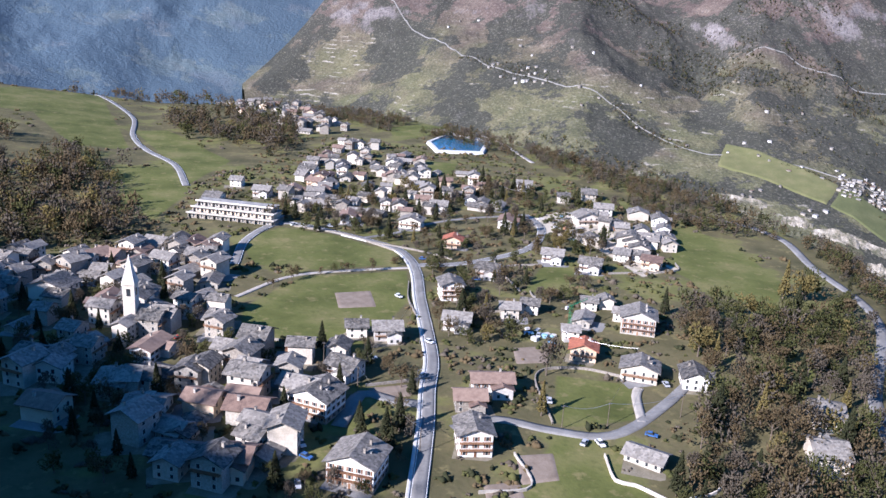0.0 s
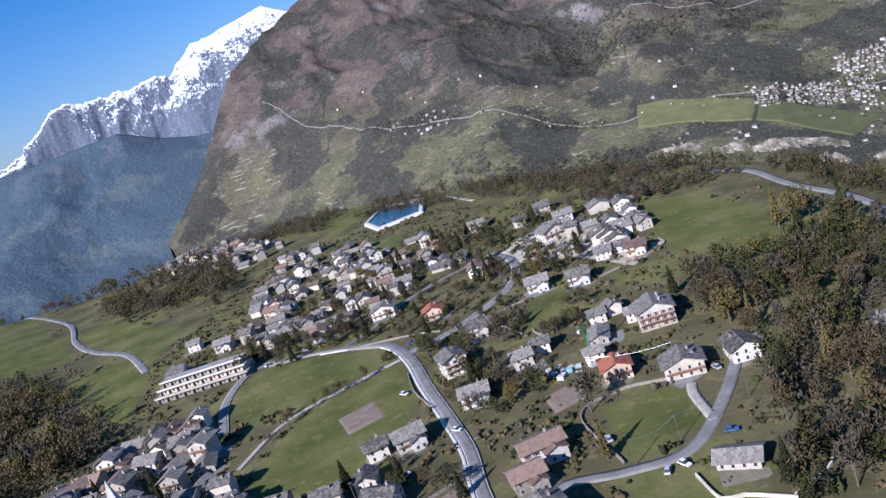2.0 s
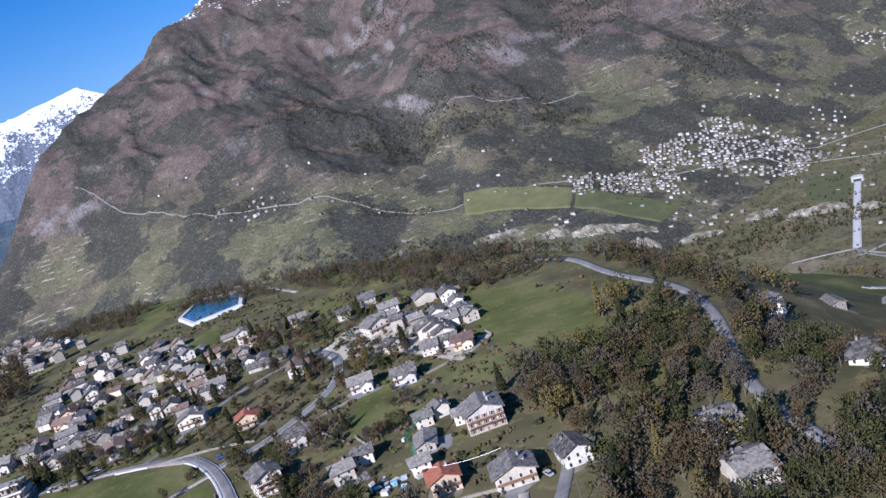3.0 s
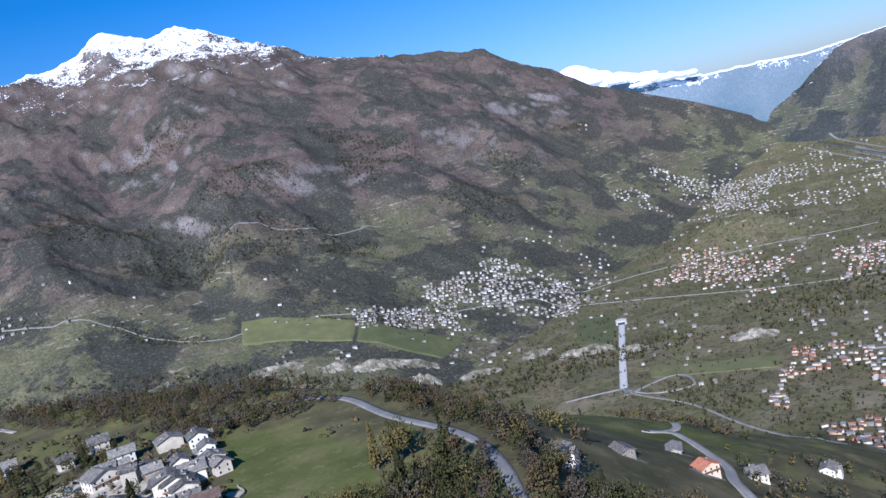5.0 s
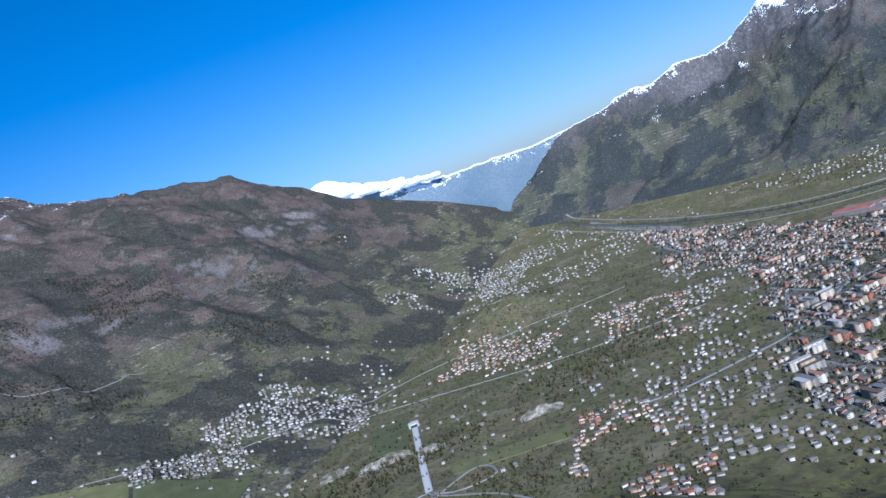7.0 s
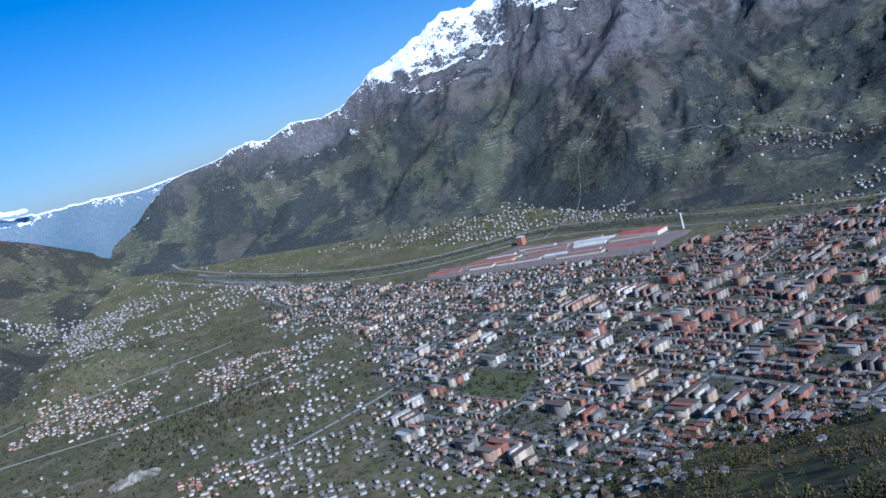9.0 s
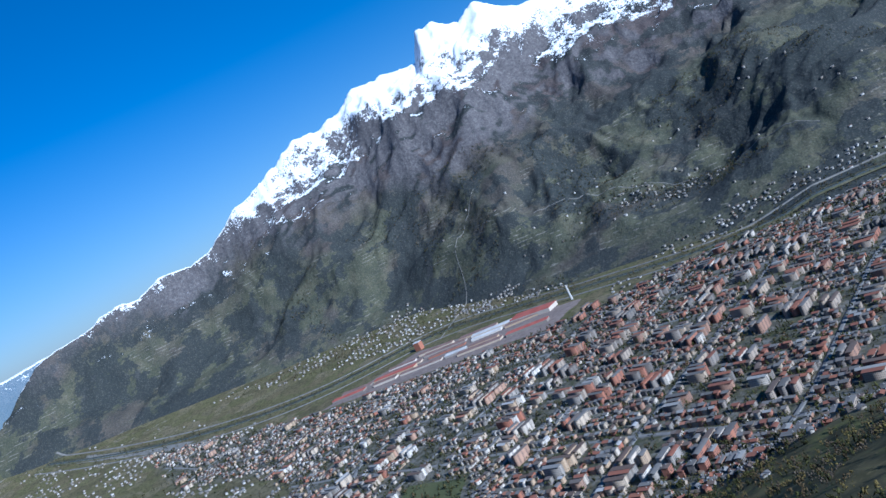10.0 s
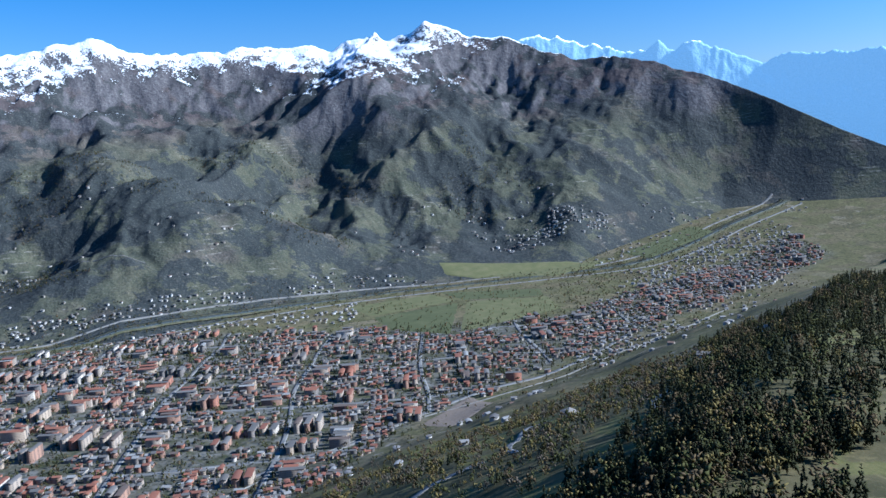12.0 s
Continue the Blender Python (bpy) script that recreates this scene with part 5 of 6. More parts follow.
def lay_out(poly, spacing, keep, seed, kind):
    """Building plots in loose rows along the contours of a quarter."""
    rng = np.random.default_rng(seed)
    p = np.array(poly, float)
    mid = p.mean(0)
    turn = math.atan2(mid[1] - HUB[1], mid[0] - HUB[0]) + math.pi / 2
    span = np.abs(p - mid).max() * 1.5
    u, v = np.meshgrid(np.arange(-span, span, spacing * 0.98), np.arange(-span, span, spacing * 1.4))
    v = v + 0.9 * spacing * (fbm(u / 130 + 3, v / 130, 2, seed + 8) - 0.5) * 3
    u, v = (u + rng.uniform(-0.32, 0.32, u.shape) * spacing).ravel(), (v + rng.uniform(-0.2, 0.2, v.shape) * spacing).ravel()
    c, s = math.cos(turn), math.sin(turn)
    x, y = mid[0] + c * u - s * v, mid[1] + s * u + c * v
    ok = (inside(poly, x, y) > 70 * (fbm(x / 60, y / 60, 2, seed + 3) - 0.5)) & (rng.uniform(0, 1, x.shape) < keep) & (np.abs(u % 150 - 75) > 5)
    for hole in (STADIUM, PARK, BROWN_FIELD, SHEDS):
        ok &= inside(hole, x, y) < 8
    ok &= np.abs(np.stack([x, y], -1)[:, None] - RIVER[None]).max(-1).min(1) > 55
    patchy = fbm(x / 120, y / 120, 3, seed)
    ok &= patchy > (0.42 if spacing < 28 else 0.52)
    x, y = x[ok], y[ok]
    n = len(x)
    core = np.exp(-(((x - 1650) / 650) ** 2 + ((y + 450) / 800) ** 2)) if kind == "town" else np.zeros(n)
    big = rng.uniform(0, 1, n) < 0.07 + 0.33 * core
    w = np.where(big, rng.uniform(9, 18, n), rng.uniform(5.5, 9, n))
    d = np.where(big, rng.uniform(7, 9.5, n), rng.uniform(5, 7, n))
    h = np.where(big, rng.uniform(9, 17, n), rng.uniform(3.6, 6.5, n))
    if kind != "town":
        w, d, h = np.minimum(w, 10) * 1.2, d * 1.15, np.minimum(h, 6.0) * 0.82
    up = np.where(big & (rng.uniform(0, 1, n) < 0.6), 0.4, d * 0.22)
    a = turn + rng.choice([0, math.pi / 2], n) + rng.normal(0, 0.12 if kind == "town" else 0.25, n)
    return np.column_stack([x, y, land_z(x, y), w, d, h, a, up])


BLOCK_U, BLOCK_V, AVENUE = 62.0, 50.0, 15.0


def bent(x, y):
    """The streets wander a little from the strict grid."""
    return x + 60 * (fbm(x / 420, y / 420, 2, 81) - 0.5), y + 60 * (fbm(x / 420, y / 420, 2, 83) - 0.5)


def avenues(poly, turn):
    """Centre lines of the wide streets between groups of blocks, cut at the town's edge and at open grounds."""
    mid = np.array(poly, float).mean(0)
    c, s = math.cos(turn), math.sin(turn)
    out = []
    for pitch, count, across in ((BLOCK_U, 4, False), (BLOCK_V, 5, True)):
        for k in range(-11, 12):
            at = k * (count * pitch + AVENUE) - (pitch + AVENUE) / 2
            run = np.arange(-2900, 2901, 20.0)
            u, v = (run, at + 0 * run) if across else (at + 0 * run, run)
            x, y = bent(mid[0] + c * u - s * v, mid[1] + s * u + c * v)
            ok = inside(poly, x, y) > 5
            for hole in (STADIUM, PARK, BROWN_FIELD, SHEDS):
                ok &= inside(hole, x, y) < -4
            cuts = np.flatnonzero(np.diff(np.concatenate([[0], ok.astype(int), [0]])))
            out += [np.column_stack([x, y])[a:b] for a, b in zip(cuts[::2], cuts[1::2]) if b - a > 9]
    return out


def town_blocks(poly, turn, seed):
    """Street blocks on a bent grid, each of one character: slabs, closed rows, villas or gardens."""
    rng = np.random.default_rng(seed)
    p = np.array(poly, float)
    mid = p.mean(0)
    c, s = math.cos(turn), math.sin(turn)
    pu, pv = BLOCK_U, BLOCK_V
    rows = []

    def set_down(bu, bv, u, v, w, d, h, a, up):
        rows.append((bu + u, bv + v, w, d, h, a, up))

    def pitched(d):
        return d * rng.uniform(0.16, 0.26)

    gu, gv = (g.ravel() for g in np.meshgrid(np.arange(-46, 47), np.arange(-57, 58), indexing="ij"))
    gu, gv = gu * pu + AVENUE * np.floor(gu / 4), gv * pv + AVENUE * np.floor(gv / 5)
    gx, gy = mid[0] + c * gu - s * gv, mid[1] + s * gu + c * gv
    within = (np.abs(gx - mid[0]) < 2200) & (inside(poly, gx, gy) > -25)
    for bu, bv, x, y in np.column_stack([gu, gv, gx, gy])[within]:
        core = math.exp(-(((x - 1650) / 600) ** 2 + ((y + 480) / 760) ** 2))
        kind = rng.choice(4, p=[0.12 + 0.40 * core, 0.22 + 0.10 * core, 0.38 - 0.28 * core, 0.28 - 0.22 * core])
        if rng.random() < 0.07:
            continue
        if kind == 0:
            n = rng.integers(2, 4)
            along = rng.random() < 0.5
            h = rng.uniform(10, 16) + 9 * core * rng.random()
            for k in range(n):
                w, off = rng.uniform(18, 42), (k - (n - 1) / 2) * (15.5 if along else 18)
                u, v, a = (rng.uniform(-4, 4), off, 0.0) if along else (off, rng.uniform(-3, 3), math.pi / 2)
                set_down(bu, bv, u, v, w, rng.uniform(8.5, 11), h * rng.uniform(0.85, 1.1), a, 0.5 if rng.random() < 0.5 else 2.0)
        elif kind == 1:
            for v in (-17, 17):
                u = -pu / 2 + 6
                while u < pu / 2 - 9:
                    w = rng.uniform(7, 13)
                    if rng.random() < 0.9:
                        d = rng.uniform(8, 10.5)
                        set_down(bu, bv, u + w / 2, v, w, d, rng.uniform(6.5, 11), 0.0, pitched(d))
                    u += w + (0.4 if rng.random() < 0.6 else 4)
            for u in (-22, 22):
                if rng.random() < 0.6:
                    set_down(bu, bv, u, rng.uniform(-2, 2), 12, 9, rng.uniform(5, 9), math.pi / 2, pitched(9))
        elif kind == 2:
            for u in np.arange(-24, 25, 12.2):
                for v in (-17, -5, 9, 19):
                    if rng.random() < 0.62:
                        d = rng.uniform(6, 8.5)
                        set_down(bu, bv, u + rng.uniform(-2, 2), v + rng.uniform(-1.5, 1.5), rng.uniform(7, 10.5), d, rng.uniform(4.2, 7.2), rng.choice([0, math.pi / 2]) + rng.normal(0, 0.12), pitched(d))
        else:
            for k in range(rng.integers(2, 6)):
                d = rng.uniform(6, 9)
                set_down(bu, bv, rng.uniform(-26, 26), rng.choice([-17, 0, 17]), rng.uniform(7, 13), d, rng.uniform(4, 7), rng.normal(0, 0.3), pitched(d))
    bu, bv, w, d, h, a, up = np.array(rows).T
    x, y = mid[0] + c * bu - s * bv, mid[1] + s * bu + c * bv
    x, y = bent(x, y)
    a = a + turn + 0.25 * (fbm(x / 420, y / 420, 2, 85) - 0.5)
    ok = inside(poly, x, y) > 90 * (fbm(x / 70, y / 70, 2, 87) - 0.6)
    for hole in (STADIUM, PARK, BROWN_FIELD, SHEDS):
        ok &= inside(hole, x, y) < -8
    ok &= np.abs(np.stack([x, y], -1)[:, None] - RIVER[None]).max(-1).min(1) > 55
    return np.column_stack([x, y, land_z(x, y), w, d, h, a, up])[ok]


town = town_blocks(CITY, AXIS, 51)
BUILT = {(int(x // 7) + i, int(y // 7) + j) for x, y, w in town[:, [0, 1, 3]] for i in range(-int(w // 22), int(w // 22) + 1) for j in range(-int(w // 22), int(w // 22) + 1)}
near = np.argsort(np.hypot(town[:, 0] - 250, town[:, 1] - 100))
rest = town[near[260:]]
brick = rest[:, 1] + 160 * (fbm(rest[:, 0] / 200, rest[:, 1] / 200, 2, 15) - 0.5) < -230
joined_buildings("town_buildings", "dense town quarter of pale and ochre buildings with grey roofs", rest[~brick], TOWN_WALL, TOWN_ROOF)
joined_buildings("brick_quarter_buildings", "dense town quarter of brick and brown buildings with red roofs", rest[brick], BRICK_WALL, BRICK_ROOF)


def town_building(name, label, w, d, h, up):
    """A town building with walls, roof, window rows and a doorway."""
    t = thing(name, label, "building")
    s, top = gable_roof(w, d, h, math.atan2(up, d / 2), 0.7, 0.3, False)
    ends = [[(x, d / 2, -6), (x, -d / 2, -6), (x, -d / 2, h), (x, 0, top - 0.05), (x, d / 2, h)] for x in (-w / 2, w / 2)]
    part("wall", Shape().hull(*ends).mesh("wall", BRICK_PLAIN), t)
    part("roof", s.mesh("roof", BRICK_ROOF), t)
    part("chimney", Shape().box(w * 0.25, 1, top - 1, 0.9, 0.9, 2.4).mesh("chimney", CONCRETE), t)
    for side, turn in ((-1, 0), (1, 180)):
        strip = Shape()
        for k in range(int(h / 3)):
            n = max(2, int(w / 3.2))
            for i in range(n):
                strip.box((i + 0.5 - n / 2) * w / n, 0, 0.9 + 3 * k, 1.3, 0.08, 1.5)
        tagged(part("window_row", strip.mesh("window_row", GLASS_DARK), t, m=pose(0, side * (d / 2 + 0.03), 0, 0, 0, turn)), kind="stuff")
    return t


BLOCKS = [town_building("town_house", "small pale town house with a pitched roof", 9, 7.5, 5.5, 1.6), town_building("town_house", "two-storey town house with a tiled roof", 8, 7.5, 6, 1.8),
          town_building("row_house", "long low row house", 13, 7.5, 5.5, 1.7), town_building("apartment_block", "flat-topped apartment block of several storeys", 18, 9, 11, 0.5),
          town_building("apartment_block", "tall apartment block with rows of windows", 13, 10.5, 16, 0.5)]
for i in near[:260]:
    x, y, z, w, d, h, a, up = town[i]
    k = (4 if h > 18 else 3) if h > 11 else (2 if w > 10.4 else int(i) % 2)
    tagged(copy_thing(BLOCKS[k], Matrix.Translation((x, y, z - 0.2)) @ Matrix.Rotation(a, 4, "Z")), group="town houses near the slope")
for b in BLOCKS:
    discard(b)

HAMLETS = [
    ([(1468, 1862), (1789, 1756), (1629, 1629), (1419, 1777)], 11.5, 0.65), ([(1817, 1895), (2192, 1811), (2107, 1507), (1863, 1452), (1772, 1704), (1742, 1813)], 11.5, 0.62),
    ([(3214, 2100), (3471, 2000), (3787, 1513), (3209, 1263), (3018, 1957)], 13.5, 0.6), ([(2159, 1340), (2527, 1403), (2426, 1042), (2096, 914), (2053, 1050)], 13.5, 0.65),
    ([(2494, 947), (2512, 666), (2028, 575), (2069, 766)], 13.5, 0.72), ([(1626, 750), (1624, 624), (1388, 455), (1033, 375), (1156, 527), (1264, 650)], 12.5, 0.66),
    ([(1419, 918), (1425, 739), (1243, 679), (1284, 863)], 28, 0.5)]
HAMLETS_SOUTH = [
    ([(3684, 361), (3782, 50), (3765, -243), (3613, -180), (3612, 216)], 26, 0.8), ([(3411, -313), (3236, -539), (2903, -712), (2791, -644), (3153, -369)], 13.5, 0.72),
    ([(2663, -830), (2522, -1149), (2250, -1265), (2087, -1143), (2363, -869)], 19, 0.6), ([(3023, -1049), (3103, -1148), (2845, -1362), (2749, -1204)], 24, 0.75),
    ([(2499, -1010), (2460, -1249), (2280, -1476), (2107, -1988), (1793, -2144), (2099, -1464)], 21, 0.6), ([(1931, -2565), (1684, -2908), (1400, -3039), (1466, -2844), (1754, -2557)], 20, 0.65)]
HAMLETS_NORTH = [
    ([(1242, 2026), (1422, 1859), (1484, 1761), (1332, 1943)], 24, 0.6), ([(3248, 2436), (3588, 2391), (3601, 2343), (3365, 2380)], 20, 0.65), ([(-18, 3255), (339, 3800), (269, 3499), (18, 3223)], 26, 0.8),
    ([(640, 2788), (835, 2629), (941, 2412), (1003, 2385), (768, 2552)], 24, 0.7), ([(1035, 2340), (1170, 2090), (1140, 2040), (1000, 2280)], 24, 0.5), ([(4060, 1117), (3763, 744), (3593, 739), (3860, 1032)], 50, 0.8)]
HAMLETS_SPARSE = [
    ([(1100, 1800), (1900, 2000), (2600, 1900), (3100, 1300), (2400, 500), (1900, 400), (1500, 900), (1500, 1400)], 30, 0.5), ([(3300, 1900), (4150, 1750), (4100, 1200), (3500, 900), (3050, 1150)], 22, 0.6),
    ([(500, 3400), (1300, 2500), (1700, 2100), (1400, 1700), (900, 2100)], 60, 0.3), ([(2420, -620), (2650, -680), (2300, -940), (2110, -1390), (1880, -1800), (1720, -1620), (2040, -1310), (2320, -905)], 20, 0.6), ([(3200, 560), (3420, 420), (3500, 760), (4000, 1300), (3700, 1250)], 22, 0.6), ([(3900, -400), (3300, -1500), (2400, -2200), (2300, -1400), (2900, -700)], 46, 0.3), ([(1900, -2300), (2400, -2200), (2000, -3000), (1500, -3000)], 34, 0.5),
    ([(2500, 460), (1900, 360), (1480, 340), (1250, 200), (1150, 400), (1640, 620), (2100, 560), (2500, 650), (3000, 850)], 17, 0.62),
    ([(600, -1000), (900, -1300), (800, -2600), (600, -2200)], 30, 0.5), ([(1247, -50), (1276, -227), (1281, -406), (909, -216), (806, -36), (971, 43), (1233, 239), (1296, 151)], 17, 0.6), ([(3917, 748), (3853, 375), (3751, -35), (3726, -227), (2910, -641), (2683, -611), (3131, -266), (3372, 32), (3644, 377)], 19, 0.62), ([(3256, -1059), (3031, -1345), (2874, -1210), (2945, -1013)], 19, 0.7), ([(1166, -1752), (1189, -2986), (929, -3305), (744, -2740), (823, -1830), (805, -1194)], 19, 0.6), ([(1487, -3193), (930, -3769), (854, -3594), (1330, -3147)], 26, 0.5), ([(1956, -2775), (1535, -2942), (1486, -2877), (1835, -2647)], 15, 0.65), ([(1875, -1438), (1773, -1659), (1544, -1426), (1722, -1304)], 19, 0.7),
    ([(1500, -2450), (1350, -3150), (1080, -3500), (850, -3200), (900, -2500), (1150, -2250)], 24, 0.55), ([(620, -250), (960, -250), (930, -1100), (680, -950)], 34, 0.5)]
for j, (poly, gap, keep) in enumerate(HAMLETS + HAMLETS_SOUTH + HAMLETS_NORTH + HAMLETS_SPARSE):
    rows = lay_out(poly, gap, keep, 60 + j, "hamlet")
    if len(rows):
        reddish = j in (3, 4, 5)
        joined_buildings("hamlet" if j < 19 else "scattered_houses", "cluster of small pale houses with grey roofs" if not reddish else "cluster of houses with red and brown roofs",
                         rows, PLAIN_WALL if reddish else WEST_WALL, TOWN_ROOF if reddish else WEST_ROOF)


# ---------- river, valley roads, fields ----------
def valley_ribbon(name, points, width, material, label, category, lift=1.0, step=25):
    line = points if isinstance(points, np.ndarray) else curve_of(points, step)
    tagged(new(name, ribbon(line, width, lift, material, name, 3.0, land_z)), label, category, kind="structure")


STREET = mottled("town_street", [(0.3, (0.13, 0.127, 0.122)), (0.5, (0.18, 0.176, 0.17)), (0.7, (0.24, 0.235, 0.225))], 0.05, 0.9)
TOWN_ROADS = [[(2562, 438), (2279, 367), (1990, 343), (1848, 320)], [(2250, 190), (2116, 217), (1978, 262), (1849, 308), (1788, 349), (1696, 449), (1626, 530), (1593, 600)],
              [(1260, -420), (1150, -640), (1085, -833), (1068, -961), (1038, -1121), (966, -1286), (940, -1450), (957, -1887), (1027, -2452)]]
for i, line in enumerate(avenues(CITY, AXIS) + TOWN_ROADS):
    valley_ribbon(f"road_{i + 60}", line, 9 if isinstance(line, np.ndarray) else 11, STREET, "grey town street between the blocks", "road", 1.1, 20)
RIVER_WATER = mottled("river_water", [(0.3, (0.05, 0.06, 0.055)), (0.7, (0.10, 0.11, 0.10))], 0.05, 0.25, spec=0.5)
BANK = mottled("river_bank", [(0.3, (0.045, 0.05, 0.025)), (0.5, (0.08, 0.08, 0.045)), (0.7, (0.16, 0.14, 0.10))], 0.05, 0.95)
valley_ribbon("river_bank", RIVER, 46, BANK, "scrubby brown river bank", "river bank", 0.8)
valley_ribbon("water", RIVER, 17, RIVER_WATER, "shallow grey river between banks", "river", 1.6)
RAIL = mottled("rail_ballast", [(0.3, (0.13, 0.10, 0.09)), (0.5, (0.20, 0.16, 0.14)), (0.7, (0.27, 0.22, 0.20))], 0.08, 0.95)
PALE_ROAD = mottled("pale_valley_road", [(0.3, (0.12, 0.115, 0.105)), (0.5, (0.18, 0.172, 0.158)), (0.7, (0.25, 0.24, 0.22))], 0.04, 0.9)
side = np.gradient(RIVER, axis=0)
side = np.stack([-side[:, 1], side[:, 0]], 1) / np.linalg.norm(side, axis=1)[:, None]
valley_ribbon("road_11", RIVER + side * 62, 9, PALE_ROAD, "pale valley motorway", "road", 2.0)
valley_ribbon("road_12", RIVER - side * 75, 8, ASPHALT, "grey road beside the river", "road", 1.4)
SLOPE_ROADS = [
    [(466, 3283), (701, 2718), (1035, 2298), (1156, 2062), (1268, 1997), (1517, 1819), (1644, 1734), (1941, 1587), (2027, 1293), (2088, 896), (2250, 560)],
    [(1362, 974), (1480, 1045), (1600, 1117), (1792, 1231)], [(1283, 1057), (1362, 974), (1327, 951), (1381, 937), (1437, 917), (1446, 885), (1399, 845), (1363, 869), (1345, 915), (1362, 974)],
    [(1362, 974), (1336, 930), (1300, 800), (1234, 695), (1150, 560), (1000, 400)]]
SLOPE_LANES = [
    [(1550, 2500), (1800, 2350), (2050, 2300)], [(1900, 1650), (2300, 1500), (2500, 1200), (2800, 900)],
    [(3400, -800), (3200, -1100), (2800, -1350), (2500, -1500)], [(3122, -200), (3450, -420), (3650, -500), (3720, -700)], [(2526, 421), (2269, 364), (1912, 348), (1700, 330)], [(2217, 230), (1983, 263), (1912, 348)],
    [(930, -350), (1100, -480), (1080, -900), (900, -1300), (800, -2000)]]
for i, pts in enumerate(SLOPE_ROADS + SLOPE_LANES):
    valley_ribbon(f"road_{i + 13}", pts, (2.8, 15, 5, 4)[i] if i < 4 else 2.2, PALE_ROAD if i != 1 else CONCRETE, "pale road along the valley side", "road", 1.8, 18)
t = thing("tunnel_portal", "grey concrete tunnel mouth above the road", "tunnel", pose(1800, 1236, ground_at(1800, 1236), 0, 0, 31))
part("arch", Shape().tube(0, 0, -3, 15, 14, 14, 12).mesh("arch", CONCRETE), t)
# Dark plate on the solid arch stands in for the tunnel's inner shade.
part("mouth", Shape().box(-14.2, 0, 0, 1.2, 17, 8).mesh("mouth", GLASS_DARK), t)


def field(corners, material, name, label, category, lift=0.9, n=14):
    """A flat plot draped between four corners."""
    a, b, c, d = (np.array(p, float) for p in corners)
    u, v = np.meshgrid(np.linspace(0, 1, n), np.linspace(0, 1, n), indexing="ij")
    p = (a * (1 - u)[..., None] + b * u[..., None]) * (1 - v)[..., None] + (d * (1 - u)[..., None] + c * u[..., None]) * v[..., None]
    rag = np.minimum(np.minimum(u, 1 - u), np.minimum(v, 1 - v)) < 1e-6
    size = np.linalg.norm(c - a)
    p = p + (0.05 if size > 150 else 0.0) * size * (np.stack([fbm(p[..., 0] / 40, p[..., 1] / 40, 3, 5), fbm(p[..., 0] / 40, p[..., 1] / 40, 3, 6)], -1) - 0.5) * rag[..., None]
    z = land_z(p[..., 0], p[..., 1]) + lift
    z[0], z[-1], z[:, 0], z[:, -1] = z[0] - 2 * lift, z[-1] - 2 * lift, z[:, 0] - 2 * lift, z[:, -1] - 2 * lift
    tagged(new(name, grid_mesh(name, p[..., 0], p[..., 1], z, material)), label, category, kind="structure")


TURF = mottled("mown_turf", [(0.3, (0.056, 0.066, 0.026)), (0.5, (0.078, 0.086, 0.034)), (0.7, (0.106, 0.108, 0.048))], 0.02, 0.95)
HAY = mottled("pale_hay_meadow", [(0.3, (0.088, 0.094, 0.036)), (0.5, (0.118, 0.118, 0.048)), (0.7, (0.160, 0.145, 0.070))], 0.03, 0.95)
SOIL = mottled("tilled_soil", [(0.3, (0.13, 0.10, 0.075)), (0.5, (0.19, 0.15, 0.115)), (0.7, (0.25, 0.20, 0.16))], 0.25, 0.95, 0.05)
field(STADIUM, TURF, "sports_ground", "level green sports ground in the town", "field")
field([(1853, -1709), (1705, -1978), (1560, -1900), (1690, -1620)], HAY, "hay_field", "pale green hay field beside the river", "field")
field([(1700, -1985), (1413, -2154), (1340, -2040), (1555, -1905)], TURF, "green_field", "flat green field beside the river", "field")
field([(1685, -1615), (1550, -1895), (1344, -1519), (1534, -1514)], TURF, "green_field", "dull green field at the edge of town", "field")
field([(1545, -1900), (1335, -2045), (1219, -1908), (1340, -1525)], HAY, "green_field", "flat pale green field at the edge of town", "field")
field(BROWN_FIELD, SOIL, "tilled_field", "brown field below the slope", "field")
field([(4050, 1322), (3480, 759), (3450, 800), (4010, 1370)], PALE_ROAD, "runway", "pale airfield runway", "runway", 1.5)
field([(1270, 2094), (1446, 1812), (1356, 1727), (1175, 1960)], HAY, "hay_field", "pale green meadow below the hamlet", "field", 3.0, 30)
field([(1446, 1812), (1590, 1569), (1447, 1526), (1356, 1727)], TURF, "green_field", "green meadow on the valley side", "field", 3.0, 30)
field([(1846, 1405), (1892, 1306), (1607, 1142), (1652, 1281)], TURF, "green_field", "green meadow beside the tunnel road", "field", 1.5, 20)
field([(1490, 1001), (1571, 738), (1493, 712), (1423, 953)], HAY, "hay_field", "pale meadow beside the road loop", "field", 1.2, 20)
field([(1913, -2283), (1364, -2682), (1458, -2359), (1815, -2204)], HAY, "hay_field", "pale green field beyond the river", "field", 2.5, 24)
field([(1394, -2757), (1269, -3250), (1158, -3180), (1265, -2701)], TURF, "green_field", "long green field up the valley", "field", 2.5, 24)
GARDENS = [[(33, 361), (51, 363), (51, 341), (33, 340)], [(76, 216), (89, 216), (86, 201), (73, 200)], [(62, 202), (74, 203), (73, 192), (61, 193)], [(98, 294), (116, 295), (109, 278), (95, 278)], [(36, 263), (53, 265), (51, 255), (38, 254)]]
for g in GARDENS:
    field(g, SOIL, "vegetable_garden", "bare brown vegetable garden", "garden", 0.2)

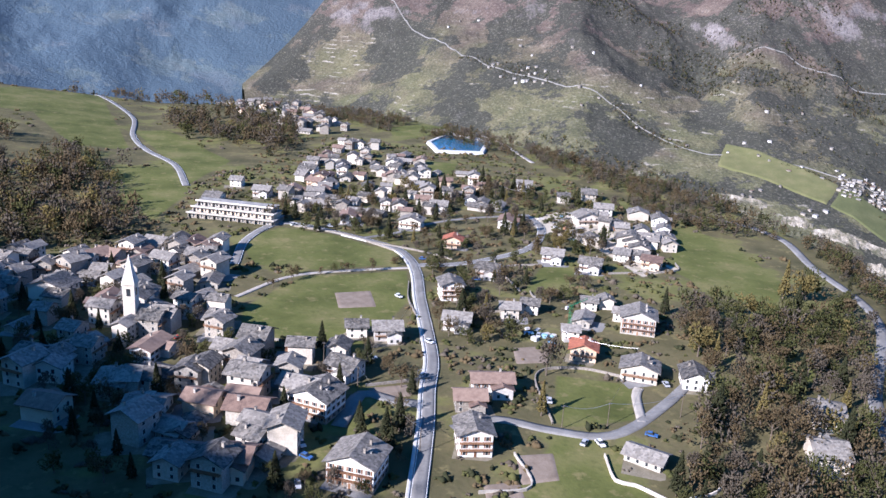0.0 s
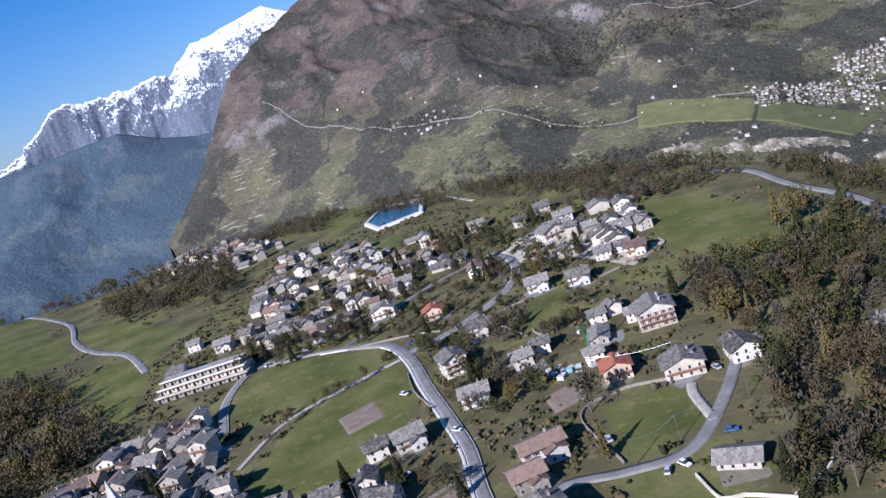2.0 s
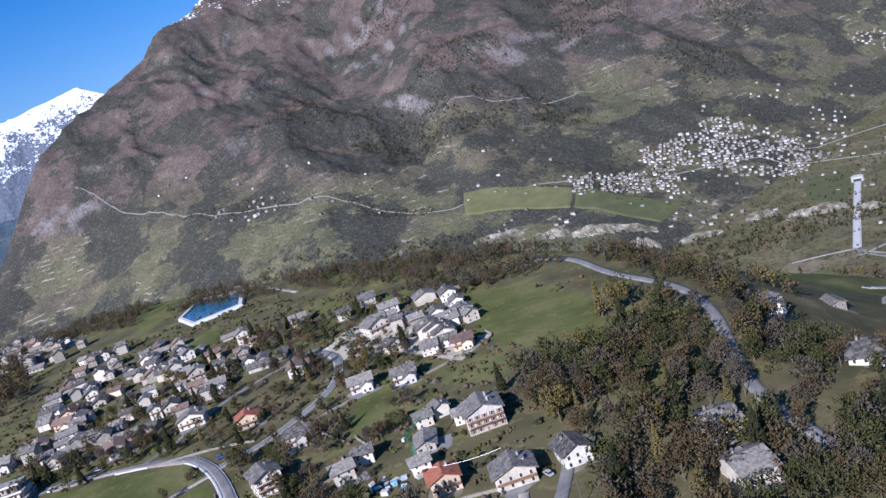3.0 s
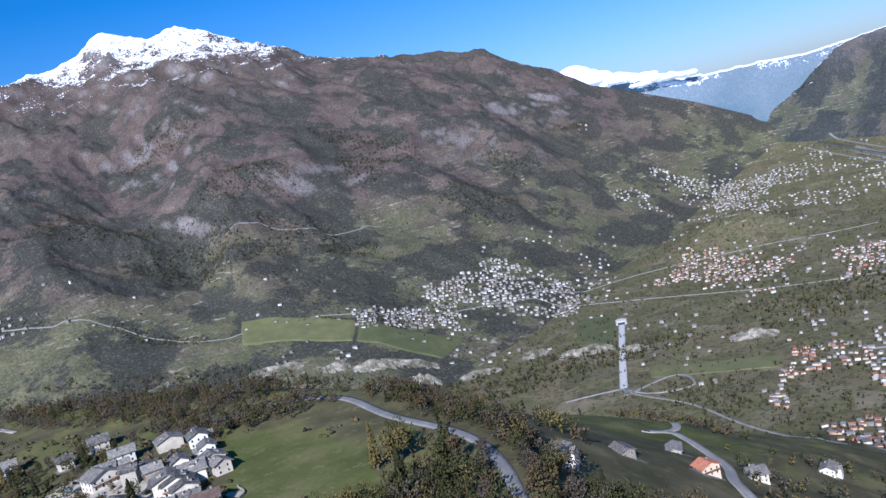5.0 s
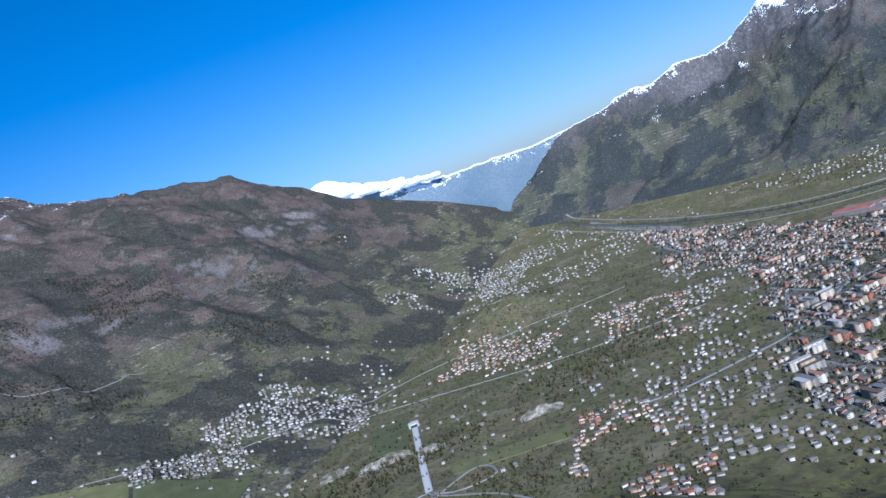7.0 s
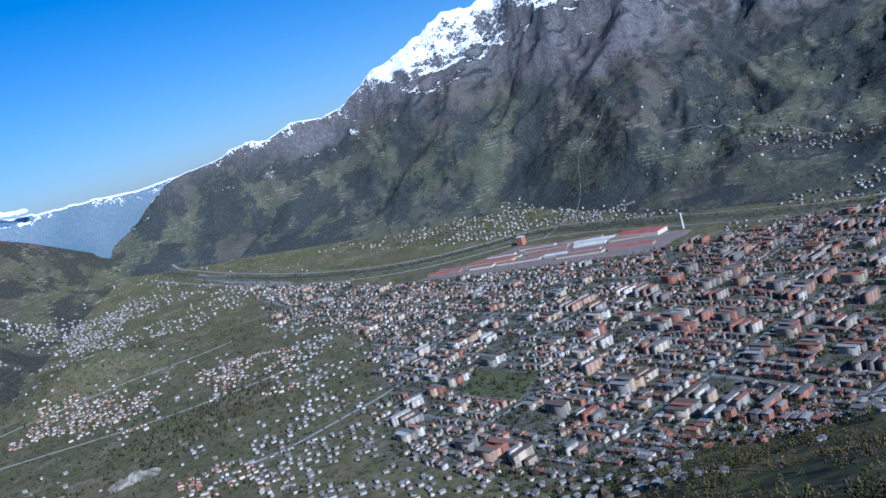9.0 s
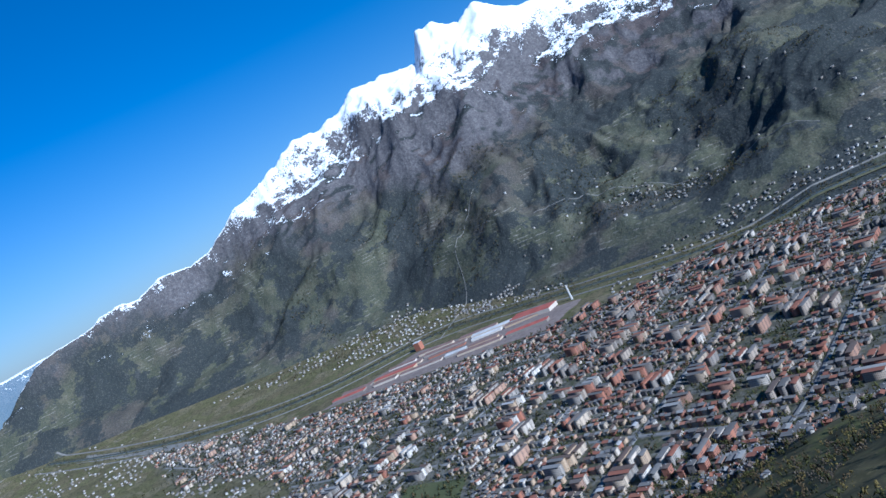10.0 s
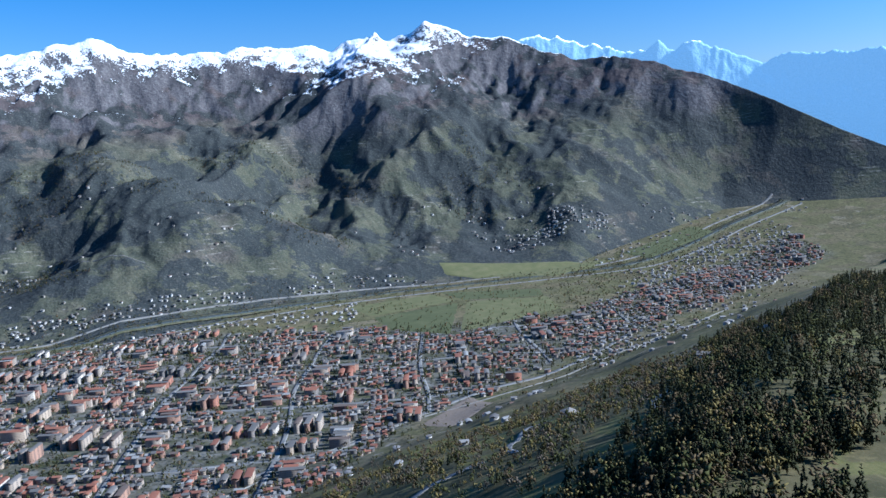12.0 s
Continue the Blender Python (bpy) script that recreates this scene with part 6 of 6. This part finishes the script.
HALL_RED = mottled("red_sheet_roof", [(0.3, (0.20, 0.06, 0.05)), (0.5, (0.30, 0.09, 0.07)), (0.7, (0.36, 0.14, 0.11))], 0.03, 0.7)
HALL_GREY = mottled("grey_sheet_roof", [(0.3, (0.32, 0.31, 0.31)), (0.5, (0.45, 0.44, 0.43)), (0.7, (0.6, 0.59, 0.58))], 0.03, 0.6)


def hall(x, y, run, deep, h, turn, roof, label):
    t = thing("factory_hall", label, "factory", pose(x, y, ground_at(x, y) - 1, 0, 0, turn), "works beside the railway")
    part("wall", Shape().box(0, 0, -3, run, deep, h + 3).mesh("wall", PLAIN_WALL), t)
    bays = max(2, int(deep / 14))
    for k in range(bays):
        y0, y1 = -deep / 2 + k * deep / bays, -deep / 2 + (k + 1) * deep / bays
        pts = [(y0, h), (y1, h), ((y0 + y1) / 2, h + 3.2)]
        part("roof_bay", Shape().hull([(-run / 2 - 0.5, p, z) for p, z in pts], [(run / 2 + 0.5, p, z) for p, z in pts]).mesh("roof_bay", roof), t)


rng = random.Random(5)
field([(2975, 300), (2400, -420), (2560, -590), (3120, -110)], RAIL, "rail_yard", "broad brown railway and works yard", "railway", 1.0, 30)
HALL_BROWN = mottled("rusty_sheet_roof", [(0.3, (0.12, 0.075, 0.065)), (0.5, (0.18, 0.12, 0.105)), (0.7, (0.24, 0.17, 0.15))], 0.03, 0.75)
for row, off in enumerate((22, 62, 104, 148, 194, 240)):
    along = rng.uniform(0, 60)
    while along < 760 - row * 25:
        run = rng.uniform(70, 165)
        x, y = 2950 - 0.545 * (along + run / 2) + 0.838 * off, 270 - 0.838 * (along + run / 2) - 0.545 * off
        if rng.random() < 0.74 and inside(SHEDS, np.array([x]), np.array([y]))[0] > 12:
            roof = rng.choice([HALL_RED, HALL_RED, HALL_BROWN, HALL_BROWN, HALL_GREY])
            hall(x, y, run, rng.uniform(18, 32), rng.uniform(6, 10), 57 + rng.uniform(-2, 2), roof, "long factory hall with a sheet-metal roof")
        along += run + rng.uniform(10, 45)
hall(2690, -450, 150, 62, 13, 45, HALL_RED, "great factory hall with a dark red roof")
hall(3122, -120, 26, 22, 30, 43, HALL_GREY, "tall pale factory block")
t = thing("factory_chimney", "tall slender works chimney", "chimney", pose(2624, -563, ground_at(2624, -563)))
part("stack", Shape().tube(0, 0, -3, 4.2, 2.6, 52, 12).mesh("stack", CONCRETE), t)

# ---------- trees and rock of the valley ----------
SCATTER = [(1000, 420), (1500, 1500), (1300, 2400), (2600, 2200), (3300, 1200), (2900, 300), (2200, -500), (2400, -1200), (1700, -2300), (1000, -3000), (650, -2400), (900, -700), (1000, -200)]
wood("town_trees", "dark trees in the gardens and streets of the town", np.array([q for q in strewn(CITY, 11000, 76, False) if (int(q[0] // 7), int(q[1] // 7)) not in BUILT]), ["green"] * 4 + ["brown"] * 2 + ["conifer"] * 4, (6, 13), 4, 77)
wood("valley_trees", "scattered trees over the fields of the valley", strewn(SCATTER, 8500, 71, False), ["green"] * 3 + ["brown"] * 2 + ["conifer"] * 3 + ["gold"], (5, 10), 4, 72)
wood("hamlet_trees", "garden trees between the houses of the hamlets", np.vstack([strewn(h[0], 220, 300 + k, False) for k, h in enumerate(HAMLETS + HAMLETS_SOUTH[:5] + HAMLETS_NORTH[:5])]), ["green"] * 2 + ["brown"] * 3 + ["conifer"] * 2, (5, 9), 4, 78)
wood("valley_wood", "dark wood on the lower mountainside",
     np.vstack([strewn([(700, 2300), (1100, 1900), (1250, 1500), (1600, 1250), (1750, 900), (1350, 1150), (1000, 1500), (600, 1900)], 2200, 73, False), strewn([(2200, 700), (1900, 1000), (1700, 800), (2000, 560)], 350, 74, False)]),
     DARK, (7, 13), 6, 75)

def wooded(poly, count, seed, patch, floor):
    """Trees in large dark patches over a mountainside."""
    q = strewn(poly, count * 4, seed, False)
    return q[fbm(q[:, 0] / patch, q[:, 1] / patch, 3, seed) > floor][:count]


wood("massif_wood", "dark conifer woods in patches on the brown mountain", wooded([(900, 2900), (1834, 3409), (2551, 2675), (3062, 2215), (2600, 1950), (2000, 2100), (1450, 2250)], 4200, 81, 300, 0.53), ["conifer"] * 5 + ["brown"] * 3 + ["green"] * 2, (6, 11), 5, 82)
wood("south_wood", "dark woods on the far mountainside", wooded([(4200, -330), (4230, 337), (3800, 100), (3300, -650), (2600, -1300), (2100, -2300), (1800, -3000), (2300, -3100), (3000, -2500), (3600, -1300)], 4200, 83, 260, 0.5), ["conifer"] * 5 + ["brown"] * 3 + ["green"] * 2, (6, 11), 5, 84)
wood("upper_valley_trees", "trees and hedges over the upper valley floor", np.vstack([strewn([(1300, -1750), (1500, -2700), (1250, -3300), (929, -3305), (744, -2740), (823, -1830), (805, -1194)], 2200, 85, False), strewn([(3917, 748), (3853, 375), (3751, -35), (3726, -227), (2910, -641), (2683, -611), (3131, -266), (3372, 32), (3644, 377)], 900, 86, False)]), ["green"] * 4 + ["brown"] * 3 + ["conifer"] * 2, (5, 10), 4, 87)
wood("garden_trees", "green and golden trees in the gardens at the foot of the slope", strewn([(1247, -50), (1276, -227), (1281, -406), (909, -216), (806, -36), (971, 43), (1233, 239), (1296, 151)], 1100, 88, False), ["green"] * 5 + ["brown"] * 3 + ["gold"] * 2 + ["conifer"] * 2, (5, 11), 9, 89)
br = np.random.default_rng(41)
banks = np.repeat(RIVER, 9, 0) + br.uniform(-14, 14, (len(RIVER) * 9, 2)) + np.repeat(side, 9, 0) * (br.choice([-1, 1], len(RIVER) * 9) * br.uniform(14, 40, len(RIVER) * 9))[:, None]
wood("river_trees", "dark and brown trees along the river banks", banks[br.uniform(0, 1, len(banks)) < 0.8], ["green"] * 3 + ["brown"] * 4 + ["conifer"] * 2, (5, 10), 5, 42)

PALE_ROCK = mottled("pale_cliff_rock", [(0.40, (0.06, 0.062, 0.04)), (0.5, (0.15, 0.135, 0.105)), (0.64, (0.34, 0.31, 0.265))], 0.045, 0.95, 0.8)


def crag(x, y, run, h, seed):
    """A broken rock face that leans into the slope."""
    u, v = np.meshgrid(np.linspace(-1, 1, 46), np.linspace(0, 1, 16), indexing="ij")
    face = math.atan2(100 - y, 150 - x)
    fx, fy = math.cos(face), math.sin(face)
    rough = ridged(u * 5 + seed, v * 3, 4, seed)
    keep = (1 - np.abs(u) ** 3) * (0.55 + 0.6 * grain(u * 4, v * 0, seed + 9))
    out = 26 * (1 - v) + 16 * (rough - 0.5)
    px, py = x + fx * out - fy * u * run / 2, y + fy * out + fx * u * run / 2
    pz = land_z(px, py) - 4 + (6 + h * v * keep) * (0.4 + 0.6 * v) + 5 * (rough - 0.5)
    me = grid_mesh("crag", px, py, pz, PALE_ROCK)
    tagged(new("crag", me), "pale broken rock face on the valley side", "rock", "rock faces")


for k, (x, y) in enumerate([(1234, 1670), (1290, 1600), (1368, 1560), (1330, 1480), (1430, 1400), (1580, 1200), (1600, 1090), (1690, 850), (1150, 1790), (1560, 1330)]):
    crag(x, y, 70 + 30 * (k % 3), 8 + 5 * (k % 2), k)


# ---------- shrubs, hedges and yards round the houses ----------
def shrubs(name, label, spots, kinds, size, seed):
    rng = np.random.default_rng(seed)
    n = 5
    z = land_z(spots[:, 0], spots[:, 1])
    c = np.repeat(np.column_stack([spots, z]), n, 0)
    big = np.repeat(rng.uniform(*size, len(spots)), n)
    c = c + rng.normal(0, 0.6, c.shape) * big[:, None] * (1, 1, 0.35) + (0, 0, 0.3)
    v, f = clumps(c, big * rng.uniform(0.5, 1.0, len(c)), rng, 0.8)
    pick = np.repeat(rng.integers(0, len(kinds), len(spots)), n * 8)
    tagged(new(name, tri_mesh(name, v, f, [LEAF[k] for k in kinds], pick)), label, "shrubs", kind="stuff")


VILLAGE = [(-130, 460), (-90, 560), (20, 680), (80, 800), (200, 720), (270, 520), (280, 400), (200, 330), (180, 260), (160, 180), (-30, 180), (-100, 260)]
shrubs("garden_shrubs", "shrubs and hedges round the village houses", strewn(VILLAGE, 2300, 91), ["brown", "green", "grey", "conifer", "green", "brown"], (0.5, 2.1), 92)
shrubs("meadow_bushes", "scattered bushes over the terrace", strewn([(-330, 1200), (100, 1000), (320, 520), (330, 330), (200, 170), (-40, 190), (-300, 420)], 600, 93, groups=0.5), ["brown", "green", "grey", "brown"], (0.7, 2.2), 94)
YARD = mottled("trodden_yard", [(0.3, (0.10, 0.09, 0.06)), (0.5, (0.16, 0.14, 0.10)), (0.7, (0.24, 0.21, 0.165))], 0.2, 0.95, 0.02)
PAVED = mottled("paved_yard", [(0.3, (0.13, 0.126, 0.12)), (0.5, (0.19, 0.183, 0.175)), (0.7, (0.26, 0.25, 0.24))], 0.2, 0.9, 0.02)
yr = random.Random(8)
for hx, hy, hr in HOMES[:150]:
    a, g = yr.uniform(-0.6, 0.2), hr * yr.uniform(1.0, 1.4)
    ox, oy = hx + yr.uniform(-0.4, 0.4) * hr, hy - yr.uniform(0.1, 0.6) * hr
    c, sn = math.cos(a), math.sin(a)
    quad = [(ox + c * u * g - sn * v * g * 0.8, oy + sn * u * g + c * v * g * 0.8) for u, v in ((-1, -yr.uniform(0.7, 1.1)), (yr.uniform(0.8, 1.1), -1), (1, yr.uniform(0.7, 1)), (-yr.uniform(0.8, 1.1), 1))]
    field(quad, YARD if yr.random() < 0.55 else PAVED, "yard", "trodden yard round a house", "yard", 0.12, 6)


# ---------- clouds over the far ranges ----------
CLOUD, ct, cb = fresh("cloud_white", 1.0, spec=0.0)
cpos, _, _ = place_of(ct)
ct.links.new(ramp(ct, noise_of(ct, cpos, 0.004, 3), [(0.3, (0.86, 0.87, 0.89)), (0.7, (0.93, 0.93, 0.94))]), cb.inputs["Base Color"])
# Added emission lightens the undersides that the sun leaves in shade.
cb.inputs["Emission Color"].default_value, cb.inputs["Emission Strength"].default_value = (0.8, 0.88, 1.0, 1), 0.3


def cloud(az, el, run, tall, seed):
    """A heap of soft round billows."""
    rng = random.Random(seed)
    bm = bmesh.new()
    r = 4640
    a = radians(az)
    centre = Vector((HUB[0] + r * math.sin(a), HUB[1] + r * math.cos(a), 100 + r * math.tan(radians(el))))
    across = Vector((math.cos(a), -math.sin(a), 0))
    for _ in range(70):
        u = rng.gauss(0, 0.33)
        h = max(0.12, 1 - abs(u) * 1.6) * rng.uniform(0.3, 1)
        p = centre + across * (u * run) + Vector((rng.uniform(-20, 20), rng.uniform(-20, 20), tall * h * 0.7))
        bmesh.ops.create_icosphere(bm, subdivisions=3, radius=tall * rng.uniform(0.3, 0.55), matrix=Matrix.Translation(p) @ Matrix.Diagonal((1.5, 1.5, 0.8, 1)))
    for f in bm.faces:
        f.smooth = True
    me = bpy.data.meshes.new("cloud")
    bm.to_mesh(me)
    bm.free()
    me.materials.append(CLOUD)
    tagged(new("cloud", me), "white sunlit, faintly self-lit billowing cloud over the far range", "cloud", "clouds", "structure")


for row in ((57.6, 2.5, 170, 100, 1), (60.3, 2.0, 210, 55, 2), (63.2, 1.5, 220, 36, 3)):
    cloud(*row)


# ---------- small things of the village ----------
METAL = mottled("galvanised_steel", [(0.3, (0.3, 0.3, 0.3)), (0.7, (0.45, 0.45, 0.45))], 2.0, 0.45, metal=0.8)
TYRE = mottled("tyre_rubber", [(0.3, (0.02, 0.02, 0.02)), (0.7, (0.04, 0.04, 0.04))], 4.0, 0.9)


def car_pattern(name, label, rgb):
    paint = mottled(name + "_paint", [(0.3, tuple(0.85 * c for c in rgb)), (0.7, rgb)], 1.0, 0.3, spec=0.6)
    t = thing(name, label, "car")
    body = Shape().hull([(-0.85, -2.1, 0.3), (0.85, -2.1, 0.3), (0.85, -2.05, 0.75), (-0.85, -2.05, 0.75)], [(-0.85, 2.1, 0.3), (0.85, 2.1, 0.3), (0.85, 2.05, 0.9), (-0.85, 2.05, 0.9)])
    part("body", body.mesh("body", paint), t)
    cabin = Shape().hull([(-0.78, -0.9, 0.8), (0.78, -0.9, 0.8), (0.78, 1.8, 0.85), (-0.78, 1.8, 0.85)], [(-0.62, -0.2, 1.45), (0.62, -0.2, 1.45), (0.62, 1.3, 1.45), (-0.62, 1.3, 1.45)])
    part("cabin", cabin.mesh("cabin", GLASS_DARK), t)
    part("roof", Shape().box(0, 0.55, 1.44, 1.25, 1.5, 0.06).mesh("roof", paint), t)
    wheel = Shape().tube(0, 0, 0, 0.32, 0.32, 0.2, 12).mesh("wheel", TYRE)
    for x in (-0.9, 0.7):
        for y in (-1.3, 1.3):
            part("wheel", wheel, t, m=pose(x, y, 0.32, 0, 90, 0))
    return t


CARS = [car_pattern("white_car", "small white car parked by the road", (0.75, 0.75, 0.75)), car_pattern("silver_car", "silver-grey car parked by the road", (0.42, 0.43, 0.45)),
        car_pattern("red_car", "dark red car parked in a yard", (0.35, 0.04, 0.03)), car_pattern("blue_car", "blue car parked in a yard", (0.05, 0.12, 0.3))]
PARKED = [(10, 206), (13, 219), (-13, 211), (100, 219), (105, 218), (124, 221), (41, 286), (57.5, 270), (12, 226), (41, 474), (126, 298), (113, 304), (62, 352), (104, 374), (-30, 311), (98, 247), (66, 300), (84, 409), (20, 476), (146, 255)]
for i, (x, y) in enumerate(PARKED):
    tagged(copy_thing(CARS[(i * 7) % 4 if i % 3 else i % 2], pose(x, y, ground_at(x, y) + 0.38, 0, 0, (i * 47) % 180)), group="parked cars")
for c in CARS:
    discard(c)


def pole(x, y, h):
    t = thing("utility_pole", "grey utility pole carrying overhead wires", "pole", pose(x, y, ground_at(x, y) - 0.2), "utility poles")
    part("post", Shape().tube(0, 0, -1, 0.16, 0.1, h + 1, 8).mesh("post", BARK), t)
    part("crossarm", Shape().box(0, 0, h - 0.6, 1.6, 0.12, 0.12).mesh("crossarm", METAL), t)


POLES = [(33, 262), (47, 219), (112, 229), (23, 284), (180, 535), (166, 560), (28, 583), (62, 322), (141, 270), (117, 290), (96, 229), (140, 232)]
for x, y in POLES:
    pole(x, y, 9)


def wire(a, b, h):
    """A slack cable between two poles."""
    za, zb = ground_at(*a) + h, ground_at(*b) + h
    pts = []
    for k in range(15):
        u = k / 14
        pts.append((a[0] + (b[0] - a[0]) * u, a[1] + (b[1] - a[1]) * u, za + (zb - za) * u - 4 * 1.6 * u * (1 - u)))
    s = Shape()
    w = 0.045
    for p, q in zip(pts, pts[1:]):
        s.hull([(p[0], p[1] - w, p[2]), (p[0], p[1] + w, p[2]), (p[0], p[1], p[2] + 2 * w)], [(q[0], q[1] - w, q[2]), (q[0], q[1] + w, q[2]), (q[0], q[1], q[2] + 2 * w)])
    tagged(new("overhead_wire", s.mesh("overhead_wire", METAL)), "thin slack overhead wire between poles", "wire", "overhead wires")


for i, j in ((0, 1), (0, 3), (0, 7), (2, 10), (2, 8), (8, 9), (4, 5), (2, 11)):
    wire(POLES[i], POLES[j], 8.5)


def street_lamp(x, y, turn):
    t = thing("street_lamp", "tall street lamp with a curved arm", "lamp", pose(x, y, ground_at(x, y), 0, 0, turn), "street lamps")
    part("post", Shape().tube(0, 0, -0.5, 0.1, 0.06, 7.0, 8).mesh("post", METAL), t)
    part("arm", Shape().hull([(0, -0.04, 6.4), (0, 0.04, 6.4), (0, 0, 6.5)], [(1.6, -0.04, 6.9), (1.6, 0.04, 6.9), (1.6, 0, 7.0)]).mesh("arm", METAL), t)
    part("lamp_head", Shape().box(1.8, 0, 6.86, 0.7, 0.3, 0.14).mesh("lamp_head", METAL), t)


for x, y, a in ((46, 226, 0), (54, 262, 0), (62, 300, 0), (69, 340, 0), (74, 378, 0), (74, 405, 20), (40, 468, 60)):
    street_lamp(x, y, a)


def garden_wall(points, h, material, label):
    """A low wall along a line, following the ground."""
    line = curve_of(points, 2.5)
    d = np.gradient(line, axis=0)
    n = np.stack([-d[:, 1], d[:, 0]], 1) / np.linalg.norm(d, axis=1)[:, None]
    z = ground_z(line[:, 0], line[:, 1])
    cols = [np.column_stack([line + n * o, z + up]) for o, up in ((-0.2, -1), (-0.2, h), (0.2, h), (0.2, -1))]
    g = np.stack(cols, 1)
    me = grid_mesh("garden_wall", g[..., 0], g[..., 1], g[..., 2], material)
    me.polygons.foreach_set("use_smooth", np.zeros(len(me.polygons), bool))
    tagged(new("garden_wall", me), label, "wall", "garden walls", "")


for pts in ([(104, 212), (102, 199), (107, 196), (115, 186)], [(115, 187), (130, 190), (138, 200)]):
    garden_wall(pts, 1.1, WALL_CREAM, "long pale rendered garden wall")
for pts in ([(94, 232), (100, 268), (118, 272), (134, 262)], [(76, 216), (76, 199), (60, 198)], [(66, 330), (66, 350), (70, 372)], [(121, 356), (122, 392), (146, 397)], [(36, 264), (60, 268)], [(-8, 310), (16, 304), (30, 300)], [(84, 330), (120, 336), (126, 356)],
            [(60, 441), (85, 425), (100, 410)], [(176, 380), (214, 382), (222, 396)], [(20, 474), (48, 456), (72, 424)]):
    garden_wall(pts, 1.0, WALL_STONE, "low rubble stone garden wall")


def crane(x, y):
    t = thing("tower_crane", "green tower crane on a building plot", "crane", pose(x, y, ground_at(x, y), 0, 0, 35))
    green = mottled("green_paint", [(0.3, (0.02, 0.16, 0.06)), (0.7, (0.04, 0.24, 0.10))], 1.0, 0.6)
    m = Shape()
    for sx in (-0.5, 0.5):
        for sy in (-0.5, 0.5):
            m.box(sx, sy, -0.5, 0.12, 0.12, 13)
    for k in range(9):
        m.box(0, -0.5, 0.5 + 1.4 * k, 1.1, 0.08, 0.08).box(0, 0.5, 0.5 + 1.4 * k, 1.1, 0.08, 0.08).box(-0.5, 0, 0.9 + 1.4 * k, 0.08, 1.1, 0.08).box(0.5, 0, 0.9 + 1.4 * k, 0.08, 1.1, 0.08)
    part("mast", m.mesh("mast", green), t)
    part("jib", Shape().box(4.5, 0, 12.4, 15, 0.5, 0.14).box(4.5, 0, 13.2, 15, 0.12, 0.12).mesh("jib", green), t)
    part("counterweight", Shape().box(-3.4, 0, 11.6, 1.2, 1.0, 1.2).mesh("counterweight", CONCRETE), t)


crane(127, 306)
TARP = mottled("blue_tarpaulin", [(0.3, (0.10, 0.25, 0.40)), (0.7, (0.3, 0.45, 0.55))], 0.7, 0.6)
pr = random.Random(4)
for k in range(26):
    x, y = (pr.uniform(108, 134), pr.uniform(290, 312)) if k < 16 else (pr.uniform(176, 205), pr.uniform(440, 500))
    h = pr.uniform(0.6, 1.8)
    s = Shape().box(0, 0, -0.3, pr.uniform(1.5, 4), pr.uniform(1, 2.5), h)
    tagged(new("building_material_stack", s.mesh("stack", pr.choice([TARP, CONCRETE, WOOD, HALL_GREY, WALL_WHITE]))), "stack of building material on a plot", "stack", "stacks on the building plot").matrix_basis = pose(x, y, ground_at(x, y) + 0.1, 0, 0, pr.uniform(0, 180))
